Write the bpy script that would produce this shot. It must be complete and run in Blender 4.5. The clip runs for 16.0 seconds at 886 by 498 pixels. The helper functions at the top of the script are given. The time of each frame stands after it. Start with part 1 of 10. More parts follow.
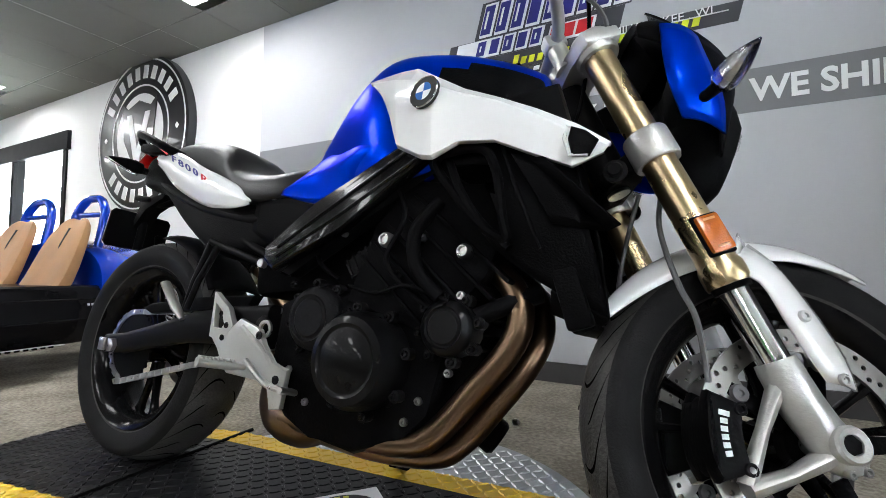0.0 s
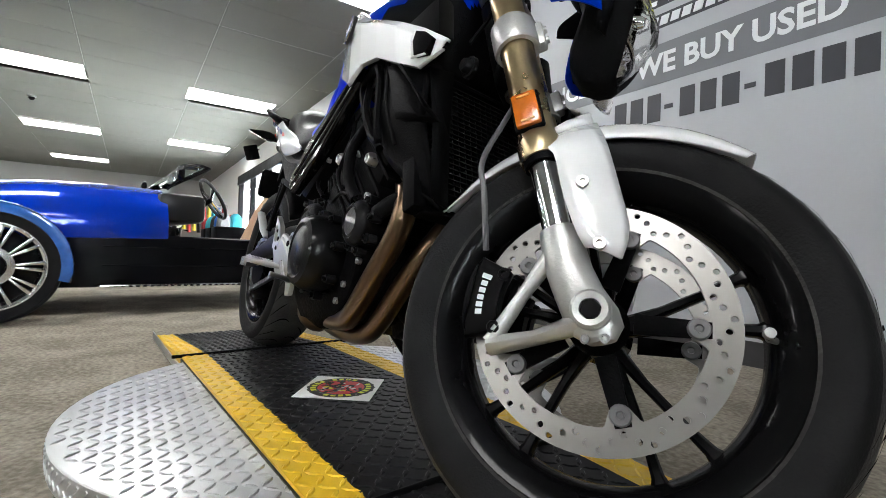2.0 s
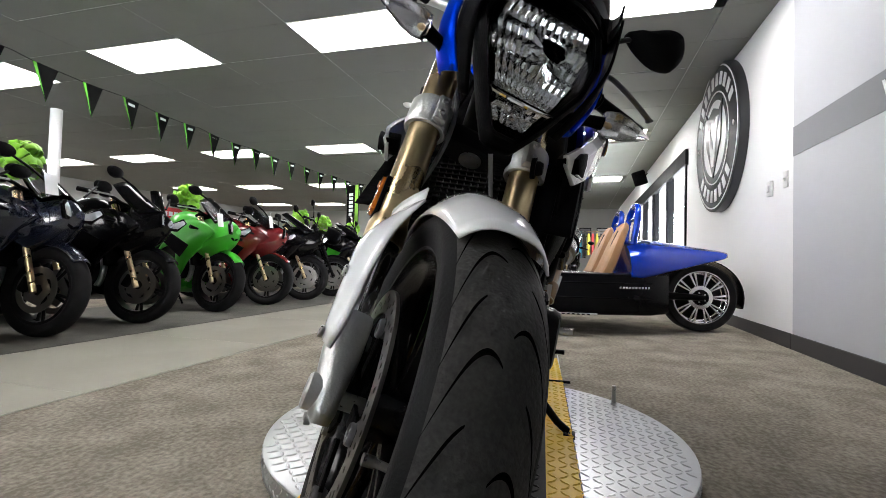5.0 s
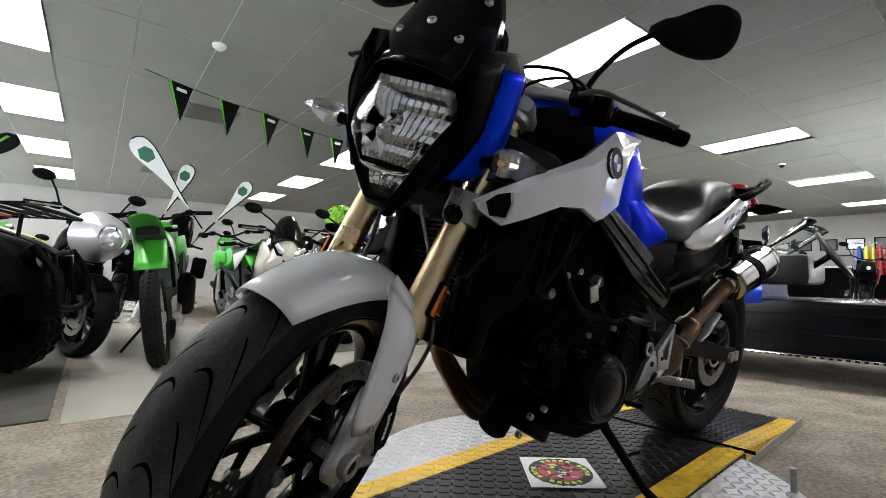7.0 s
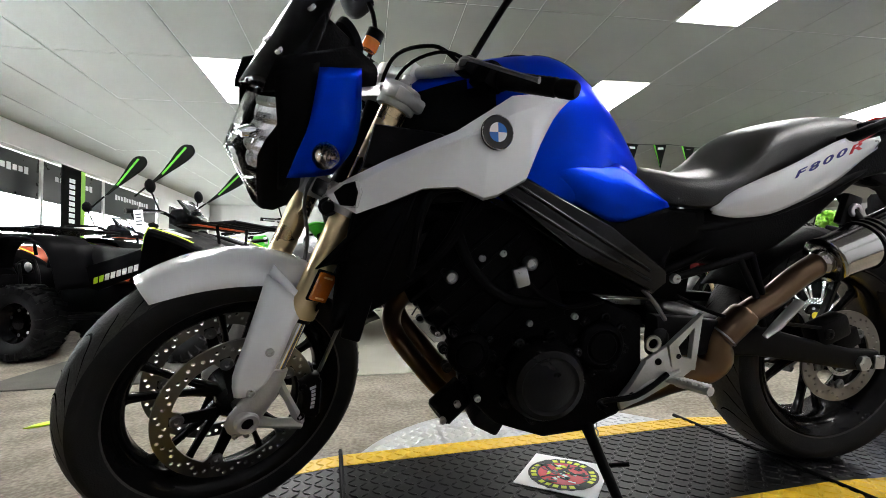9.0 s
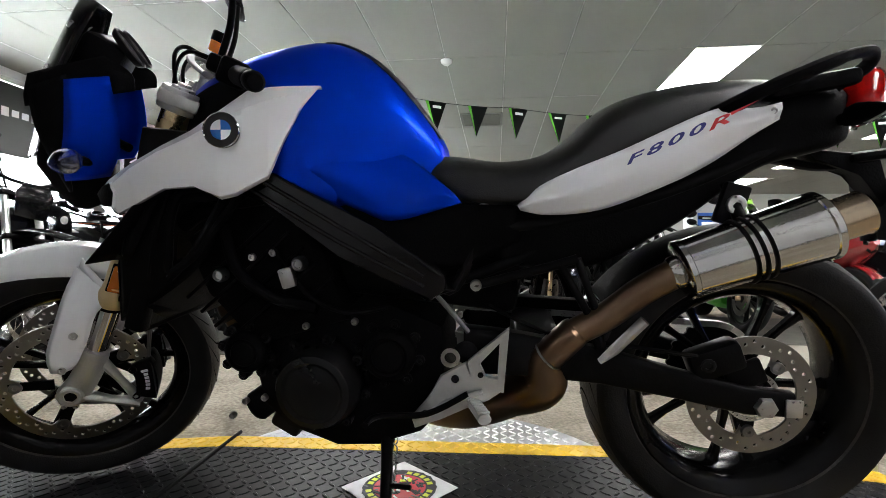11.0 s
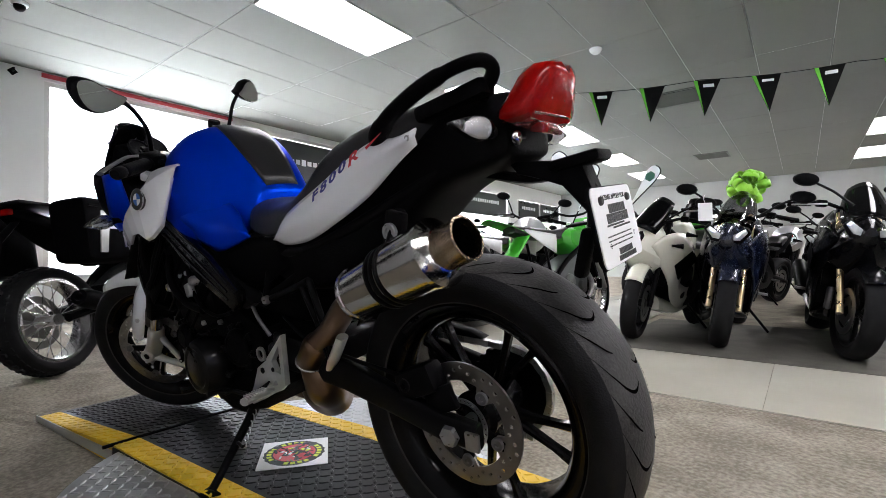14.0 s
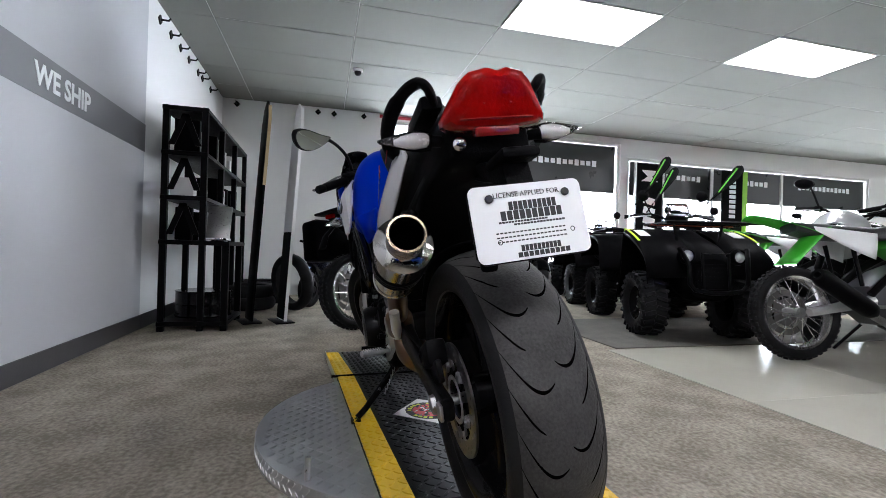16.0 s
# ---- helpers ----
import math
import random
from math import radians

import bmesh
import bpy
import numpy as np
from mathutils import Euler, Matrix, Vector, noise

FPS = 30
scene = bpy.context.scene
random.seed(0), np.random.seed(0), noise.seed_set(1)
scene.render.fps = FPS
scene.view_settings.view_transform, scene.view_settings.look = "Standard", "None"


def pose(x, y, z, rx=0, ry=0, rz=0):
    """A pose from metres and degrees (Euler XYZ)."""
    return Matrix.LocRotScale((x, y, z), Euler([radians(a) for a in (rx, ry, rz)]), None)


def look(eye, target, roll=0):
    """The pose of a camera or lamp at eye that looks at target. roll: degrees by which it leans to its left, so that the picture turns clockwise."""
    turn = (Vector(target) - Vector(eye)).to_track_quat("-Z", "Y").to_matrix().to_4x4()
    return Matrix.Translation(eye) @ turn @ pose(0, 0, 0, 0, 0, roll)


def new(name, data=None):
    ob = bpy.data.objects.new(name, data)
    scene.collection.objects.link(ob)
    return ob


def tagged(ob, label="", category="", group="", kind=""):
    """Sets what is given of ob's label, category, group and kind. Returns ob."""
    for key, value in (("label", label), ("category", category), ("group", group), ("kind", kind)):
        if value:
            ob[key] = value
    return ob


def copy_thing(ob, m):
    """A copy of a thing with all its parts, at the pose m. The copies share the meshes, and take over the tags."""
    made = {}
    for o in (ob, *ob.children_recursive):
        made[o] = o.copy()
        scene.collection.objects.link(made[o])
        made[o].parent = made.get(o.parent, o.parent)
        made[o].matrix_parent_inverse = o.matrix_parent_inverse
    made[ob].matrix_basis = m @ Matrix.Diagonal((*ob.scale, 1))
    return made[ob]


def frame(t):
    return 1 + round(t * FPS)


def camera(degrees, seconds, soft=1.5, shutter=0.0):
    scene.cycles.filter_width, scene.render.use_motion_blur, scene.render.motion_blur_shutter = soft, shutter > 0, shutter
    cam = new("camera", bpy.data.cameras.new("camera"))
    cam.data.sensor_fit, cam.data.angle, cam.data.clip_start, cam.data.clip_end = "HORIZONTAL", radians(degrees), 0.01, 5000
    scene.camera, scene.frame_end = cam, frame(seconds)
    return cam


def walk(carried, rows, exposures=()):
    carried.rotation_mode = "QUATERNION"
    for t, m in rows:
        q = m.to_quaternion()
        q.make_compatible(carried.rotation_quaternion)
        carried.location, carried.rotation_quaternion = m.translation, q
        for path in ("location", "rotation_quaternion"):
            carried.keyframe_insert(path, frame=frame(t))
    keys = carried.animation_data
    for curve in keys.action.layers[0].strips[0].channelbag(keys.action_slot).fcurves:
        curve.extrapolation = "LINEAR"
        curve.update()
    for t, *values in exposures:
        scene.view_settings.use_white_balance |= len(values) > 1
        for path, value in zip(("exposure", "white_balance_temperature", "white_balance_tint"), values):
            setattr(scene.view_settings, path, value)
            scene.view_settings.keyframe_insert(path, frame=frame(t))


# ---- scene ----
cam = camera(88.0, 16.0, 0.55)
PATH = [
    (0, (0.786, -0.794, 0.596), (0.215, 0.260, 0.660), 0.61),
    (0.5, (0.927, -0.699, 0.563), (0.264, 0.300, 0.619), 0.29),
    (1, (1.077, -0.612, 0.513), (0.302, 0.303, 0.553), 0.92),
    (1.5, (1.192, -0.552, 0.474), (0.306, 0.257, 0.503), 1.47),
    (2, (1.303, -0.482, 0.446), (0.312, 0.195, 0.458), 2.01),
    (2.5, (1.395, -0.404, 0.421), (0.326, 0.141, 0.413), 2.58),
    (3, (1.471, -0.298, 0.414), (0.334, 0.087, 0.408), 2.16),
    (3.2, (1.495, -0.252, 0.410), (0.338, 0.066, 0.403), 2.02),
    (5.3, (1.487, 0.387, 0.585), (0.369, -0.050, 0.619), 1.22),
    (5.5, (1.459, 0.446, 0.595), (0.370, -0.057, 0.629), 0.92),
    (6, (1.383, 0.596, 0.598), (0.394, -0.081, 0.650), 0.07),
    (6.5, (1.298, 0.741, 0.615), (0.449, -0.103, 0.691), 0.21),
    (7, (1.191, 0.867, 0.611), (0.467, -0.086, 0.687), 0.82),
    (7.5, (1.064, 0.971, 0.583), (0.478, -0.074, 0.641), 0.41),
    (8, (0.932, 1.049, 0.560), (0.464, -0.053, 0.636), -0.14),
    (8.5, (0.777, 1.108, 0.567), (0.447, -0.042, 0.648), -0.89),
    (9, (0.610, 1.144, 0.599), (0.406, -0.037, 0.653), -1.02),
    (9.5, (0.422, 1.154, 0.591), (0.300, -0.038, 0.638), -0.62),
    (9.7, (0.360, 1.151, 0.608), (0.248, -0.044, 0.641), -0.42),
    (11.8, (-0.381, 1.071, 0.630), (-0.079, -0.091, 0.656), 0.65),
    (12, (-0.434, 1.060, 0.636), (-0.108, -0.094, 0.661), 0.61),
    (12.5, (-0.590, 1.040, 0.644), (-0.190, -0.091, 0.669), 0.84),
    (13, (-0.784, 1.002, 0.658), (-0.284, -0.089, 0.676), 0.72),
    (13.5, (-0.973, 0.937, 0.659), (-0.355, -0.092, 0.677), 0.05),
    (14, (-1.137, 0.849, 0.677), (-0.396, -0.095, 0.695), -0.38),
    (14.5, (-1.287, 0.750, 0.691), (-0.428, -0.089, 0.708), 0.05),
    (15, (-1.418, 0.647, 0.677), (-0.444, -0.055, 0.688), 0.54),
    (15.5, (-1.516, 0.529, 0.670), (-0.434, 0.010, 0.675), 1.07),
    (16, (-1.576, 0.414, 0.675), (-0.414, 0.111, 0.679), 1.64),
]
walk(cam, [(t, look(eye, target, roll)) for t, eye, target, roll in PATH],
     [(0.0, 0.02, 6250, 10), (1.5, 0.05, 6350, 10), (3.0, -0.05, 6480, 10), (5.5, -0.1, 6450, 13), (7.0, 0.08, 6430, 13), (9.0, 0.4, 6500, 11), (12.0, 0.38, 6500, 12),
      (13.0, 0.26, 6400, 13), (14.5, -0.03, 6250, 16), (16.0, -0.02, 6050, 15)])

# world: daylight outside the shop windows, ceiling panels inside
world = bpy.data.worlds.new("daylight")
scene.world = world
world.use_nodes = True
wn = world.node_tree
sky = wn.nodes.new("ShaderNodeTexSky")
sky.sky_type, sky.sun_disc = "NISHITA", False
sky.sun_elevation, sky.sun_rotation = radians(38), radians(120)
wn.nodes["Background"].inputs["Strength"].default_value = 0.14
wn.links.new(sky.outputs[0], wn.nodes["Background"].inputs["Color"])
PANEL_GLOW = 20.0
DAY_GLOW = 10.8

# ---- materials ----


def node_mat(name, color, rough=0.5, metal=0.0, var=0.12, scale=6.0, bump=0.0, bump_scale=60.0, coat=0.0,
             rough_var=0.08, detail=4.0, color2=None, spec=0.5, fleck=None, by_object=0.0):
    """A surface with two scales of colour variation, uneven gloss and fine relief."""
    m = bpy.data.materials.new(name)
    m.use_nodes = True
    nt = m.node_tree
    b = nt.nodes["Principled BSDF"]
    b.inputs["Metallic"].default_value = metal
    b.inputs["Roughness"].default_value = rough
    b.inputs["IOR"].default_value = 1.5 if spec > 0.4 else 1.0 + 0.55 * spec
    if coat:
        b.inputs["Coat Weight"].default_value = coat
        b.inputs["Coat Roughness"].default_value = 0.04
    tc = nt.nodes.new("ShaderNodeTexCoord")
    big = nt.nodes.new("ShaderNodeTexNoise")
    big.inputs["Scale"].default_value, big.inputs["Detail"].default_value = scale, detail
    nt.links.new(tc.outputs["Object"], big.inputs["Vector"])
    fine = nt.nodes.new("ShaderNodeTexNoise")
    fine.inputs["Scale"].default_value, fine.inputs["Detail"].default_value = bump_scale, 3.0
    nt.links.new(tc.outputs["Object"], fine.inputs["Vector"])
    mix = nt.nodes.new("ShaderNodeMix")
    mix.data_type = "RGBA"
    lo = tuple(c * (1 - var) for c in color) if color2 is None else color2
    hi = tuple(min(1.0, c * (1 + var)) for c in color) if color2 is None else color
    mix.inputs[6].default_value, mix.inputs[7].default_value = (*lo, 1), (*hi, 1)
    both = nt.nodes.new("ShaderNodeMath")
    both.operation = "MULTIPLY_ADD"
    both.inputs[1].default_value = 0.35 if fleck is None else fleck
    nt.links.new(fine.outputs["Fac"], both.inputs[0])
    sub = nt.nodes.new("ShaderNodeMath")
    sub.operation = "MULTIPLY_ADD"
    sub.inputs[1].default_value, sub.inputs[2].default_value = 1.6, -0.45 - (0.17 if fleck is None else fleck / 2)
    nt.links.new(big.outputs["Fac"], sub.inputs[0])
    nt.links.new(sub.outputs[0], both.inputs[2])
    nt.links.new(both.outputs[0], mix.inputs[0])
    out = mix.outputs[2]
    if by_object:
        info = nt.nodes.new("ShaderNodeObjectInfo")
        hsv = nt.nodes.new("ShaderNodeHueSaturation")
        ramp = nt.nodes.new("ShaderNodeMapRange")
        ramp.inputs["To Min"].default_value, ramp.inputs["To Max"].default_value = 1 - by_object, 1 + by_object
        nt.links.new(info.outputs["Random"], ramp.inputs["Value"])
        nt.links.new(ramp.outputs[0], hsv.inputs["Value"])
        nt.links.new(out, hsv.inputs["Color"])
        out = hsv.outputs[0]
    nt.links.new(out, b.inputs["Base Color"])
    rr = nt.nodes.new("ShaderNodeMapRange")
    rr.inputs["To Min"].default_value = max(0.02, rough - rough_var)
    rr.inputs["To Max"].default_value = min(1.0, rough + rough_var)
    nt.links.new(fine.outputs["Fac"] if rough_var > 0.1 else big.outputs["Fac"], rr.inputs["Value"])
    nt.links.new(rr.outputs[0], b.inputs["Roughness"])
    if bump:
        bp = nt.nodes.new("ShaderNodeBump")
        bp.inputs["Strength"].default_value, bp.inputs["Distance"].default_value = bump, 0.004
        nt.links.new(fine.outputs["Fac"], bp.inputs["Height"])
        nt.links.new(bp.outputs[0], b.inputs["Normal"])
    return m


def glow_mat(name, color, strength):
    m = bpy.data.materials.new(name)
    m.use_nodes = True
    b = m.node_tree.nodes["Principled BSDF"]
    b.inputs["Base Color"].default_value = (0.8, 0.8, 0.8, 1)
    b.inputs["Emission Color"].default_value = (*color, 1)
    b.inputs["Emission Strength"].default_value = strength
    return m


def glass_mat(name, color=(1, 1, 1), rough=0.02, ior=1.45):
    m = bpy.data.materials.new(name)
    m.use_nodes = True
    b = m.node_tree.nodes["Principled BSDF"]
    b.inputs["Base Color"].default_value = (*color, 1)
    b.inputs["Transmission Weight"].default_value = 1.0
    b.inputs["Roughness"].default_value, b.inputs["IOR"].default_value = rough, ior
    return m


CARPET = node_mat("carpet", (0.41, 0.371, 0.306), 0.97, 0, 0.5, 5.0, 1.0, 64.0, rough_var=0.02, color2=(0.195, 0.174, 0.141), fleck=2.0, spec=0.1)
POLISHED_TILE = node_mat("polished_tile", (0.5, 0.48, 0.41), 0.14, 0, 0.08, 1.5, 0.03, 8.0, rough_var=0.06)
DARK_MAT = node_mat("rubber_mat", (0.1, 0.095, 0.08), 0.9, 0, 0.3, 7.0, 0.5, 120.0)
WALL_GREY = node_mat("grey_paint", (0.5, 0.51, 0.54), 0.55, 0, 0.03, 2.0, 0.12, 140.0)
WALL_BAND = node_mat("dark_grey_vinyl", (0.2, 0.205, 0.22), 0.5, 0, 0.04, 3.0, 0.05, 120.0)
WALL_WHITE = node_mat("white_paint", (0.82, 0.82, 0.82), 0.6, 0, 0.035, 1.2, 0.15, 130.0)
# the white wall paint darkened in colour, standing in for the dimmer far end
WALL_DIMMED = node_mat("dimmed_white_paint", (0.34, 0.337, 0.32), 0.7, 0, 0.06, 1.0, 0.15, 120.0)
LETTER_WHITE = node_mat("white_vinyl", (0.85, 0.86, 0.88), 0.45, 0, 0.02, 5.0)
LETTER_DARK = node_mat("charcoal_vinyl", (0.055, 0.055, 0.065), 0.45, 0, 0.05, 5.0)
BASEBOARD = node_mat("baseboard_rubber", (0.05, 0.048, 0.05), 0.5, 0, 0.2, 8.0, 0.1, 80.0)
# off-white tiles, with the dimness of bounce-only light put into a darker grey
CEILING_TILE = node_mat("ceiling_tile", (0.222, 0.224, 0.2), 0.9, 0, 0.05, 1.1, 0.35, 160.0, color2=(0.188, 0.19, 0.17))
T_BAR = node_mat("ceiling_grid", (0.66, 0.66, 0.62), 0.6, 0, 0.05, 4.0)
PANEL_LIGHT = glow_mat("light_diffuser", (1.0, 0.985, 0.965), PANEL_GLOW)
DAYLIGHT = glow_mat("daylight_beyond", (0.93, 0.97, 1.0), DAY_GLOW)
WHITE_METAL = node_mat("white_enamel", (0.72, 0.72, 0.7), 0.4, 0, 0.05, 8.0)
BLACK_FRAME = node_mat("black_anodised", (0.012, 0.012, 0.013), 0.45, 0.0, 0.2, 8.0, spec=0.25)
WINDOW_GLASS = glass_mat("window_glass", (0.95, 0.98, 0.97), 0.0, 1.02)
DARK_FILM = node_mat("window_film", (0.028, 0.033, 0.032), 0.3, 0, 0.15, 3.0)
RED_STRIP = node_mat("red_trim", (0.5, 0.04, 0.06), 0.5, 0, 0.1, 6.0)
ALU_TREAD = node_mat("aluminium_tread_plate", (0.6, 0.61, 0.62), 0.37, 1.0, 0.12, 5.0, 0.05, 90.0, rough_var=0.12)
BLACK_TREAD = node_mat("black_tread_plate", (0.01, 0.01, 0.011), 0.36, 0.0, 0.4, 5.0, 0.05, 90.0, rough_var=0.12, spec=0.4)
YELLOW_TREAD = node_mat("yellow_painted_tread", (0.8, 0.5, 0.015), 0.42, 0.0, 0.16, 5.0, 0.05, 90.0, rough_var=0.12)
STEEL = node_mat("bare_steel", (0.5, 0.5, 0.5), 0.32, 1.0, 0.2, 14.0, 0.1, 120.0, rough_var=0.14)
BLACK_PLASTIC = node_mat("black_plastic", (0.004, 0.004, 0.0045), 0.5, 0, 0.25, 20.0, 0.22, 260.0, spec=0.2)
BLACK_STEEL = node_mat("black_powder_coat", (0.004, 0.004, 0.0045), 0.4, 0.0, 0.25, 20.0, 0.12, 200.0, spec=0.25)

# ---- building helpers ----


def finish(name, bm, mat, smooth=38):
    me = bpy.data.meshes.new(name)
    bmesh.ops.recalc_face_normals(bm, faces=bm.faces)
    bm.to_mesh(me)
    bm.free()
    for m in mat if isinstance(mat, (list, tuple)) else [mat]:
        me.materials.append(m)
    if smooth:
        me.polygons.foreach_set("use_smooth", [True] * len(me.polygons))
        me.set_sharp_from_angle(angle=radians(smooth))
    return me


def thing(name, label, category, m=None, group="", kind=""):
    ob = new(name)
    ob.empty_display_size = 0.05
    if m is not None:
        ob.matrix_basis = m
    return tagged(ob, label, category, group, kind)


def part(name, bm, material, parent=None, label="", smooth=38, thick=0.0, bevel=0.0, sub=0):
    ob = new(name, finish(name, bm, material, smooth))
    if parent is not None:
        ob.parent = parent
    if sub:
        md = ob.modifiers.new("round", "SUBSURF")
        md.levels = md.render_levels = sub
    if thick:
        md = ob.modifiers.new("thickness", "SOLIDIFY")
        md.thickness, md.offset = thick, -1.0
    if bevel:
        md = ob.modifiers.new("edges", "BEVEL")
        md.width, md.segments, md.limit_method, md.angle_limit = bevel, 2, "ANGLE", radians(35)
    if label:
        ob["label"] = label
    return ob


def single(name, bm, material, label, category, group="", kind="", smooth=38, bevel=0.0):
    ob = part(name, bm, material, None, "", smooth, 0.0, bevel)
    return tagged(ob, label, category, group, kind)


def box(bm, c, s, rot=(0, 0, 0), bev=0.0, seg=2):
    r = bmesh.ops.create_cube(bm, size=1.0, matrix=pose(*c, *rot) @ Matrix.Diagonal((*s, 1)))
    if bev:
        es = list({e for v in r["verts"] for e in v.link_edges})
        bmesh.ops.bevel(bm, geom=es, offset=bev, segments=seg, affect="EDGES", profile=0.5)
    return bm


def cr(pts, n=6, closed=False):
    """A smooth curve through points of any dimension."""
    p = [Vector(q) for q in pts]
    out = []
    last = len(p) if closed else len(p) - 1
    for i in range(last):
        if closed:
            a, b, c, d = p[i - 1], p[i], p[(i + 1) % len(p)], p[(i + 2) % len(p)]
        else:
            a, b, c, d = p[max(i - 1, 0)], p[i], p[i + 1], p[min(i + 2, len(p) - 1)]
        for k in range(n):
            t = k / n
            out.append(0.5 * ((2 * b) + (c - a) * t + (2 * a - 5 * b + 4 * c - d) * t * t + (3 * b - a - 3 * c + d) * t ** 3))
    if not closed:
        out.append(p[-1].copy())
    return out


def skin(bm, rings, closed=True, caps=True):
    """Quads between rings of equally many points."""
    vs = [[bm.verts.new(p) for p in r] for r in rings]
    n = len(vs[0])
    for a, b in zip(vs, vs[1:]):
        for i in range(n if closed else n - 1):
            j = (i + 1) % n
            try:
                bm.faces.new((a[i], a[j], b[j], b[i]))
            except ValueError:
                pass
    if caps and closed:
        for r in (vs[0], vs[-1]):
            try:
                bm.faces.new(r)
            except ValueError:
                pass
    return vs


def tube(bm, pts, r, n=12, caps=True, closed=False, flat=1.0, up=(0, 0, 1)):
    """A round bar along a line; r a radius or one for each point."""
    p = [Vector(q) for q in pts]
    rs = list(r) if isinstance(r, (list, tuple)) else [r] * len(p)
    rings = []
    side = None
    for i, q in enumerate(p):
        if closed:
            d = (p[(i + 1) % len(p)] - p[i - 1]).normalized()
        else:
            d = (p[min(i + 1, len(p) - 1)] - p[max(i - 1, 0)]).normalized()
        if side is None:
            side = d.cross(Vector(up))
            if side.length < 1e-4:
                side = d.cross(Vector((1, 0, 0)))
        side = (side - d * side.dot(d)).normalized()
        top = d.cross(side)
        rings.append([q + rs[i] * (math.cos(2 * math.pi * k / n) * side + flat * math.sin(2 * math.pi * k / n) * top) for k in range(n)])
    if closed:
        rings.append(rings[0])
        vs = [[bm.verts.new(v) for v in ring] for ring in rings[:-1]]
        for i in range(len(vs)):
            a, b = vs[i], vs[(i + 1) % len(vs)]
            for k in range(n):
                bm.faces.new((a[k], a[(k + 1) % n], b[(k + 1) % n], b[k]))
        return bm
    skin(bm, rings, True, caps)
    return bm


def rod(bm, a, b, r, n=12, r2=None):
    return tube(bm, [a, b], [r, r if r2 is None else r2], n)


def lathe(bm, prof, m=None, n=32, arc=360.0, closed_prof=False):
    """Turns (radius, height) pairs about the local z axis."""
    m = m or Matrix()
    full = abs(arc - 360) < 1e-6
    cnt = n if full else n + 1
    rings = []
    for k in range(cnt):
        a = radians(arc) * k / n
        rings.append([m @ Vector((r * math.cos(a), r * math.sin(a), h)) for r, h in prof])
    vs = [[bm.verts.new(p) for p in r] for r in rings]
    L = len(prof)
    for k in range(n):
        a, b = vs[k], vs[(k + 1) % cnt]
        for i in range(L if closed_prof else L - 1):
            j = (i + 1) % L
            try:
                bm.faces.new((a[i], a[j], b[j], b[i]))
            except ValueError:
                pass
    bmesh.ops.remove_doubles(bm, verts=[v for r in vs for v in r], dist=1e-5)
    return bm


def prism(bm, poly, depth, m=None, bev=0.0):
    """A flat outline in the local xy plane, thickened along local z (centred)."""
    m = m or Matrix()
    lo = [bm.verts.new(m @ Vector((x, y, -depth / 2))) for x, y in poly]
    hi = [bm.verts.new(m @ Vector((x, y, depth / 2))) for x, y in poly]
    fs = [bm.faces.new(lo[::-1]), bm.faces.new(hi)]
    n = len(poly)
    for i in range(n):
        fs.append(bm.faces.new((lo[i], lo[(i + 1) % n], hi[(i + 1) % n], hi[i])))
    if bev:
        es = [e for f in fs[:2] for e in f.edges]
        bmesh.ops.bevel(bm, geom=es, offset=bev, segments=2, affect="EDGES", profile=0.5)
    return bm


def sheet(bm, rows):
    """A grid of points as quads."""
    return skin(bm, rows, False, False)


def aim(p, d, spin=0.0):
    """A pose at p whose local z points along d."""
    q = Vector(d).to_track_quat("Z", "Y")
    return Matrix.Translation(p) @ q.to_matrix().to_4x4() @ Matrix.Rotation(spin, 4, "Z")


def side_plane(y=0.0):
    """Local xy to the thing's x and z, local z to minus y."""
    return Matrix(((1, 0, 0, 0), (0, 0, -1, y), (0, 1, 0, 0), (0, 0, 0, 1)))


def text_mesh(txt, size, m, depth=0.002, bold=0.0, spacing=1.0):
    """Built-in letters as a mesh object's bmesh, lying in the local xy plane."""
    cu = bpy.data.curves.new("letters", "FONT")
    cu.body, cu.size, cu.extrude, cu.offset, cu.space_character = txt, size, depth, bold, spacing
    cu.align_x, cu.align_y = "CENTER", "CENTER"
    cu.resolution_u = 3
    ob = bpy.data.objects.new("letters", cu)
    scene.collection.objects.link(ob)
    dg = bpy.context.evaluated_depsgraph_get()
    me = bpy.data.meshes.new_from_object(ob.evaluated_get(dg))
    bm = bmesh.new()
    bm.from_mesh(me)
    bm.transform(m)
    bpy.data.objects.remove(ob)
    bpy.data.curves.remove(cu)
    bpy.data.meshes.remove(me)
    return bm

# ---- the showroom ----
WALL_Y, WIN_X, CEIL = 1.78, 5.15, 2.65
WEST, SOUTH = -16.5, -13.5

bm = bmesh.new()
sheet(bm, [[(x, y, 0) for x in np.linspace(WEST, WIN_X + 0.2, 28)] for y in np.linspace(SOUTH, WALL_Y + 0.2, 20)])
single("floor", bm, CARPET, "mottled brown-grey loop carpet of the showroom", "floor", kind="structure")

# polished aisles laid into the carpet, as large square tiles
aisle = thing("floor_aisle", "polished cream tile aisle crossing the carpet", "floor", kind="structure")
tile_me = {}


def aisle_tile(x0, x1, y0, y1):
    key = (round(x1 - x0, 3), round(y1 - y0, 3))
    if key not in tile_me:
        b = bmesh.new()
        box(b, (0, 0, 0.003), (key[0] - 0.002, key[1] - 0.002, 0.006), bev=0.0008, seg=1)
        tile_me[key] = finish("tile", b, POLISHED_TILE)
    ob = new("tile", tile_me[key])
    ob.location = ((x0 + x1) / 2, (y0 + y1) / 2, 0)
    ob.parent = aisle


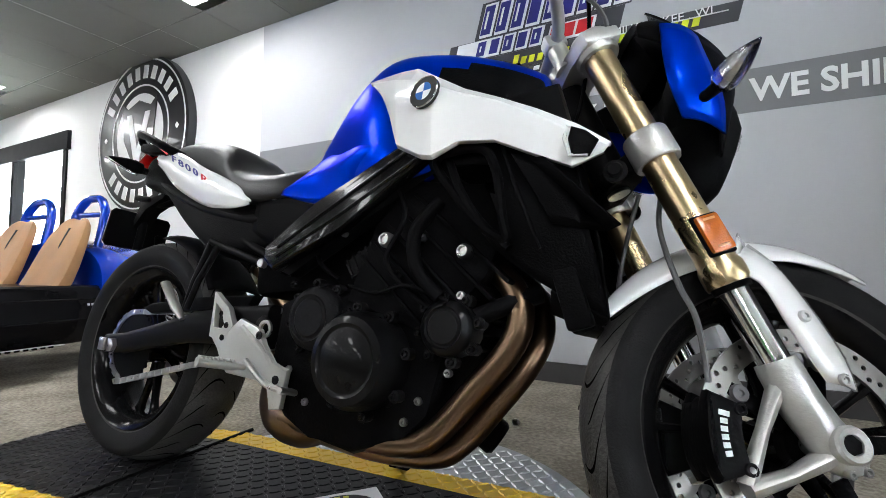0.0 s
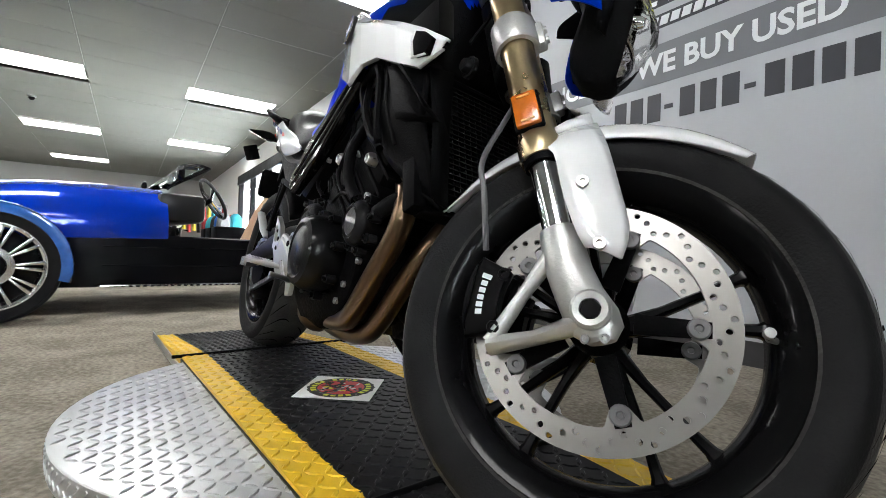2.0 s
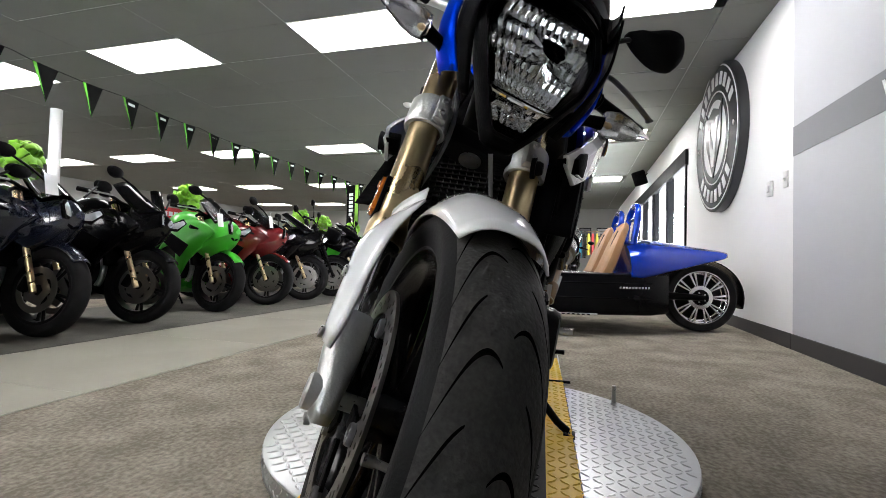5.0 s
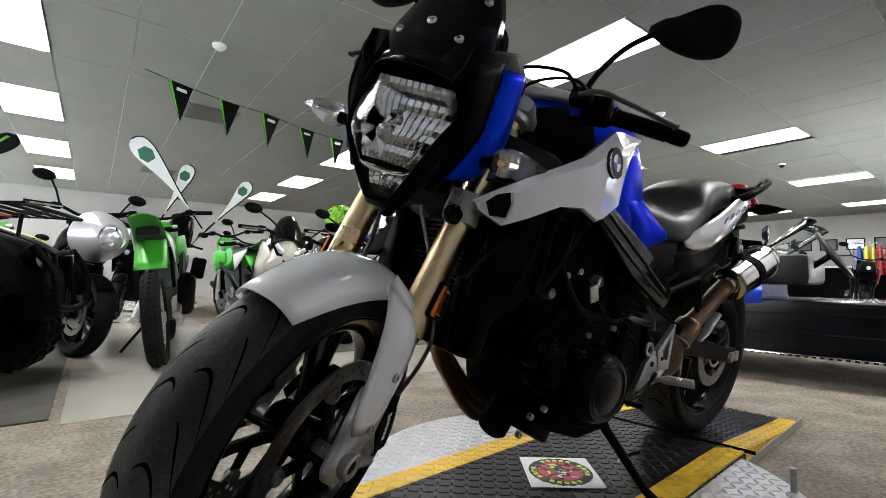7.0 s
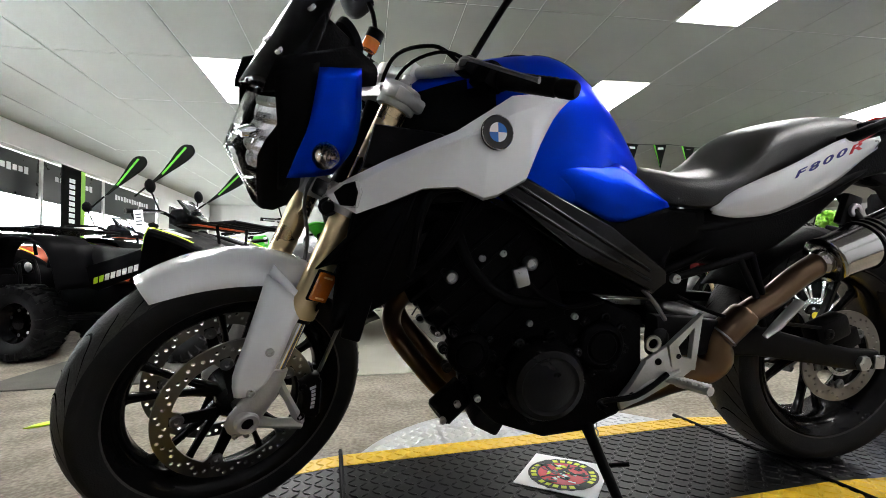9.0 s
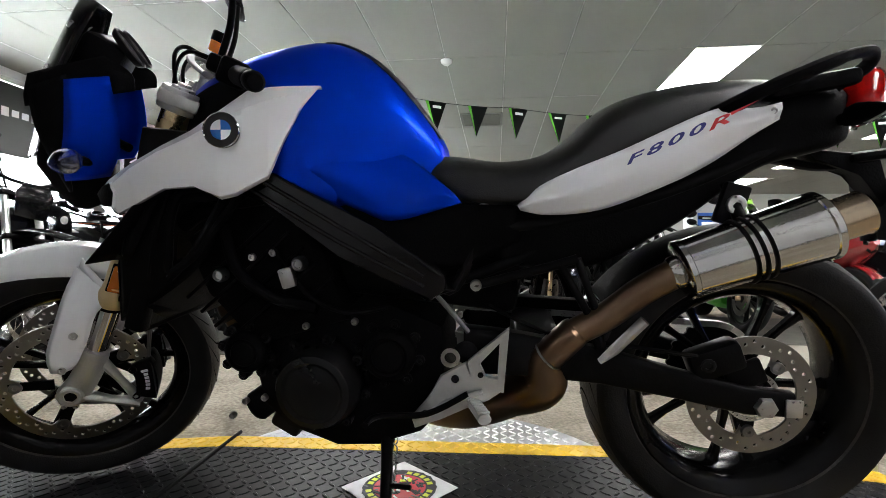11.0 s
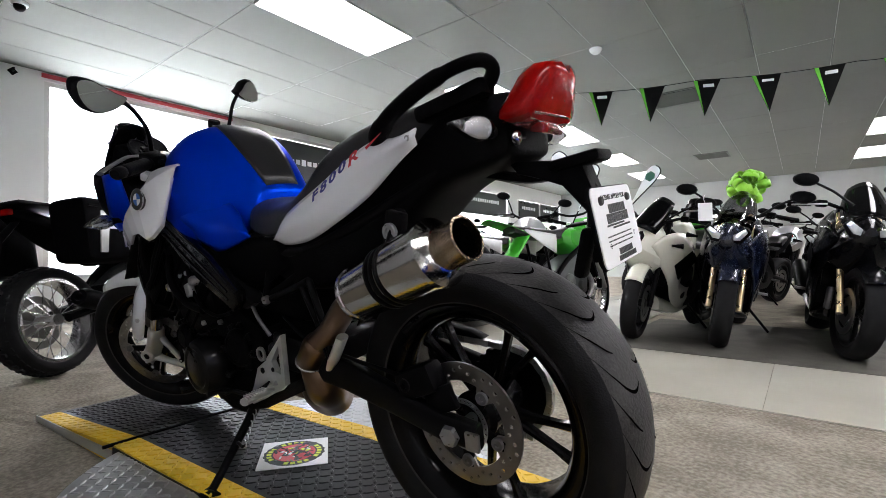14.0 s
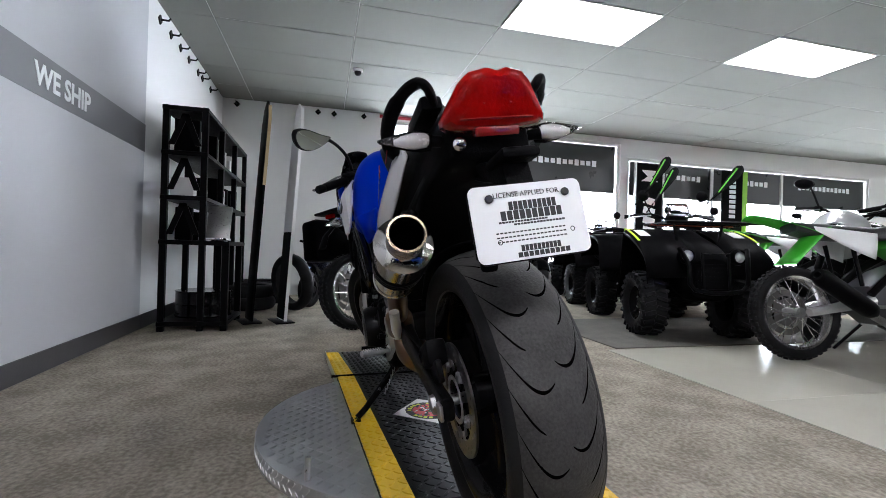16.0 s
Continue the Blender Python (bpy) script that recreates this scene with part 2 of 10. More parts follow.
for i in range(15):
    aisle_tile(0.14 - 1.13 * (i + 1), 0.14 - 1.13 * i, -2.6, -1.55)
for i in range(9):
    aisle_tile(0.14, 1.27, -1.55 - 1.05 * (i + 1), -1.55 - 1.05 * i)

bm = bmesh.new()
box(bm, (-4.45, -3.47, 0.004), (9.0, 1.72, 0.008), bev=0.003, seg=1)
single("display_mat", bm, DARK_MAT, "dark grey rubber mat under the row of sport bikes", "floor mat")
bm = bmesh.new()
box(bm, (1.99, -3.6, 0.004), (1.36, 3.9, 0.008), bev=0.003, seg=1)
single("display_mat", bm, DARK_MAT, "dark grey rubber mat under the quad bike", "floor mat")

# north wall: grey section with lettering, white sections on both sides of it
def wall_y(name, x0, x1, z0, z1, mat, label, kind="structure"):
    b = bmesh.new()
    box(b, ((x0 + x1) / 2, WALL_Y + 0.1, (z0 + z1) / 2), (x1 - x0, 0.2, z1 - z0))
    return single(name, b, mat, label, "wall", kind=kind)


wall_y("wall_north", -2.34, 2.46, 0, CEIL + 0.1, WALL_GREY, "smooth light grey painted wall behind the turntable")
wall_y("wall_north_east", 2.46, WIN_X + 0.2, 0, CEIL + 0.1, WALL_WHITE, "white painted wall with small black hooks")
wall_y("wall_north_mid", -5.62, -2.34, 0, CEIL + 0.1, WALL_WHITE, "white painted wall carrying the round sign")
wall_y("wall_north_sill", WEST, -5.62, 0, 0.35, WALL_WHITE, "low white wall under the tall windows")
wall_y("wall_north_head", WEST, -5.62, 2.2, CEIL + 0.1, WALL_WHITE, "white wall strip above the tall windows")
wall_y("wall_north_far", WEST, -11.3, 0.35, 2.2, WALL_WHITE, "white wall at the far end of the windows")
bm = bmesh.new()
box(bm, (0.06, WALL_Y - 0.0015, 1.48), (4.8, 0.003, 0.21))
single("wall_band", bm, WALL_BAND, "dark grey vinyl band running along the grey wall", "wall stripe", kind="structure")
for x0, x1 in ((-2.34, 2.46), (-5.62, -2.342), (2.462, WIN_X)):
    bm = bmesh.new()
    box(bm, ((x0 + x1) / 2, WALL_Y - 0.006, 0.055), (x1 - x0, 0.012, 0.11), bev=0.003, seg=1)
    single("baseboard", bm, BASEBOARD, "black rubber baseboard along the wall", "baseboard", kind="structure")

# lettering on the band and under it
FACING = Matrix(((1, 0, 0, 0), (0, 0, -1, 0), (0, 1, 0, 0), (0, 0, 0, 1)))
lettering = thing("wall_lettering", "white and charcoal vinyl lettering on the grey wall", "lettering", kind="structure")


def wall_text(txt, x0, x1, z, h, mat, bold=0.006):
    b = text_mesh(txt, 1.0, Matrix(), 0.001, bold * 2)
    xs = [v.co.x for v in b.verts]
    ys = [v.co.y for v in b.verts]
    sx, sy = (x1 - x0) / (max(xs) - min(xs)), h / (max(ys) - min(ys))
    cx, cy = (max(xs) + min(xs)) / 2, (max(ys) + min(ys)) / 2
    b.transform(Matrix.Translation(((x0 + x1) / 2, WALL_Y - 0.0055, z)) @ FACING @ Matrix.Diagonal((sx, sy, 1, 1)) @ Matrix.Translation((-cx, -cy, 0)))
    part("words", b, mat, lettering, smooth=0)


wall_text("WE SHIP", 1.04, 1.59, 1.48, 0.115, LETTER_WHITE, 0.014)
wall_text("WE BUY USED", -0.19, 0.715, 1.48, 0.112, LETTER_WHITE, 0.014)
wall_text("WE FINANCE", -1.34, -0.51, 1.48, 0.112, LETTER_WHITE, 0.014)
# the number under the band stands as plain bars
x = -0.32
for grp in (3, 3, 4):
    for k in range(grp):
        bm = bmesh.new()
        box(bm, (x + 0.042, WALL_Y - 0.002, 1.25), (0.074, 0.004, 0.145), bev=0.001, seg=1)
        part("number_bar", bm, LETTER_DARK, lettering, smooth=0)
        x += 0.1
    if grp == 3:
        bm = bmesh.new()
        box(bm, (x + 0.022, WALL_Y - 0.002, 1.245), (0.045, 0.004, 0.022), bev=0.001, seg=1)
        part("number_bar", bm, LETTER_DARK, lettering, smooth=0)
        x += 0.075

# painted emblem of the shop above the band: plain slanted shapes in its colours
EMB_BLUE = node_mat("emblem_blue", (0.03, 0.03, 0.22), 0.4, 0, 0.05, 5.0)
EMB_RED = node_mat("emblem_red", (0.6, 0.02, 0.03), 0.4, 0, 0.05, 5.0)
EMB_YELLOW = node_mat("emblem_yellow", (0.7, 0.75, 0.03), 0.4, 0, 0.05, 5.0)
emblem = thing("shop_emblem", "blue, black and white shop emblem made of slanted shapes", "sign", pose(-0.095, 0, 0.068))


def slant(b, x0, x1, z0, z1, d, lean=0.25):
    k = lean * (z1 - z0)
    prism(b, [(x0, z0), (x1, z0), (x1 + k, z1), (x0 + k, z1)], 0.003, Matrix.Translation((0, WALL_Y - d, 0)) @ FACING)


def shapes(name, mat, rows):
    for row in rows:
        b = bmesh.new()
        slant(b, *row)
        part(name, b, mat, emblem, smooth=0)


shapes("backing", LETTER_DARK, [(-0.5, 1.1, 1.765, 1.865, 0.002), (-0.5, 0.56, 1.867, 1.99, 0.002), (-0.3, 0.62, 1.992, 2.22, 0.002), (-0.3, 0.84, 1.717, 1.763, 0.002), (-0.4, 0.86, 1.6, 1.675, 0.002)])
shapes("outline_shape", LETTER_WHITE, [(-0.44, -0.2, 1.872, 1.985, 0.006)] + [(-0.27 + 0.1 * k, -0.185 + 0.1 * k, 2.0, 2.205, 0.006) for k in range(9)] + [(-0.3 + 0.088 * k, -0.226 + 0.088 * k, 1.872, 1.985, 0.0065) for k in range(5)] + [(0.16, 0.42, 1.872, 1.97, 0.006), (0.5, 1.06, 1.825, 1.83, 0.006)])
shapes("blue_shape", EMB_BLUE, [(-0.26 + 0.1 * k, -0.196 + 0.1 * k, 2.015, 2.19, 0.01) for k in range(9)] + [(-0.29 + 0.088 * k, -0.237 + 0.088 * k, 1.885, 1.972, 0.01) for k in range(5)])
shapes("counter_shape", LETTER_WHITE, [(-0.234 + 0.1 * k, -0.222 + 0.1 * k, 2.05, 2.155, 0.013) for k in range(9) if k not in (3, 5)] + [(-0.265 + 0.088 * k, -0.256 + 0.088 * k, 1.91, 1.945, 0.013) for k in range(0, 5, 2)])
shapes("red_shape", EMB_RED, [(0.175, 0.235, 1.884, 1.96, 0.01), (0.25, 0.31, 1.884, 1.96, 0.01), (0.325, 0.408, 1.884, 1.96, 0.01)])
shapes("yellow_bar", EMB_YELLOW, [(-0.25 + 0.05 * k, -0.218 + 0.05 * k, 1.782, 1.782 + (0.06 if k in (4, 9, 14, 19) else 0.042), 0.006) for k in range(24) if k not in (3, 8, 18)])
shapes("white_bar", LETTER_WHITE, [(-0.37 + 0.058 * k, -0.327 + 0.058 * k, 1.613, 1.66, 0.006) for k in range(21) if k not in (3, 17)] + [(-0.27 + 0.05 * k, -0.235 + 0.05 * k, 1.728, 1.752, 0.006) for k in range(20) if k % 6])
b = text_mesh("MILWAUKEE . WI", 0.062, Matrix(), 0.001, 0.0)
b.transform(Matrix.Translation((0.76, WALL_Y - 0.0055, 1.845)) @ FACING)
part("words", b, LETTER_WHITE, emblem, smooth=0)

# ceiling: lay-in tiles, with open bays for the light panels
TX, TY = 0.598, 1.21
LIGHTS = [(x, y) for x in (1.9, -2.28, -6.3, -10.2, -14.2) for y in (-1.63, -4.03, -6.45, -8.9, -11.3)]
LIGHTS += [(x, 0.72) for x in (-2.28, -6.3, -10.2)]
bm = bmesh.new()
gx = np.arange(WEST - 0.3, WIN_X + 0.5, TX)
gy = np.arange(SOUTH - 0.4, WALL_Y + 1.3, TY)
off_x = (1.9 + TX / 2 - gx[0]) % TX
off_y = (-1.63 + TY / 2 - gy[0]) % TY
for ix in range(len(gx)):
    for iy in range(len(gy)):
        cx, cy = gx[ix] + off_x - TX / 2, gy[iy] + off_y - TY / 2
        if any(abs(cx - lx) < 0.3 and abs(cy - ly) < 0.6 for lx, ly in LIGHTS):
            continue
        dz = random.uniform(-0.0015, 0.0015)
        a, b, h, t = TX / 2 - 0.002, TY / 2 - 0.002, CEIL + dz, 0.003
        top = [bm.verts.new((cx + s * a, cy + u * b, h + t)) for s, u in ((-1, -1), (1, -1), (1, 1), (-1, 1))]
        low = [bm.verts.new((cx + s * (a - t), cy + u * (b - t), h)) for s, u in ((-1, -1), (1, -1), (1, 1), (-1, 1))]
        bm.faces.new(low[::-1])
        for k in range(4):
            bm.faces.new((top[k], top[(k + 1) % 4], low[(k + 1) % 4], low[k]))
single("ceiling", bm, CEILING_TILE, "suspended ceiling of off-white mineral tiles, coloured darker for the dim bounce light", "ceiling", kind="structure", smooth=0)
bm = bmesh.new()
box(bm, ((WEST + WIN_X) / 2, (SOUTH + WALL_Y) / 2, CEIL + 0.16), (WIN_X - WEST + 1, WALL_Y - SOUTH + 1, 0.1))
single("roof_deck", bm, T_BAR, "roof deck above the suspended ceiling", "roof", kind="structure")


def ceiling_light():
    t = thing("ceiling_light", "square-edged fluorescent ceiling panel, lit", "ceiling light", group="ceiling light panels")
    b = bmesh.new()
    for c, s in (((-0.285, 0, 0.01), (0.02, 1.19, 0.035)), ((0.285, 0, 0.01), (0.02, 1.19, 0.035)), ((0, -0.585, 0.01), (0.55, 0.02, 0.035)), ((0, 0.585, 0.01), (0.55, 0.02, 0.035))):
        box(b, c, s, bev=0.002, seg=1)
    box(b, (0, 0, 0.03), (0.59, 1.19, 0.004))
    part("frame", b, WHITE_METAL, t)
    b = bmesh.new()
    box(b, (0, 0, -0.006), (0.572, 1.172, 0.008), bev=0.002, seg=1)
    part("diffuser", b, PANEL_LIGHT, t, "glowing white diffuser")
    return t


light0 = ceiling_light()
for k, (lx, ly) in enumerate(LIGHTS):
    if k:
        copy_thing(light0, pose(lx, ly, CEIL))
light0.matrix_basis = pose(*LIGHTS[0], CEIL)

# smoke detectors and air vents on the ceiling
def smoke_detector(x, y):
    b = bmesh.new()
    lathe(b, [(0, -0.045), (0.03, -0.045), (0.04, -0.035), (0.055, -0.022), (0.06, 0.0), (0, 0.0)], Matrix.Translation((x, y, CEIL)), 20)
    single("smoke_detector", b, WHITE_METAL, "round white smoke detector on the ceiling", "smoke detector", group="smoke detectors")


smoke_detector(0.4, -3.5)
smoke_detector(-4.2, -1.9)


def dome_camera(x, y):
    t = thing("dome_camera", "small dark dome camera under the ceiling", "security camera", pose(x, y, CEIL))
    b = bmesh.new()
    lathe(b, [(0, 0), (0.055, 0), (0.055, -0.02), (0.045, -0.025), (0, -0.025)], None, 20)
    part("mount", b, WHITE_METAL, t)
    b = bmesh.new()
    lathe(b, [(0.038, -0.025), (0.037, -0.045), (0.026, -0.062), (0.012, -0.07), (0, -0.071)], None, 20)
    part("dome", b, BLACK_PLASTIC, t, "smoked dome")


dome_camera(3.58, 0.1)
dome_camera(-8.1, -1.8)


VENT_GREY = node_mat("vent_grey_paint", (0.1, 0.1, 0.09), 0.6, 0, 0.1, 9.0)


def air_vent(x, y):
    t = thing("ceiling_vent", "grey louvred air vent in the ceiling", "air vent", pose(x, y, CEIL - 0.004), group="air vents")
    b = bmesh.new()
    for c, s in (((-0.28, 0, 0), (0.03, 0.59, 0.012)), ((0.28, 0, 0), (0.03, 0.59, 0.012)), ((0, -0.28, 0), (0.53, 0.03, 0.012)), ((0, 0.28, 0), (0.53, 0.03, 0.012))):
        box(b, c, s, bev=0.002, seg=1)
    part("frame", b, VENT_GREY, t)
    for k in range(9):
        b = bmesh.new()
        box(b, (0, -0.22 + 0.055 * k, 0), (0.53, 0.03, 0.003), (35, 0, 0))
        part("slat", b, VENT_GREY, t)
    b = bmesh.new()
    box(b, (0, 0, 0.003), (0.52, 0.52, 0.002))
    part("backing", b, BLACK_PLASTIC, t)


air_vent(0.1, -5.5)
air_vent(0.27, -9.7)
air_vent(-8.6, -4.0)

# east wall: white pier, shop windows and the sign glass
def wall_x(name, y0, y1, z0, z1, label, mat=WALL_WHITE):
    b = bmesh.new()
    box(b, (WIN_X + 0.1, (y0 + y1) / 2, (z0 + z1) / 2), (0.2, y1 - y0, z1 - z0))
    single(name, b, mat, label, "wall", kind="structure")


wall_x("wall_east_pier", -0.35, WALL_Y, 0, CEIL + 0.1, "white painted wall with a row of small black hooks")
wall_x("wall_east_head", -10.1, -0.35, 2.56, CEIL + 0.1, "white wall strip above the shop windows")
wall_x("wall_east_lintel", -10.1, -4.52, 2.34, 2.56, "white wall strip above the long shop window")
wall_x("wall_east_sill", SOUTH, -0.35, 0, 0.45, "low white wall under the shop windows")
wall_x("wall_east_mid", -4.52, -4.38, 0.45, 2.56, "white pier between shop windows")
wall_x("wall_east_far", -10.6, -10.1, 0.45, CEIL + 0.1, "white pier between shop windows")
wall_x("wall_east_end_head", SOUTH, -10.6, 2.3, CEIL + 0.1, "white wall strip above the last window")
bm = bmesh.new()
box(bm, ((WEST + WIN_X) / 2, SOUTH - 0.1, 1.4), (WIN_X - WEST + 0.6, 0.2, 2.8))
single("wall_south", bm, WALL_DIMMED, "white painted wall at the back of the showroom", "wall", kind="structure")
bm = bmesh.new()
box(bm, (WEST - 0.1, (SOUTH + WALL_Y) / 2, 1.4), (0.2, WALL_Y - SOUTH + 0.6, 2.8))
single("wall_west", bm, WALL_DIMMED, "white painted wall at the far end of the showroom", "wall", kind="structure")


def shop_window(i, axis, a0, a1, z0, z1, mullions, film=None, film_mat=DARK_FILM):
    """A framed window in the east (x) or north (y) wall, with glass and a strip of dark film at the top."""
    t = thing("window_%d" % i, "tall shop window in a dark metal frame", "window", kind="structure")
    def put(b, u0, u1, v0, v1, d, th):
        c, s = ((u0 + u1) / 2, (v0 + v1) / 2), (u1 - u0, v1 - v0)
        if axis == "x":
            box(b, (WIN_X + d, c[0], c[1]), (th, s[0], s[1]), bev=0.002, seg=1)
        else:
            box(b, (c[0], WALL_Y + d, c[1]), (s[0], th, s[1]), bev=0.002, seg=1)
    b = bmesh.new()
    f = 0.05
    put(b, a0, a1, z0, z0 + f, 0.06, 0.08)
    put(b, a0, a1, z1 - f, z1, 0.06, 0.08)
    for u in (a0, a1 - f):
        put(b, u, u + f, z0 + f, z1 - f, 0.06, 0.08)
    for u in mullions:
        put(b, u - f / 2, u + f / 2, z0 + f, z1 - f, 0.06, 0.08)
    if axis == "y":
        put(b, a0 - 0.06, a1 + 0.06, z1 - 0.2, z1 + 0.02, -0.01, 0.06)
        for u in (a0, a1 - 0.08, *[m - 0.04 for m in mullions]):
            put(b, u, u + 0.08, z0, z1 - 0.2, 0.0, 0.04)
    part("window_frame", b, BLACK_FRAME if axis == "y" else WHITE_METAL, t)
    edges = [a0 + f] + [u for u in mullions] + [a1 - f]
    for u0, u1 in zip(edges, edges[1:]):
        b = bmesh.new()
        put(b, u0 + 0.02, u1 - 0.02, z0 + f, z1 - f, 0.06, 0.006)
        p = part("pane", b, WINDOW_GLASS, t)
        p.visible_shadow = False
        if film:
            b = bmesh.new()
            put(b, u0 + 0.025, u1 - 0.025, film, z1 - f - 0.005, 0.05, 0.004)
            part("film", b, film_mat, t, "dark sign film across the top of the glass")
            w = (u1 - u0) * 0.62
            c = (u0 + u1) / 2
            n = max(4, int(w / 0.1))
            for k in range(n):
                q = c - w / 2 + w * (k + 0.5) / n
                hh = 0.075 if k % 3 else 0.1
                b = bmesh.new()
                put(b, q - w / n * 0.36, q + w / n * 0.36, (film + z1) / 2 - hh / 2 + 0.05, (film + z1) / 2 + hh / 2 + 0.05, 0.045, 0.003)
                part("sign_bar", b, LETTER_WHITE, t)
    return t


shop_window(1, "x", -2.36, -0.35, 0.45, 2.56, [])
shop_window(2, "x", -4.38, -2.36, 0.45, 2.56, [], 1.72)
shop_window(3, "x", -10.1, -4.52, 0.45, 2.34, [-7.9, -6.3, -5.1], 1.7)
shop_window(4, "x", SOUTH, -10.6, 0.45, 2.3, [-12.0], 1.7)
shop_window(5, "y", -8.5, -5.62, 0.35, 2.2, [-7.05])
shop_window(6, "y", -11.3, -8.5, 0.35, 2.2, [-9.9])
bm = bmesh.new()
box(bm, (WIN_X - 0.012, -1.35, 2.61), (0.02, 2.05, 0.045), bev=0.003, seg=1)
single("window_trim", bm, RED_STRIP, "red trim strip above the bright window", "trim", kind="structure")
bm = bmesh.new()
sheet(bm, [[(WIN_X + 4, y, z) for y in np.linspace(SOUTH - 6, WALL_Y + 8, 4)] for z in (-2, 30)])
sheet(bm, [[(x, WALL_Y + 6, z) for x in np.linspace(WEST - 70, WIN_X + 4, 4)] for z in (-2, 30)])
# unseen glowing ground sheets, added to throw light up through the windows onto the ceiling
sheet(bm, [[(x, y, -0.06) for y in (WALL_Y + 0.25, WALL_Y + 6)] for x in (WEST - 10, WIN_X + 0.3)])
sheet(bm, [[(x, y, -0.06) for y in (SOUTH - 6, WALL_Y + 6)] for x in (WIN_X + 0.32, WIN_X + 4)])
single("backdrop", bm, DAYLIGHT, "bright overexposed daylight outside the windows, with added glowing ground sheets", "backdrop", kind="structure", smooth=0)

# ---- the motorcycle on the turntable ----
BLUE_PAINT = node_mat("blue_metallic_paint", (0.0, 0.034, 0.5), 0.3, 0.55, 0.1, 3.0, 0.02, 900.0, coat=0.06, rough_var=0.03, spec=0.12)
BLUE_PAINT.node_tree.nodes["Principled BSDF"].inputs["Specular Tint"].default_value = (0.2, 0.3, 1.0, 1)
WHITE_PAINT = node_mat("white_paint_gloss", (0.84, 0.845, 0.86), 0.2, 0, 0.03, 3.0, 0.02, 700.0, coat=1.0, rough_var=0.04)
GOLD = node_mat("gold_anodised", (0.6, 0.47, 0.28), 0.28, 1.0, 0.08, 12.0, 0.04, 300.0, rough_var=0.07)
CHROME = node_mat("chrome", (0.78, 0.78, 0.79), 0.07, 1.0, 0.05, 10.0, 0.02, 200.0, rough_var=0.04)
STAINLESS = node_mat("polished_stainless", (0.5, 0.485, 0.46), 0.1, 1.0, 0.1, 18.0, 0.06, 260.0, rough_var=0.06)
CAST_SILVER = node_mat("cast_silver_paint", (0.56, 0.56, 0.55), 0.34, 0.65, 0.12, 16.0, 0.18, 220.0, rough_var=0.09)
BRONZE_PIPE = node_mat("heat_tinted_pipe", (0.19, 0.127, 0.082), 0.3, 1.0, 0.16, 4.0, 0.0, 90.0, rough_var=0.02, fleck=0.04)
RUBBER = node_mat("tyre_rubber", (0.06, 0.0585, 0.0565), 0.48, 0, 0.45, 9.0, 0.4, 200.0, rough_var=0.16, spec=0.4, fleck=0.9)
# near-black that paints groove shade on the tyres; also lines the pipe bore
RECESS_BLACK = node_mat("recess_black", (0.002, 0.002, 0.002), 0.9, 0, 0.2, 20.0, spec=0.05)
WHEEL_BLACK = node_mat("gloss_black_wheel", (0.005, 0.005, 0.0055), 0.2, 0, 0.3, 14.0, 0.03, 150.0, coat=0.12, spec=0.3)
ROTOR = node_mat("brake_rotor_steel", (0.225, 0.218, 0.207), 0.34, 1.0, 0.05, 9.0, 0.0, 200.0, rough_var=0.03, fleck=0.1)
SEAT_VINYL = node_mat("black_seat_vinyl", (0.005, 0.005, 0.0055), 0.38, 0, 0.25, 12.0, 0.2, 340.0, spec=0.6)
FRAME_BLACK = node_mat("satin_black_frame", (0.006, 0.006, 0.0065), 0.36, 0.0, 0.25, 14.0, 0.1, 240.0, spec=0.25)
ENGINE_BLACK = node_mat("engine_black", (0.004, 0.004, 0.0045), 0.5, 0.0, 0.4, 16.0, 0.3, 180.0, rough_var=0.12, spec=0.15)
ENGINE_GREY = node_mat("engine_grey", (0.011, 0.011, 0.012), 0.45, 0.0, 0.35, 16.0, 0.3, 180.0, rough_var=0.12, spec=0.25)
GLOSS_BLACK = node_mat("gloss_black_frame", (0.004, 0.004, 0.0045), 0.2, 0.0, 0.3, 14.0, 0.05, 240.0, rough_var=0.06, spec=0.4, coat=0.3)
COVER_BLACK = node_mat("cover_black", (0.005, 0.005, 0.0055), 0.3, 0.0, 0.35, 16.0, 0.12, 180.0, rough_var=0.1, spec=0.35, coat=0.15)
DUCT_BLACK = node_mat("moulded_black_plastic", (0.004, 0.004, 0.0045), 0.45, 0, 0.3, 18.0, 0.25, 300.0, rough_var=0.1, spec=0.16)
AMBER_LIGHT = node_mat("amber_light", (0.85, 0.42, 0.12), 0.3, 0, 0.1, 30.0)
AMBER = node_mat("amber_reflector", (0.55, 0.13, 0.01), 0.12, 0, 0.1, 30.0, 0.25, 260.0, coat=1.0)
RED_LENS = node_mat("red_lens", (0.42, 0.003, 0.002), 0.14, 0, 0.7, 22.0, 0.14, 160.0, coat=0.2, spec=0.3, color2=(0.2, 0.002, 0.0015), fleck=0.4)
DARK_RED = node_mat("dark_red_lens", (0.2, 0.008, 0.008), 0.15, 0, 0.2, 24.0, 0.2, 200.0, coat=1.0)
CLEAR_LENS = glass_mat("clear_lens", (1, 1, 1), 0.03, 1.2)
FROST_LENS = glass_mat("prismatic_lens", (1, 0.98, 0.96), 0.22, 1.35)
SMOKE_SCREEN = node_mat("black_screen", (0.003, 0.003, 0.0035), 0.06, 0, 0.2, 8.0, spec=0.35)
MIRROR_GLASS = node_mat("mirror_glass", (0.8, 0.8, 0.8), 0.02, 1.0, 0.02, 4.0, rough_var=0.01)
PLATE_WHITE = node_mat("white_card", (0.8, 0.8, 0.8), 0.5, 0, 0.03, 8.0)
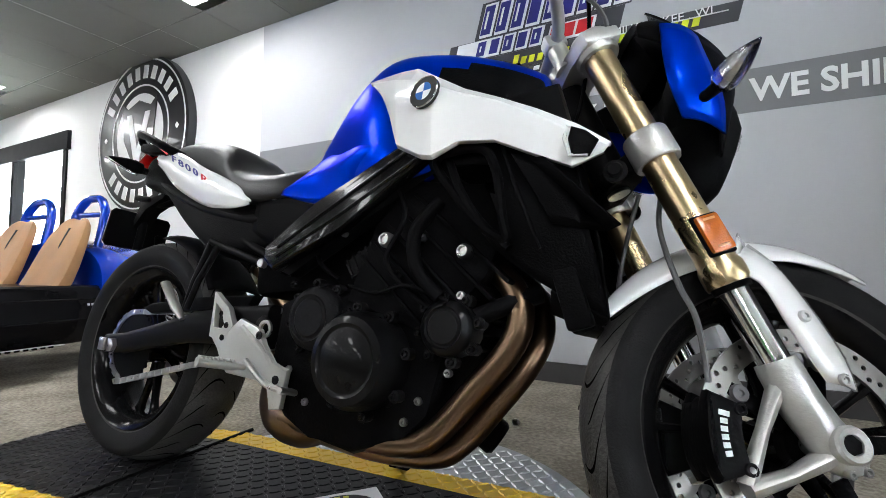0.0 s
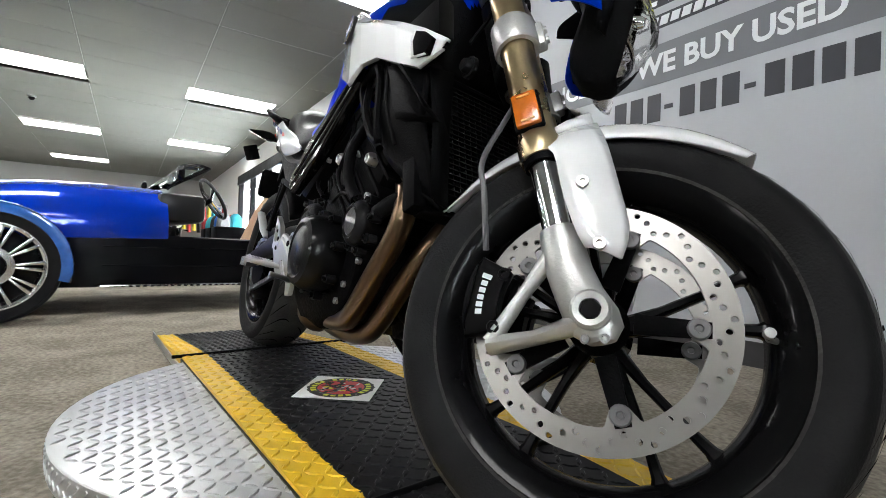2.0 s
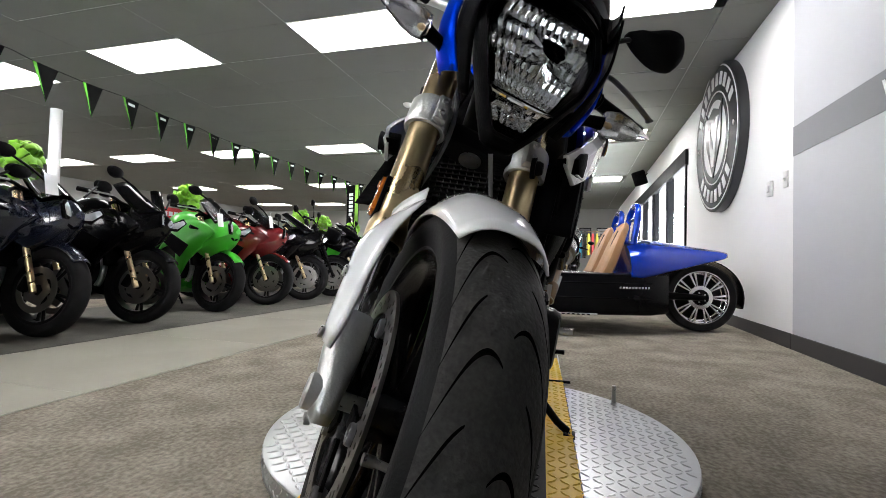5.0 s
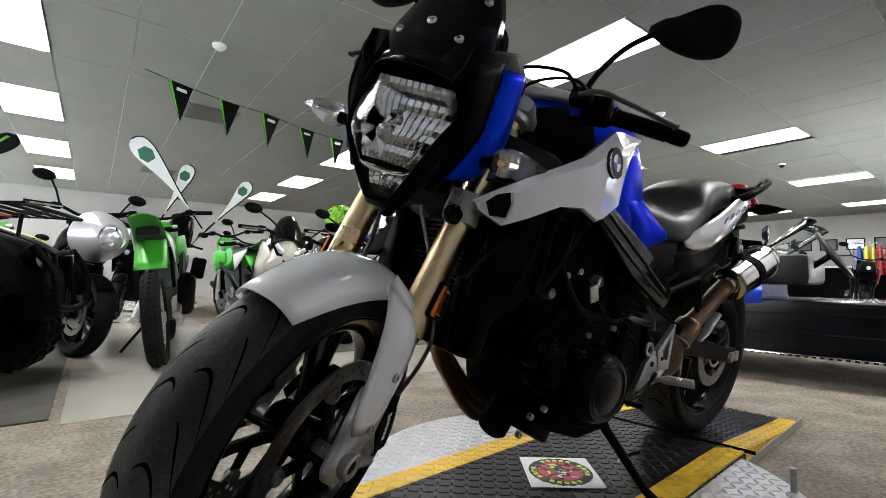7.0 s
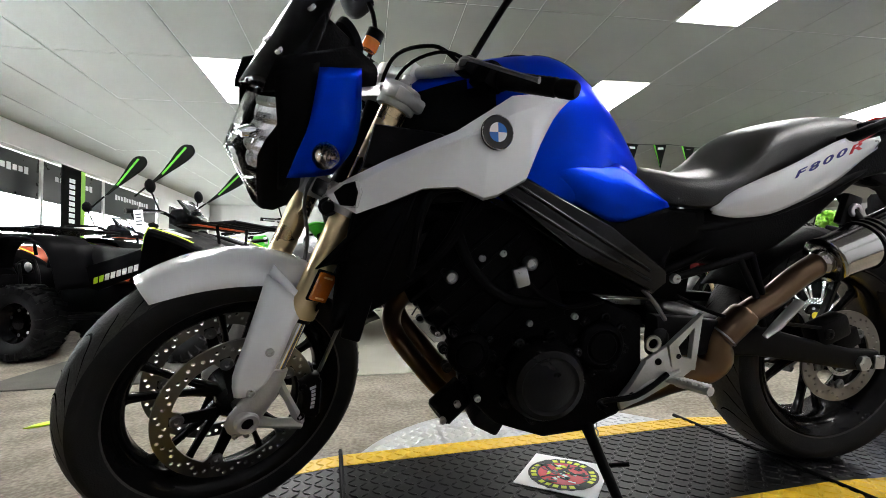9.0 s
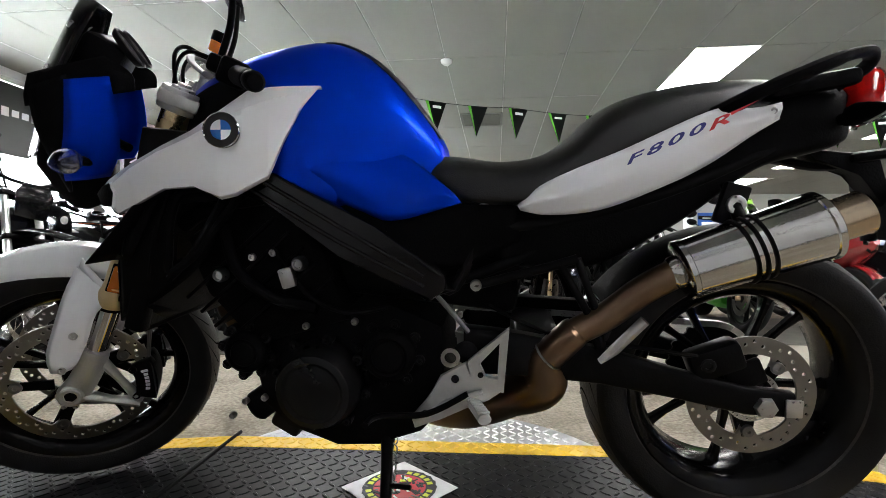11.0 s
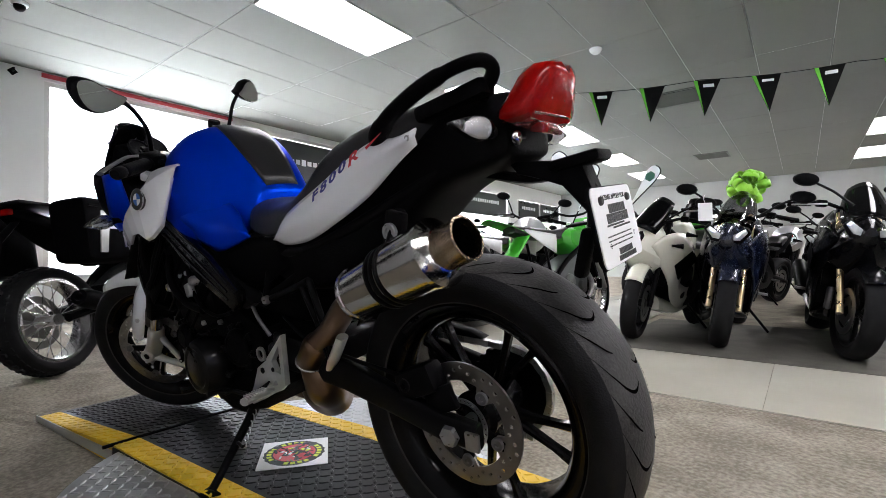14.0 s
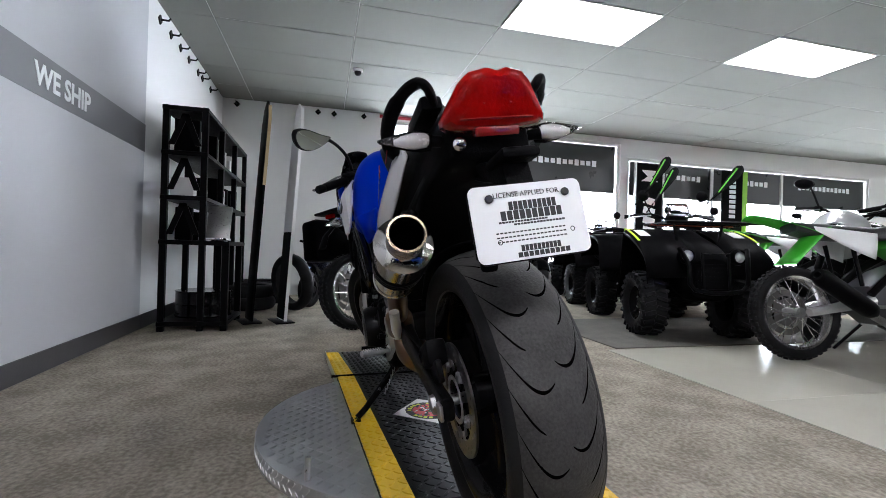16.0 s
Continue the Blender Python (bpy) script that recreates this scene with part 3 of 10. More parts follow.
INK = node_mat("black_ink", (0.02, 0.02, 0.02), 0.6, 0, 0.1, 8.0)
HOSE = node_mat("grey_hose", (0.12, 0.12, 0.125), 0.45, 0.2, 0.2, 14.0)
BADGE_BLUE = node_mat("badge_blue", (0.01, 0.14, 0.55), 0.3, 0, 0.05, 9.0, coat=0.5)
BULB_AMBER = node_mat("amber_bulb", (0.8, 0.56, 0.32), 0.2, 0.0, 0.1, 60.0)
BULB_CLEAR = node_mat("bulb_clear", (0.8, 0.8, 0.82), 0.25, 0.25, 0.1, 60.0, 0.15, 240.0)
DARK_RUBBER = node_mat("dark_tyre_rubber", (0.016, 0.016, 0.017), 0.6, 0, 0.3, 11.0, 0.25, 300.0, rough_var=0.12, spec=0.3)
TIP_BRONZE = node_mat("straw_tinted_steel", (0.42, 0.33, 0.23), 0.24, 1.0, 0.12, 5.0, 0.02, 120.0, rough_var=0.05)
LAMP_MIRROR = node_mat("lamp_mirror", (0.76, 0.77, 0.79), 0.16, 1.0, 0.1, 20.0, 0.03, 120.0)

# ---- turntable: aluminium disc, black tread deck with hinged ramp ends ----
PLAT = pose(0.085, 0.004, 0, 0, 0, 3.9)
turntable = thing("turntable", "round aluminium tread-plate turntable under the motorcycle", "turntable", pose(0.085, 0.004, 0))
b = bmesh.new()
lathe(b, [(0.0, 0.058), (0.606, 0.058), (0.61, 0.055), (0.61, 0.006), (0.6, 0.004), (0, 0.004)], None, 96)
part("disc", b, ALU_TREAD, turntable, "bright aluminium tread-plate disc")
for a in (132.7,):
    b = bmesh.new()
    x, y = 0.59 * math.cos(radians(a)), 0.59 * math.sin(radians(a))
    rod(b, (x, y, 0.05), (x, y, 0.12), 0.008, 10)
    part("stop_pin", b, STEEL, turntable, "upright steel pin")
deck = thing("display_deck", "black tread-plate deck with yellow painted edges", "display stand", PLAT)
H, HALF, STRIPE = 0.066, 0.288, 0.076
for name, x0, x1, z0, z1 in (("deck_plate", -0.575, 0.575, H, H), ("ramp_plate", 0.583, 1.33, H, 0.014), ("ramp_plate", -0.583, -1.33, H, 0.014)):
    for nm, y0, y1, mat, up in ((name, -HALF + STRIPE, HALF - STRIPE, BLACK_TREAD, 0.0), ("yellow_edge", HALF - STRIPE, HALF, YELLOW_TREAD, 0.001), ("yellow_edge", -HALF, -HALF + STRIPE, YELLOW_TREAD, 0.001)):
        b = bmesh.new()
        top = [b.verts.new((x, y, z + up)) for x, y, z in ((x0, y0, z0), (x1, y0, z1), (x1, y1, z1), (x0, y1, z0))]
        low = [b.verts.new((v.co.x, v.co.y, 0.002 if abs(v.co.x) > 0.58 else v.co.z - 0.006)) for v in top]
        b.faces.new(top)
        b.faces.new(low[::-1])
        for k in range(4):
            b.faces.new((top[k], low[k], low[(k + 1) % 4], top[(k + 1) % 4]))
        part(nm, b, mat, deck, smooth=0)
    for s in (1, -1):
        b = bmesh.new()
        box(b, ((x0 + x1) / 2, s * (HALF + 0.0025), ((z0 + z1) / 2 - 0.004) / 2 + 0.001), (abs(x1 - x0), 0.004, (z0 + z1) / 2 - 0.008), (0, math.degrees(math.atan2(z0 - z1, x1 - x0)) / 2 if z0 != z1 and x1 > x0 else 0, 0))
        part("side_skirt", b, ALU_TREAD if abs(x0) > 0.58 else BLACK_TREAD, deck, smooth=0)
for x in (0.579, -0.579):
    b = bmesh.new()
    rod(b, (x, -HALF - 0.03, H + 0.002), (x, HALF + 0.03, H + 0.002), 0.006, 10)
    part("hinge_bar", b, BLACK_STEEL, deck, "black hinge bar across the deck")


def lozenges(name, mat, parent, inside, x0, x1, y0, y1, pitch, height):
    """Raised lozenges of a tread plate, turned by right angles in turn."""
    vs, fs = [], []
    nx, ny = int((x1 - x0) / pitch), int((y1 - y0) / pitch)
    for i in range(nx + 1):
        for j in range(ny + 1):
            cx, cy = x0 + (i + 0.5) * pitch, y0 + (j + 0.5) * pitch
            z = inside(cx, cy)
            if z is None:
                continue
            a = radians(45 if (i + j) % 2 else -45)
            ca, sa = math.cos(a), math.sin(a)
            L, W = pitch * 0.6, pitch * 0.17
            n = len(vs)
            for u, v, h in ((-L, 0, 0), (-L * 0.4, -W, 0), (L * 0.4, -W, 0), (L, 0, 0), (L * 0.4, W, 0), (-L * 0.4, W, 0), (-L * 0.6, 0, 1), (-L * 0.3, -W * 0.5, 1), (L * 0.3, -W * 0.5, 1), (L * 0.6, 0, 1), (L * 0.3, W * 0.5, 1), (-L * 0.3, W * 0.5, 1)):
                x, y = cx + u * ca - v * sa, cy + u * sa + v * ca
                vs.append((x, y, (inside(x, y) or z) + h * height))
            fs.append([n + 6 + k for k in range(6)])
            fs += [[n + k, n + (k + 1) % 6, n + 6 + (k + 1) % 6, n + 6 + k] for k in range(6)]
    me = bpy.data.meshes.new(name)
    me.from_pydata(vs, [], fs)
    me.materials.append(mat)
    ob = new(name, me)
    ob.parent = parent
    return tagged(ob, kind="stuff")


def deck_z(x):
    return H if abs(x) <= 0.58 else H + (0.014 - H) * (abs(x) - 0.583) / (1.33 - 0.583)


lozenges("tread_lozenge", BLACK_TREAD, deck, lambda x, y: deck_z(x) if abs(x) < 1.32 and abs(y) < HALF - STRIPE else None, -1.33, 1.33, -HALF + STRIPE, HALF - STRIPE, 0.0275, 0.0022)
for s in (1, -1):
    e0, e1 = sorted((s * (HALF - STRIPE), s * HALF))
    lozenges("tread_lozenge", YELLOW_TREAD, deck, lambda x, y: deck_z(x) + 0.001 if abs(x) < 1.32 and e0 < y < e1 else None, -1.33, 1.33, e0, e1, 0.0275, 0.0022)
lozenges("tread_lozenge", ALU_TREAD, turntable, lambda x, y: 0.058 if math.hypot(x, y) < 0.592 else None, -0.6, 0.6, -0.6, 0.6, 0.0275, 0.0022)
b = bmesh.new()
for k in range(140):
    a = 2 * math.pi * k / 140
    for row in range(2):
        m2 = Matrix.Rotation(a + row * 0.0224, 4, "Z") @ Matrix.Translation((0.61, 0, 0.021 + 0.022 * row)) @ Matrix.Rotation(radians(45 if row else -45), 4, "X")
        box(b, m2.translation, (0.004, 0.018, 0.005), tuple(math.degrees(q) for q in m2.to_euler()))
tagged(part("edge_lozenge", b, ALU_TREAD, turntable), kind="stuff")
# round sticker on a square sheet
STK = pose(0.112, 0.01, H + 0.0025, 0, 0, 52)
sticker = thing("floor_sticker", "square decal with a red and yellow round print on the deck", "sticker", STK)
b = bmesh.new()
box(b, (0, 0, 0.0008), (0.2, 0.2, 0.0012))
part("sheet", b, PLATE_WHITE, sticker, smooth=0)
for r, z, mat in ((0.088, 0.0018, INK), (0.063, 0.0022, EMB_RED)):
    b = bmesh.new()
    n = 40
    prism(b, [(r * (1 + (0.05 if r > 0.08 and k % 2 else 0)) * math.cos(2 * math.pi * k / n), r * math.sin(2 * math.pi * k / n)) for k in range(n)], 0.0006, Matrix.Translation((0, 0, z)))
    part("print", b, mat, sticker, smooth=0)
b = bmesh.new()
for k in range(24):
    a = 2 * math.pi * k / 24
    if k % 12 not in (3, 4, 9):
        box(b, (0.0745 * math.cos(a), 0.0745 * math.sin(a), 0.0023), (0.014, 0.013, 0.0006), (0, 0, math.degrees(a)))
for k in range(5):
    box(b, (random.uniform(-0.045, 0.045), random.uniform(-0.04, 0.04), 0.0031), (random.uniform(0.008, 0.03), random.uniform(0.004, 0.012), 0.0006), (0, 0, random.uniform(0, 180)))
tagged(part("print_mark", b, EMB_YELLOW, sticker, smooth=0), kind="stuff")
for mat, count, reach in ((INK, 34, 0.06), (HOSE, 16, 0.085), (PLATE_WHITE, 10, 0.055)):
    b = bmesh.new()
    for k in range(count):
        a, r = random.uniform(0, 6.28), reach * math.sqrt(random.random())
        box(b, (r * math.cos(a), r * math.sin(a), 0.0029 + 0.00003 * k), (random.uniform(0.006, 0.03), random.uniform(0.003, 0.009), 0.0006), (0, 0, random.uniform(0, 180)))
    tagged(part("print_mark", b, mat, sticker, smooth=0), kind="stuff")
bike = thing("motorcycle", "blue and white naked roadster motorcycle leaning on its side stand", "motorcycle",
             pose(-0.62, -0.015, 0.054, 0, 0, 0.4) @ pose(0, 0, 0, -9.0))


def resample(pts, n):
    c = cr(pts, 8)
    d = [0.0]
    for p, q in zip(c, c[1:]):
        d.append(d[-1] + (q - p).length)
    out = []
    for k in range(n):
        t = d[-1] * k / (n - 1)
        i = max(j for j in range(len(d)) if d[j] <= t + 1e-9)
        i = min(i, len(c) - 2)
        f = (t - d[i]) / max(1e-9, d[i + 1] - d[i])
        out.append(c[i].lerp(c[i + 1], f))
    return out


def side_panel(top, low, side, cols=22, rows=10, bulge=0.015, crease=0.0, skip=None):
    """A curved body panel between an upper and a lower edge (x, y, z for the left side)."""
    t, l = resample(top, cols), resample(low, cols)
    b = bmesh.new()
    grid = []
    for r in range(rows):
        v = r / (rows - 1)
        line = []
        for c in range(cols):
            p = t[c].lerp(l[c], v)
            p.y += bulge * math.sin(math.pi * v) * math.sin(math.pi * min(1, (c + 2) / (cols + 1))) ** 0.5
            if crease:
                p.y += crease * max(0.0, 1 - abs(v - 0.42) / 0.42)
            line.append(b.verts.new((p.x, p.y * side, p.z)))
        grid.append(line)
    for r in range(rows - 1):
        for c in range(cols - 1):
            if skip and skip(r / (rows - 1), c / (cols - 1)):
                continue
            b.faces.new((grid[r][c], grid[r][c + 1], grid[r + 1][c + 1], grid[r + 1][c]))
    return b


def body_loft(b, secs, p=2.6, n=36, under=0.25):
    """Sections (x, half width, top, bottom), rounded like a tank or a seat."""
    xs = [s[0] for s in secs]
    rings = []
    order = sorted(range(len(xs)), key=lambda i: xs[i])
    sx = [xs[i] for i in order]
    for k in range(len(secs) * 4 - 3):
        u = k / 4
        i = min(int(u), len(secs) - 2)
        q = cr([Vector((*s,)) for s in secs], 4)[k]
        x, w, zt, zb = q
        ring = []
        for j in range(n):
            a = 2 * math.pi * j / n
            ca, sa = math.cos(a), math.sin(a)
            y = w * math.copysign(abs(ca) ** (2 / p), ca)
            hh = (zt - zb) if sa >= 0 else (zt - zb) * under
            z = zb + hh * math.copysign(abs(sa) ** (2 / p), sa)
            ring.append((x, y, z))
        rings.append(ring)
    skin(b, rings)
    return b


def bolt(b, p, d, r=0.008, h=0.006):
    """A socket-head bolt standing on p along d."""
    lathe(b, [(0, h * 0.4), (r * 0.45, h * 0.4), (r * 0.5, h), (r * 0.9, h), (r, h * 0.8), (r, 0)], aim(p, d), 10)


def ring_plate(b, m, r_out, r_in, holes, thick):
    """A flat ring with round holes, thickened."""
    t = bmesh.new()
    loops = []
    def circle(cx, cy, r, n):
        vs = [t.verts.new((cx + r * math.cos(2 * math.pi * k / n), cy + r * math.sin(2 * math.pi * k / n), 0)) for k in range(n)]
        return [t.edges.new((vs[k], vs[(k + 1) % n])) for k in range(n)]
    es = circle(0, 0, r_out, 72) + circle(0, 0, r_in, 60)
    for hx, hy, hr in holes:
        es += circle(hx, hy, hr, 8)
    bmesh.ops.triangle_fill(t, use_beauty=True, use_dissolve=False, edges=es)
    bad = []
    for f in t.faces:
        c = f.calc_center_median()
        if math.hypot(c.x, c.y) < r_in * 0.995 or any(math.hypot(c.x - hx, c.y - hy) < hr * 0.8 for hx, hy, hr in holes):
            bad.append(f)
    bmesh.ops.delete(t, geom=bad, context="FACES_ONLY")
    ex = bmesh.ops.extrude_face_region(t, geom=list(t.faces))
    bmesh.ops.translate(t, verts=[v for v in ex["geom"] if isinstance(v, bmesh.types.BMVert)], vec=(0, 0, thick))
    t.transform(m @ Matrix.Translation((0, 0, -thick / 2)))
    me = bpy.data.meshes.new("tmp")
    t.to_mesh(me)
    t.free()
    b.from_mesh(me)
    bpy.data.meshes.remove(me)
    return b


def tyre_profile(R, w, r_bead):
    """Closed cross-section (radius, offset) of a road tyre."""
    h = R - r_bead
    half = [(r_bead, 0.36 * w), (r_bead + 0.1 * h, 0.42 * w), (r_bead + 0.32 * h, 0.485 * w), (r_bead + 0.52 * h, 0.5 * w),
            (r_bead + 0.62 * h, 0.49 * w), (r_bead + 0.76 * h, 0.42 * w), (r_bead + 0.88 * h, 0.31 * w), (r_bead + 0.96 * h, 0.17 * w), (R, 0)]
    return half + [(r, -y) for r, y in half[-2::-1]]


def tread_height(R, w, r_bead, y):
    pr = [(abs(o), r) for r, o in tyre_profile(R, w, r_bead)[4:9]]
    pr.sort()
    return float(np.interp(abs(y), [p[0] for p in pr], [p[1] for p in pr]))


def tread_grooves(b, m, R, w, r_bead, count, curve=1.0):
    """Slanted near-black strips just proud of the tread, painting the shade of grooves."""
    for k in range(count):
        for s in (1, -1):
            base = 2 * math.pi * (k + (0.5 if s < 0 else 0)) / count
            rows = []
            n = 26
            for i in range(n):
                u = i / (n - 1)
                if k % 2:
                    u = 0.42 + 0.58 * u
                y = s * w * (0.03 + 0.4 * u)
                a = base + curve * (0.5 - u) ** 2 * 0.5 + 0.24 * u * curve
                rr = tread_height(R, w, r_bead, y) + 0.002
                half = 0.0034 / R * math.sin(math.pi * (0.12 + 0.8 * i / (n - 1)))
                rows.append([m @ Vector((rr * math.cos(a + e), rr * math.sin(a + e), y)) for e in (-half, half)])
            sheet(b, rows)
    return b


def cast_wheel(parent, name, m, R, w, r_rim, rim_w, pairs, spoke_w, hub_r, hub_w, label, grooves, spread=0.16, lead=0.0):
    """A cast wheel about local z: tyre with grooves, rim, hub and paired spokes."""
    b = bmesh.new()
    hw = rim_w / 2
    lathe(b, [(r_rim - 0.008, -hw + 0.004), (r_rim + 0.002, -hw), (r_rim + 0.008, -hw + 0.006), (r_rim - 0.004, -hw + 0.014), (r_rim - 0.02, -hw + 0.03),
              (r_rim - 0.024, 0), (r_rim - 0.02, hw - 0.03), (r_rim - 0.004, hw - 0.014), (r_rim + 0.008, hw - 0.006), (r_rim + 0.002, hw),
              (r_rim - 0.008, hw - 0.004), (r_rim - 0.024, hw - 0.016), (r_rim - 0.034, hw - 0.034), (r_rim - 0.034, -hw + 0.034), (r_rim - 0.024, -hw + 0.016)], m, 64, closed_prof=True)
    rim = part(name, b, WHEEL_BLACK, parent, label)
    b = bmesh.new()
    lathe(b, tyre_profile(R, w, r_rim), m, 72, closed_prof=True)
    mi = m.inverted()
    for f in b.faces:
        f.material_index = 0 if abs((mi @ f.calc_center_median()).z) < 0.44 * w else 1
    tyre = part("tyre", b, [RUBBER, DARK_RUBBER], rim, "worn black road tyre with curved grooves")
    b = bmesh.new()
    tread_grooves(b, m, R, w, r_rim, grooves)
    tagged(part("tread_groove", b, RECESS_BLACK, rim), kind="stuff")
    b = bmesh.new()
    lathe(b, [(0.012, -hub_w / 2), (hub_r * 0.8, -hub_w / 2), (hub_r, -hub_w / 2 + 0.01), (hub_r * 0.85, 0), (hub_r, hub_w / 2 - 0.01), (hub_r * 0.8, hub_w / 2), (0.012, hub_w / 2)], m, 28)
    part("hub", b, WHEEL_BLACK, rim)
    for k in range(pairs):
        for s in (-1, 1):
            a0 = 2 * math.pi * k / pairs + lead
            b = bmesh.new()
            rows = []
            for u, ww, th in ((0, 0.017, 0.03), (0.3, 0.0115, 0.024), (0.7, 0.0105, 0.02), (0.93, 0.014, 0.024), (1, 0.022, 0.03)):
                r = hub_r * 0.9 + (r_rim - 0.03 - hub_r * 0.9) * u
                a = a0 + s * spread * (0.7 + 0.5 * u)
                c, t = Vector((r * math.cos(a), r * math.sin(a), 0)), Vector((-math.sin(a), math.cos(a), 0))
                e = ww * spoke_w
                rows.append([m @ (c + t * (e * q) + Vector((0, 0, th / 2 * z))) for q, z in ((-1, -0.6), (-0.5, -1), (0.5, -1), (1, -0.6), (1, 0.6), (0.5, 1), (-0.5, 1), (-1, 0.6))])
            skin(b, rows)
            part("spoke", b, WHEEL_BLACK, rim)
    return rim


def brake_disc(parent, m, r_out, r_in, thick, bobbins, arm_in, label):
    holes = []
    n = 64 if r_out > 0.14 else 40
    for k in range(n):
        a = 2 * math.pi * k / n
        r = r_in + (r_out - r_in) * (0.26, 0.46, 0.74, 0.56)[k % 4]
        holes.append((r * math.cos(a), r * math.sin(a), 0.004))
    b = bmesh.new()
    ring_plate(b, m, r_out, r_in, holes, thick)
    disc = part("brake_disc", b, ROTOR, parent, label, smooth=0)
    for k in range(bobbins):
        b = bmesh.new()
        a = 2 * math.pi * k / bobbins + 0.3
        ca, sa = math.cos(a), math.sin(a)
        tri = []
        for r, e in ((r_in + 0.002, -0.01), (r_in + 0.002, 0.01), (arm_in, 0.013), (arm_in, -0.013)):
            tri.append((r * ca - e * sa, r * sa + e * ca))
        prism(b, tri, thick * 1.1, m, 0.001)
        part("carrier", b, ENGINE_BLACK if bobbins > 3 else ROTOR, disc)
        b = bmesh.new()
        lobe = []
        for r, e in ((r_in + 0.004, -0.034), (r_in - 0.004, -0.02), (r_in - 0.02, -0.011), (r_in - 0.025, 0.0), (r_in - 0.02, 0.011), (r_in - 0.004, 0.02), (r_in + 0.004, 0.034)):
            lobe.append((r * ca - e * sa, r * sa + e * ca))
        prism(b, lobe, thick * 0.9, m)
        part("rotor_tab", b, ROTOR, disc)
    for k in range(bobbins):
        a = 2 * math.pi * k / bobbins + 0.3
        p = ((r_in - 0.012) * math.cos(a), (r_in - 0.012) * math.sin(a), 0)
        b = bmesh.new()
        for s in (1, -1):
            lathe(b, [(0, 0.006), (0.004, 0.006), (0.005, 0.009), (0.0115, 0.009), (0.013, 0.006), (0.013, 0)], m @ Matrix.Translation(p) @ (Matrix() if s > 0 else Matrix.Rotation(math.pi, 4, "X")), 14)
        part("rivet", b, HOSE, disc)
    return disc


# steering: everything in front turns about the inclined steering axis
RAKE, STEER = radians(25.0), radians(31.0)
AX, NX = Vector((-math.sin(RAKE), 0, math.cos(RAKE))), Vector((math.cos(RAKE), 0, math.sin(RAKE)))
FOOT = Vector((1.617, 0, 0)) + AX * 0.310
FORK = Matrix(((NX.x, 0, AX.x, FOOT.x), (0, 1, 0, 0), (NX.z, 0, AX.z, FOOT.z), (0, 0, 0, 1)))
TURN = Matrix.Translation(FOOT) @ Matrix.Rotation(STEER, 4, AX) @ Matrix.Translation(-FOOT)
FM = TURN @ FORK  # local x ahead of the axis, y left, z up the fork


def fpart(name, b, mat, parent=None, label="", **k):
    b.transform(FM)
    return part(name, b, mat, parent or bike, label, **k)


WHEEL_AT = Matrix.Translation((0.0445, 0, 0)) @ Matrix.Rotation(radians(-90), 4, "X")
front_wheel = cast_wheel(bike, "front_wheel", FM @ WHEEL_AT, 0.300, 0.122, 0.226, 0.1, 5, 0.56, 0.04, 0.1, "gloss black cast front wheel", 32)
for s in (1, -1):
    brake_disc(front_wheel, FM @ WHEEL_AT @ Matrix.Translation((0, 0, s * 0.068)), 0.16, 0.127, 0.005, 5, 0.045, "large drilled steel front brake disc")
b = bmesh.new()
rod(b, (0.0445, -0.115, 0), (0.0445, 0.115, 0), 0.012)
fpart("front_axle", b, STEEL)
b = bmesh.new()
tube(b, [(0.24, -0.02, -0.055), (0.226, -0.035, -0.052), (0.222, -0.055, -0.05)], 0.0042, 8)
lathe(b, [(0, 0), (0.006, 0), (0.006, 0.012), (0, 0.012)], Matrix.Translation((0.222, -0.055, -0.05)) @ Matrix.Rotation(radians(90), 4, "X"), 10)
fpart("valve", b, STEEL, front_wheel)

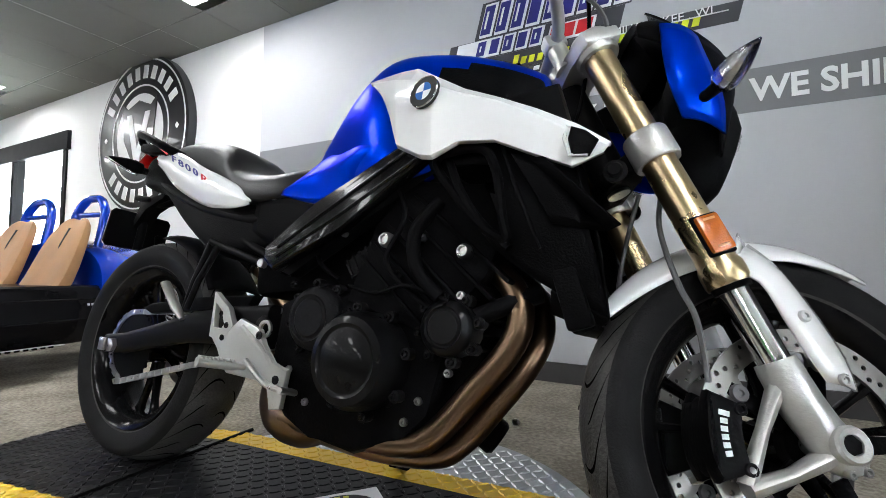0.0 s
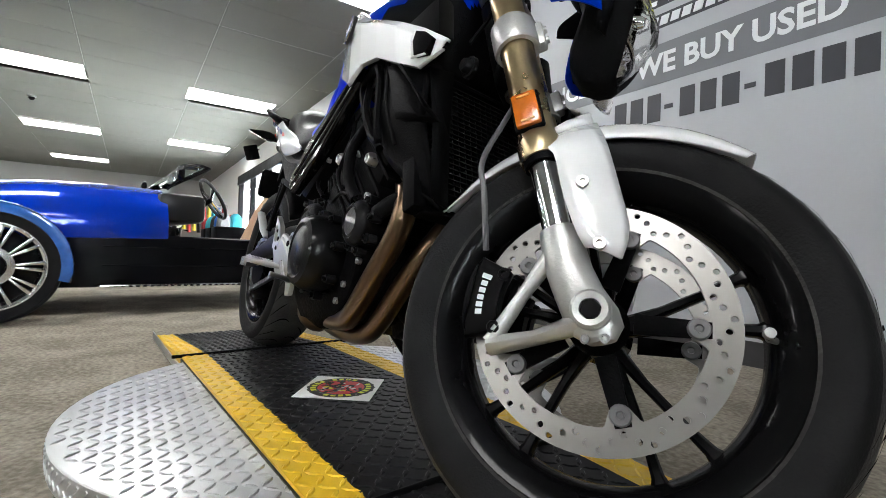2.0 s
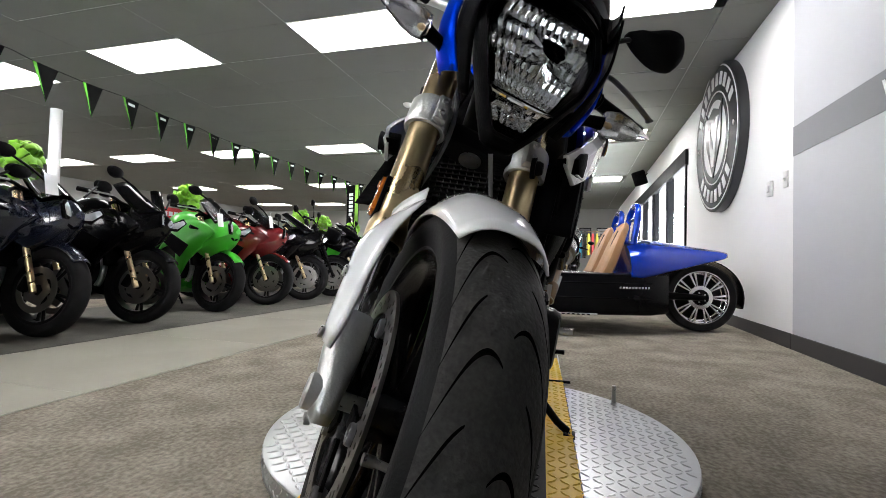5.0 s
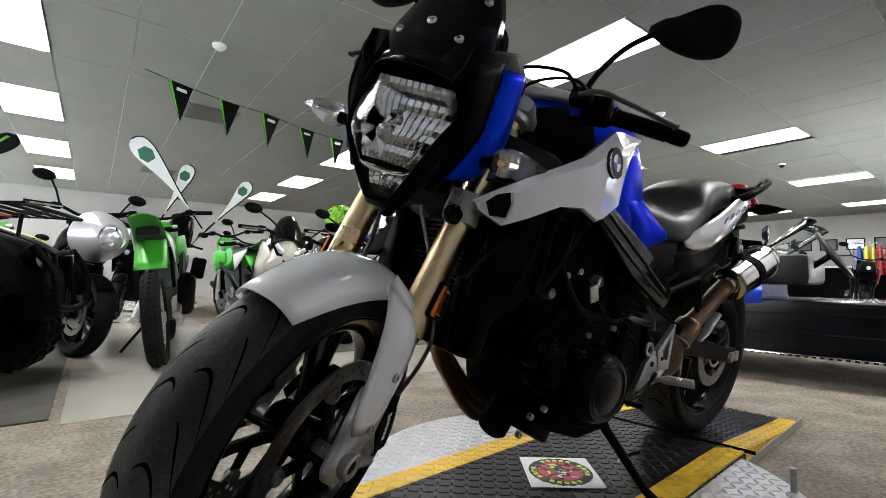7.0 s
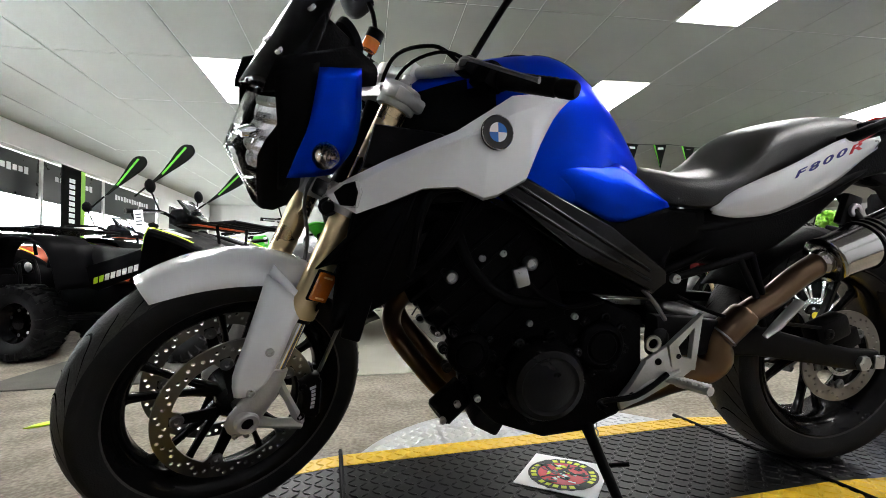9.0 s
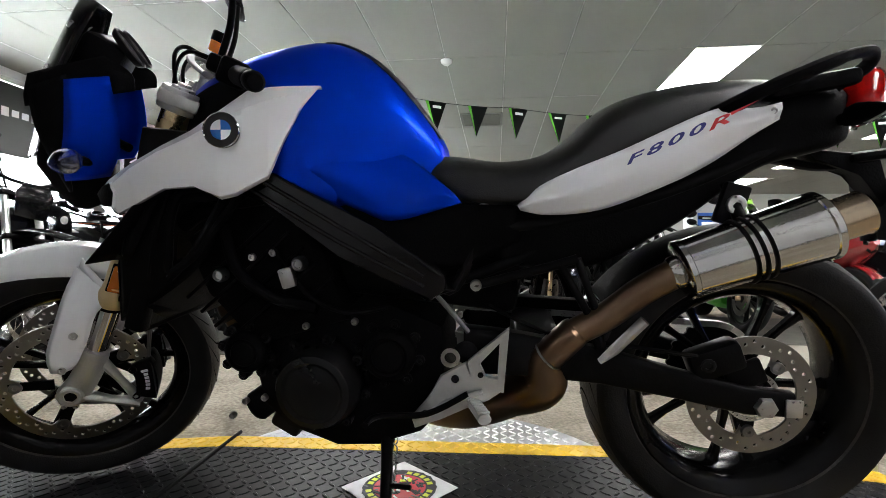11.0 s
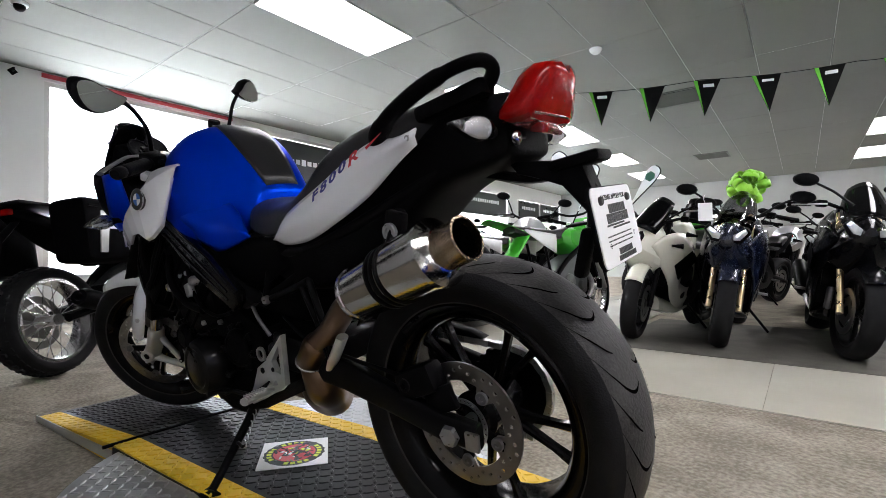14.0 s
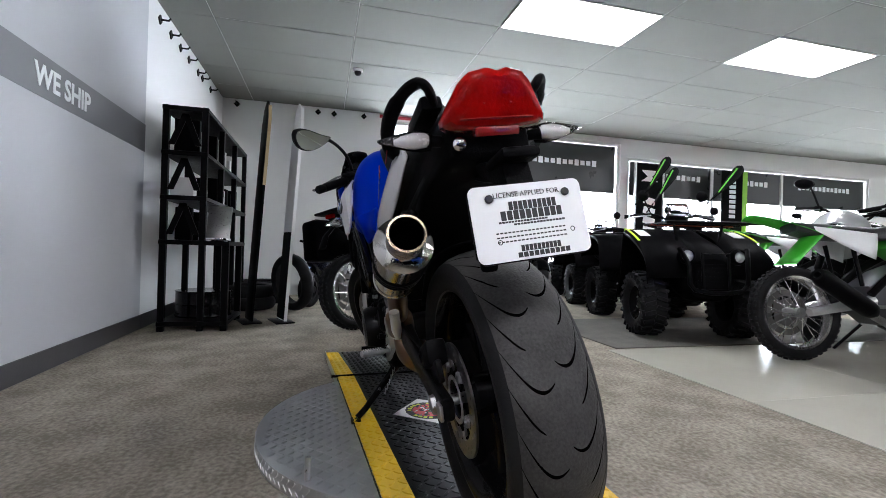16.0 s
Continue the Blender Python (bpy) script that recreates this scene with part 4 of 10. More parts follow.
for s in (1, -1):
    y = 0.1 * s
    b = bmesh.new()
    lathe(b, [(0, 0.233), (0.031, 0.233), (0.0325, 0.238), (0.0325, 0.262), (0.029, 0.272), (0.0278, 0.285), (0.0275, 0.47), (0.0275, 0.72), (0.026, 0.735), (0, 0.735)], Matrix.Translation((0.028, y, 0)), 28)
    leg = fpart("fork_leg", b, GOLD, label="gold anodised upside-down fork leg")
    b = bmesh.new()
    lathe(b, [(0, 0.06), (0.0215, 0.06), (0.0215, 0.236), (0, 0.236)], Matrix.Translation((0.028, y, 0)), 24)
    fpart("stanchion", b, CHROME, leg, "polished chrome stanchion")
    b = bmesh.new()
    lathe(b, [(0.0222, 0.224), (0.027, 0.224), (0.028, 0.233), (0.0222, 0.235)], Matrix.Translation((0.028, y, 0)), 24)
    fpart("dust_seal", b, BLACK_PLASTIC, leg)
    # cast foot with axle clamp and caliper struts
    b = bmesh.new()
    rings = []
    for z, rx, ry, cx in ((0.118, 0.026, 0.027, 0.028), (0.105, 0.0275, 0.0285, 0.028), (0.06, 0.029, 0.028, 0.029), (0.03, 0.03, 0.024, 0.034), (0.0, 0.033, 0.02, 0.042), (-0.022, 0.03, 0.018, 0.046), (-0.036, 0.016, 0.014, 0.048)):
        rings.append([(cx + rx * math.cos(2 * math.pi * k / 20), y + ry * math.sin(2 * math.pi * k / 20), z) for k in range(20)])
    skin(b, rings)
    tube(b, [(0.012, y, 0.088), (-0.035, y - 0.004 * s, 0.045), (-0.09, y - 0.008 * s, -0.008)], [0.015, 0.0105, 0.014], 10, flat=0.8)
    tube(b, [(0.03, y, -0.008), (-0.03, y - 0.004 * s, -0.014), (-0.092, y - 0.008 * s, -0.012)], [0.017, 0.012, 0.016], 10, flat=0.8)
    foot = fpart("fork_foot", b, CAST_SILVER, leg, "cast silver fork foot with triangular struts")
    b = bmesh.new()
    lathe(b, [(0.013, 0.0), (0.013, 0.022), (0.0205, 0.024), (0.024, 0.021), (0.024, 0)], Matrix.Translation((0.0445, y + s * 0.006, 0)) @ Matrix.Rotation(radians(-90 * s), 4, "X"), 18)
    fpart("axle_clamp", b, CAST_SILVER, foot)
    b = bmesh.new()
    rod(b, (0.0445, y + s * 0.02, 0), (0.0445, y + s * 0.026, 0), 0.0126, 6)
    fpart("axle_recess", b, BLACK_STEEL, foot)
    for bx, bz in ((0.052, -0.034), (0.03, -0.03)):
        b = bmesh.new()
        bolt(b, (bx, y + 0.01 * s, bz), (0, s, -0.2), 0.006, 0.008)
        fpart("pinch_bolt", b, STEEL, foot)
    # four-piston caliper hugging the disc
    b = bmesh.new()
    cx, cz = 0.0445, 0.0
    arc_o = [(cx + 0.168 * math.cos(radians(a)), cz + 0.168 * math.sin(radians(a))) for a in range(138, 179, 5)]
    arc_i = [(cx + 0.122 * math.cos(radians(a)), cz + 0.122 * math.sin(radians(a))) for a in range(178, 137, -8)]
    prism(b, arc_o + arc_i, 0.024, Matrix.Translation((0, 0.09 * s, 0)) @ side_plane(), 0.006)
    prism(b, arc_o + arc_i, 0.026, Matrix.Translation((0, 0.05 * s, 0)) @ side_plane(), 0.006)
    prism(b, arc_o[1:-1] + [(cx + 0.164 * math.cos(radians(a)), cz + 0.164 * math.sin(radians(a))) for a in range(176, 139, -6)], 0.07, Matrix.Translation((0, 0.07 * s, 0)) @ side_plane(), 0.003)
    cal = fpart("brake_caliper", b, BLACK_STEEL, leg, "black four-piston brake caliper")
    for a in (142, 176):
        b = bmesh.new()
        bolt(b, (cx + 0.125 * math.cos(radians(a)), 0.1 * s, cz + 0.125 * math.sin(radians(a))), (0, s, 0), 0.009, 0.006)
        fpart("caliper_bolt", b, BLACK_STEEL, cal)
    b = bmesh.new()
    for k in range(6):
        a = radians(147 + 3.9 * k)
        c = Vector((cx + 0.146 * math.cos(a), 0.1025 * s, cz + 0.146 * math.sin(a)))
        up = Vector((-math.sin(a), 0, math.cos(a)))
        ra = Vector((math.cos(a), 0, math.sin(a)))
        h = 0.0045 if k not in (0,) else 0.007
        q = [c + up * (0.0034 * u) + ra * (h * v) for u, v in ((-1, -1), (1, -1), (1, 1), (-1, 1))]
        q2 = [p + Vector((0, 0.0012 * s, 0)) for p in q]
        skin(b, [q, q2])
    tagged(fpart("lettering_bar", b, LETTER_WHITE, cal), kind="stuff")
    # amber reflector on the outside of the leg
    b = bmesh.new()
    box(b, (0.024, 0.132 * s, 0.308), (0.038, 0.012, 0.06), bev=0.004)
    refl = fpart("reflector", b, AMBER, leg, "amber rectangular reflector")
    b = bmesh.new()
    box(b, (0.024, 0.1275 * s, 0.308), (0.044, 0.008, 0.067), bev=0.003)
    fpart("reflector_frame", b, BLACK_PLASTIC, refl)
    for z in (0.322, 0.294):
        b = bmesh.new()
        box(b, (0.024, 0.1385 * s, z + (0.008 if z > 0.3 else -0.008)), (0.02, 0.002, 0.004), bev=0.0008, seg=1)
        fpart("reflector_rib", b, AMBER_LIGHT, refl)

# yokes
for s in (1, -1):
    b = bmesh.new()
    lathe(b, [(0.029, 0.456), (0.036, 0.456), (0.038, 0.46), (0.038, 0.508), (0.036, 0.512), (0.029, 0.512)], Matrix.Translation((0.028, 0.1 * s, 0)), 28)
    box(b, (0.062, 0.1 * s - 0.012 * s, 0.484), (0.03, 0.024, 0.05), (0, 0, 0), 0.005)
    col = fpart("clamp_collar", b, CAST_SILVER, label="silver collar round the fork leg")
    for dz in (-0.012, 0.012):
        b = bmesh.new()
        bolt(b, (0.076, 0.088 * s, 0.484 + dz), (1, 0, 0), 0.006, 0.006)
        fpart("clamp_bolt", b, STEEL, col)
b = bmesh.new()
prism(b, [(0.04, -0.08), (0.035, 0), (0.04, 0.08), (-0.0, 0.085), (-0.03, 0.03), (-0.03, -0.03), (0.0, -0.085)], 0.036, Matrix.Translation((0, 0, 0.484)), 0.006)
fpart("lower_bridge", b, ENGINE_GREY, label="dark cast lower fork bridge")
for z, t, mat, lab in ((0.715, 0.028, CAST_SILVER, "silver upper fork clamp"),):
    b = bmesh.new()
    poly = [(0.062, -0.142), (0.07, -0.1), (0.055, -0.06), (0.045, 0), (0.055, 0.06), (0.07, 0.1), (0.062, 0.142), (-0.008, 0.142), (-0.014, 0.08), (-0.03, 0.03), (-0.03, -0.03), (-0.014, -0.08), (-0.008, -0.142)]
    prism(b, poly, t, Matrix.Translation((0, 0, z)), 0.006)
    yoke = fpart("fork_clamp", b, mat, label=lab)
    for s in (1, -1):
        for dz in ((-0.012, 0.012) if t > 0.04 else (0,)):
            b = bmesh.new()
            bolt(b, (0.062, 0.12 * s * 0.75, z + dz), (1, 0.25 * s, 0), 0.007, 0.008)
            fpart("clamp_bolt", b, STEEL, yoke)
for s in (1, -1):
    b = bmesh.new()
    lathe(b, [(0.0275, 0.69), (0.037, 0.69), (0.0395, 0.694), (0.0395, 0.733), (0.037, 0.737), (0.0275, 0.737)], Matrix.Translation((0.028, 0.1 * s, 0)), 28)
    fpart("clamp_ring", b, CAST_SILVER, yoke)
    b = bmesh.new()
    lathe(b, [(0, 0.75), (0.012, 0.75), (0.014, 0.744), (0.022, 0.742), (0.024, 0.733), (0, 0.733)], Matrix.Translation((0.028, 0.1 * s, 0)), 20)
    fpart("fork_cap", b, STEEL)
b = bmesh.new()
rod(b, (0, 0, 0.46), (0, 0, 0.76), 0.021, 18)
fpart("steering_stem", b, STEEL)

# front mudguard: arched shell with one leg down each fork
b = bmesh.new()
rows = []
for i in range(23):
    u = i / 22
    a = radians(37 + 93 * u)
    R = 0.322 + 0.004 * math.sin(math.pi * u)
    half = 0.072 * (0.5 + 0.5 * math.sin(math.pi * min(1.0, 0.12 + 0.95 * u)) ** 0.6)
    drop = 0.048 * math.sin(math.pi * min(1, 0.12 + 0.9 * u)) ** 0.7 + 0.006
    row = []
    for j in range(13):
        v = -1 + 2 * j / 12
        rr = R - drop * abs(v) ** 2.6
        row.append((0.0445 + rr * math.cos(a), half * math.copysign(abs(v) ** 0.85, v), rr * math.sin(a)))
    rows.append(row)
sheet(b, rows)
guard = fpart("mudguard", b, WHITE_PAINT, label="white front mudguard", thick=0.003)
for s in (1, -1):
    b = bmesh.new()
    outer = [(0.02, 0.108, 0.262), (0.046, 0.134, 0.225), (0.046, 0.138, 0.16), (0.05, 0.136, 0.10), (0.056, 0.13, 0.075)]
    inner = [(0.115, 0.074, 0.290), (0.118, 0.098, 0.235), (0.116, 0.112, 0.16), (0.112, 0.118, 0.09), (0.094, 0.124, 0.052)]
    o, n2 = resample(outer, 12), resample(inner, 12)
    sheet(b, [[((p.lerp(q, v)).x, ((p.lerp(q, v)).y + 0.009 * math.sin(math.pi * v)) * s, (p.lerp(q, v)).z) for v in np.linspace(0, 1, 7)] for p, q in zip(o, n2)])
    g = fpart("mudguard_leg", b, WHITE_PAINT, guard, thick=0.004)
    for x, z in ((0.073, 0.160), (0.073, 0.072)):
        b = bmesh.new()
        bolt(b, (x, 0.137 * s, z), (0.1, s, 0), 0.0085, 0.005)
        fpart("screw", b, STEEL, guard)
    b = bmesh.new()
    sheet(b, [[(0.02 + 0.09 * v, (0.108 - 0.034 * v + 0.012 * math.sin(math.pi * v)) * s, z0 + 0.05 * v) for v in np.linspace(0, 1, 6)] for z0 in (0.262, 0.24)])
    fpart("mudguard_bridge", b, WHITE_PAINT, guard, thick=0.003)

def hpart(name, b, mat, parent=None, label="", **k):
    """A piece of the cowl, which sits a little ahead of the fork."""
    b.transform(Matrix.Translation((0.178, 0, 0.528)) @ Matrix.Rotation(radians(17), 4, "Y") @ Matrix.Translation((-0.15, 0, -0.57)))
    return fpart(name, b, mat, parent, label, **k)


def lpart(name, b, mat, parent=None, label="", **k):
    """A piece of the headlamp, narrower than the cowl round it."""
    b.transform(Matrix.Translation((0.19, 0, 0.6)) @ Matrix.Rotation(radians(17), 4, "Y") @ Matrix.Diagonal((1, 0.86, 0.92, 1)) @ Matrix.Translation((-0.19, 0, -0.6)))
    return hpart(name, b, mat, parent, label, **k)


# headlamp: shield-shaped lens in a black mask, blue cheeks, small dark screen
LAMP_OUT = [(-0.088, 0.672), (-0.04, 0.682), (0.04, 0.682), (0.088, 0.672), (0.106, 0.615), (0.083, 0.545), (0.047, 0.475), (0.021, 0.434), (-0.021, 0.434), (-0.047, 0.475), (-0.083, 0.545), (-0.106, 0.615)]

LAMP_OUT = [(y * 1.13, z) for y, z in LAMP_OUT]
LAMP = [(q.x, q.y) for a, c in zip(LAMP_OUT, LAMP_OUT[1:] + LAMP_OUT[:1]) for q in (Vector(a).lerp(Vector(c), 0.08), Vector(a).lerp(Vector(c), 0.5), Vector(a).lerp(Vector(c), 0.92))]


def lamp_x(y, z):
    return 0.25 - 3.4 * y * y - 0.55 * max(0, z - 0.56) - 0.25 * max(0, 0.56 - z)


def lamp_rings(scale, back):
    c = (0, 0.57)
    return [(lamp_x(y * scale, c[1] + (z - c[1]) * scale) - back, y * scale, c[1] + (z - c[1]) * scale) for y, z in LAMP]


b = bmesh.new()
rings = [lamp_rings(s, bk) for s, bk in ((0.02, -0.004), (0.35, -0.003), (0.7, 0.0), (0.88, 0.003), (0.94, 0.012))]
skin(b, rings, True, False)
lamp = None
mask_b = bmesh.new()
skin(mask_b, [lamp_rings(s, bk) for s, bk in ((0.9, 0.012), (0.97, -0.002), (1.06, 0.002), (1.12, 0.02), (1.08, 0.05), (0.85, 0.09), (0.5, 0.12), (0.02, 0.125))], True, False)
lamp = lpart("headlamp", mask_b, BLACK_PLASTIC, label="black headlamp mask")
lpart("lens", b, CLEAR_LENS, lamp, "clear shield-shaped headlamp lens", thick=0.003)
b = bmesh.new()
skin(b, [lamp_rings(s, bk) for s, bk in ((0.93, 0.02), (0.9, 0.055), (0.5, 0.075), (0.02, 0.08))], True, False)
lpart("lamp_bowl", b, BLACK_PLASTIC, lamp)


def lamp_half(z):
    zs, ws = zip(*sorted((q[1], q[0]) for q in LAMP_OUT if q[0] > 0))
    return 0.8 * float(np.interp(z, zs, ws))


for z0, z1, nz, nc, deep in ((0.508, 0.652, 15, 25, 0.03), (0.462, 0.499, 6, 13, 0.014)):
    b = bmesh.new()
    rows = []
    for k in range(nz):
        z = z0 + (z1 - z0) * k / (nz - 1)
        hw = lamp_half(z)
        row = []
        for i in range(nc):
            v = -1 + 2 * i / (nc - 1)
            u = 2 * (k / (nz - 1)) - 1
            bowl = deep * max(0.0, 1 - 0.5 * v * v - 0.5 * u * u)
            row.append((lamp_x(hw * v, z) - 0.018 - bowl + (0.0035 if i % 2 else -0.0015) + (0.002 if k % 3 else -0.002), hw * v, z))
        rows.append(row)
    sheet(b, rows)
    lpart("lamp_reflector", b, LAMP_MIRROR, lamp, "ribbed mirror reflector", smooth=0)
b = bmesh.new()
tube(b, [(lamp_x(v * 0.07, 0.503) - 0.008, v * 0.07, 0.503 - 0.006 * (1 - v * v)) for v in np.linspace(-1, 1, 9)], 0.0035, 6)
lpart("lamp_divider", b, CHROME, lamp)
b = bmesh.new()
lathe(b, [(0, 0.026), (0.009, 0.025), (0.013, 0.018), (0.015, 0), (0, 0)], Matrix.Translation((0.195, 0, 0.585)) @ Matrix.Rotation(radians(90), 4, "Y"), 20)
lathe(b, [(0, 0.024), (0.006, 0.023), (0.009, 0.016), (0.01, 0), (0, 0)], Matrix.Translation((0.18, 0, 0.478)) @ Matrix.Rotation(radians(90), 4, "Y"), 16)
lpart("bulb_cap", b, CHROME, lamp)
for s in (1, -1):
    def cheek(name, front, rear, mat, bulge, label=""):
        b = bmesh.new()
        f2, r2 = resample(front, 12), resample(rear, 12)
        sheet(b, [[((p.lerp(q, v)).x, ((p.lerp(q, v)).y + bulge * math.sin(math.pi * v)) * s, (p.lerp(q, v)).z) for v in np.linspace(0, 1, 6)] for p, q in zip(f2, r2)])
        lpart(name, b, mat, lamp, label, thick=0.004)

    cheek("lamp_cheek", [(0.105, 0.15, 0.705), (0.138, 0.155, 0.61), (0.162, 0.146, 0.56), (0.182, 0.118, 0.505)], [(0.03, 0.162, 0.7), (0.044, 0.166, 0.61), (0.062, 0.161, 0.55), (0.1, 0.136, 0.5)], BLUE_PAINT, 0.012, "blue headlamp cheek")
    cheek("lamp_surround", [(0.175, 0.118, 0.70), (0.186, 0.131, 0.62), (0.19, 0.114, 0.55), (0.194, 0.084, 0.478)], [(0.10, 0.143, 0.714), (0.132, 0.149, 0.61), (0.156, 0.139, 0.55), (0.183, 0.1, 0.476)], BLACK_PLASTIC, 0.006)
    cheek("lamp_wing", [(0.195, 0.1, 0.665), (0.185, 0.11, 0.69), (0.165, 0.112, 0.725)], [(0.0, 0.152, 0.665), (-0.005, 0.15, 0.70), (0.03, 0.135, 0.74)], BLACK_PLASTIC, 0.016)
    # indicator on a short stalk
    b = bmesh.new()
    tube(b, [(0.085, 0.1 * s, 0.565), (0.115, 0.14 * s, 0.57), (0.125, 0.165 * s, 0.572)], [0.011, 0.01, 0.012], 10)
    ind = hpart("indicator", b, BLACK_PLASTIC, label="front turn signal with clear lens")
    b = bmesh.new()
    rings = []
    for u, r in ((0, 0.005), (0.05, 0.021), (0.25, 0.0245), (0.5, 0.021), (0.8, 0.011), (1, 0.002)):
        rings.append([(0.125 + 0.01 * u + r * 0.85 * math.cos(q), (0.158 + 0.09 * u) * s, 0.574 + 0.006 * u + r * math.sin(q)) for q in np.linspace(0, 2 * math.pi, 13)[:-1]])
    skin(b, rings)
    hpart("indicator_lens", b, FROST_LENS, ind, "clear teardrop lens")
    b = bmesh.new()
    sheet(b, [[(0.12 + 0.01 * u - r * 0.55 * math.cos(q), (0.16 + 0.085 * u) * s, 0.574 + 0.006 * u + r * 0.9 * math.sin(q) + (0.001 if k % 2 else -0.001)) for k, q in enumerate(np.linspace(-1.5, 1.5, 8))] for u, r in ((0.03, 0.012), (0.12, 0.02), (0.28, 0.022), (0.45, 0.019), (0.62, 0.013), (0.8, 0.007))])
    hpart("indicator_reflector", b, LAMP_MIRROR, ind, smooth=0)
    b = bmesh.new()
    lathe(b, [(0, 0.012), (0.002, 0.011), (0.0042, 0.007), (0.0042, 0.003), (0.003, 0)], aim((0.122, 0.168 * s, 0.574), (0.1, s, 0)), 12)
    hpart("indicator_bulb", b, BULB_AMBER, ind, "amber bulb")

b = bmesh.new()
rows = []
for i in range(10):
    u = i / 9
    z = 0.668 + 0.21 * u
    w = 0.104 + 0.01 * math.sin(math.pi * u) - 0.042 * u ** 2.2
    rows.append([(0.225 - 0.095 * u - 0.05 * abs(v) ** 2 * (1 - 0.3 * u), w * v, z - 0.02 * abs(v) ** 3) for v in np.linspace(-1, 1, 13)])
sheet(b, rows)
screen = hpart("windscreen", b, SMOKE_SCREEN, label="small glossy black windscreen", thick=0.004)
for y, z, x in ((-0.06, 0.815, 0.135), (0.06, 0.815, 0.135), (0.0, 0.75, 0.185), (-0.055, 0.73, 0.18), (0.055, 0.73, 0.18)):
    b = bmesh.new()
    bolt(b, (x, y, z), (0.8, 0, 0.6), 0.008, 0.006)
    hpart("screw", b, STEEL, screen)
b = bmesh.new()
box(b, (0.1, 0, 0.755), (0.08, 0.15, 0.1), (0, -25, 0), 0.018)
cluster = hpart("instrument_panel", b, BLACK_PLASTIC, label="black instrument cluster")
for s in (1, -1):
    b = bmesh.new()
    lathe(b, [(0, 0), (0.036, 0), (0.04, 0.006), (0.042, 0.012), (0.038, 0.014), (0.035, 0.009), (0, 0.008)], Matrix.Translation((0.055, 0.038 * s, 0.785)) @ Matrix.Rotation(radians(-55), 4, "Y"), 24)
    hpart("dial", b, ENGINE_GREY, cluster)

# handlebar, grips, levers, mirrors
for s in (1, -1):
    b = bmesh.new()
    lathe(b, [(0, 0.72), (0.024, 0.72), (0.02, 0.735), (0.02, 0.775), (0, 0.775)], Matrix.Translation((-0.008, 0.055 * s, 0)), 16)
    box(b, (-0.008, 0.055 * s, 0.79), (0.044, 0.034, 0.032), bev=0.006)
    fpart("handlebar_riser", b, CAST_SILVER)
b = bmesh.new()
bar = cr([(-0.075, -0.36, 0.815), (-0.055, -0.26, 0.812), (-0.03, -0.17, 0.815), (-0.008, -0.09, 0.793), (-0.008, 0, 0.79), (-0.008, 0.09, 0.793), (-0.03, 0.17, 0.815), (-0.055, 0.26, 0.812), (-0.075, 0.36, 0.815)], 6)
tube(b, bar, 0.0125, 14)
handlebar = fpart("handlebar", b, CAST_SILVER, label="silver aluminium handlebar")
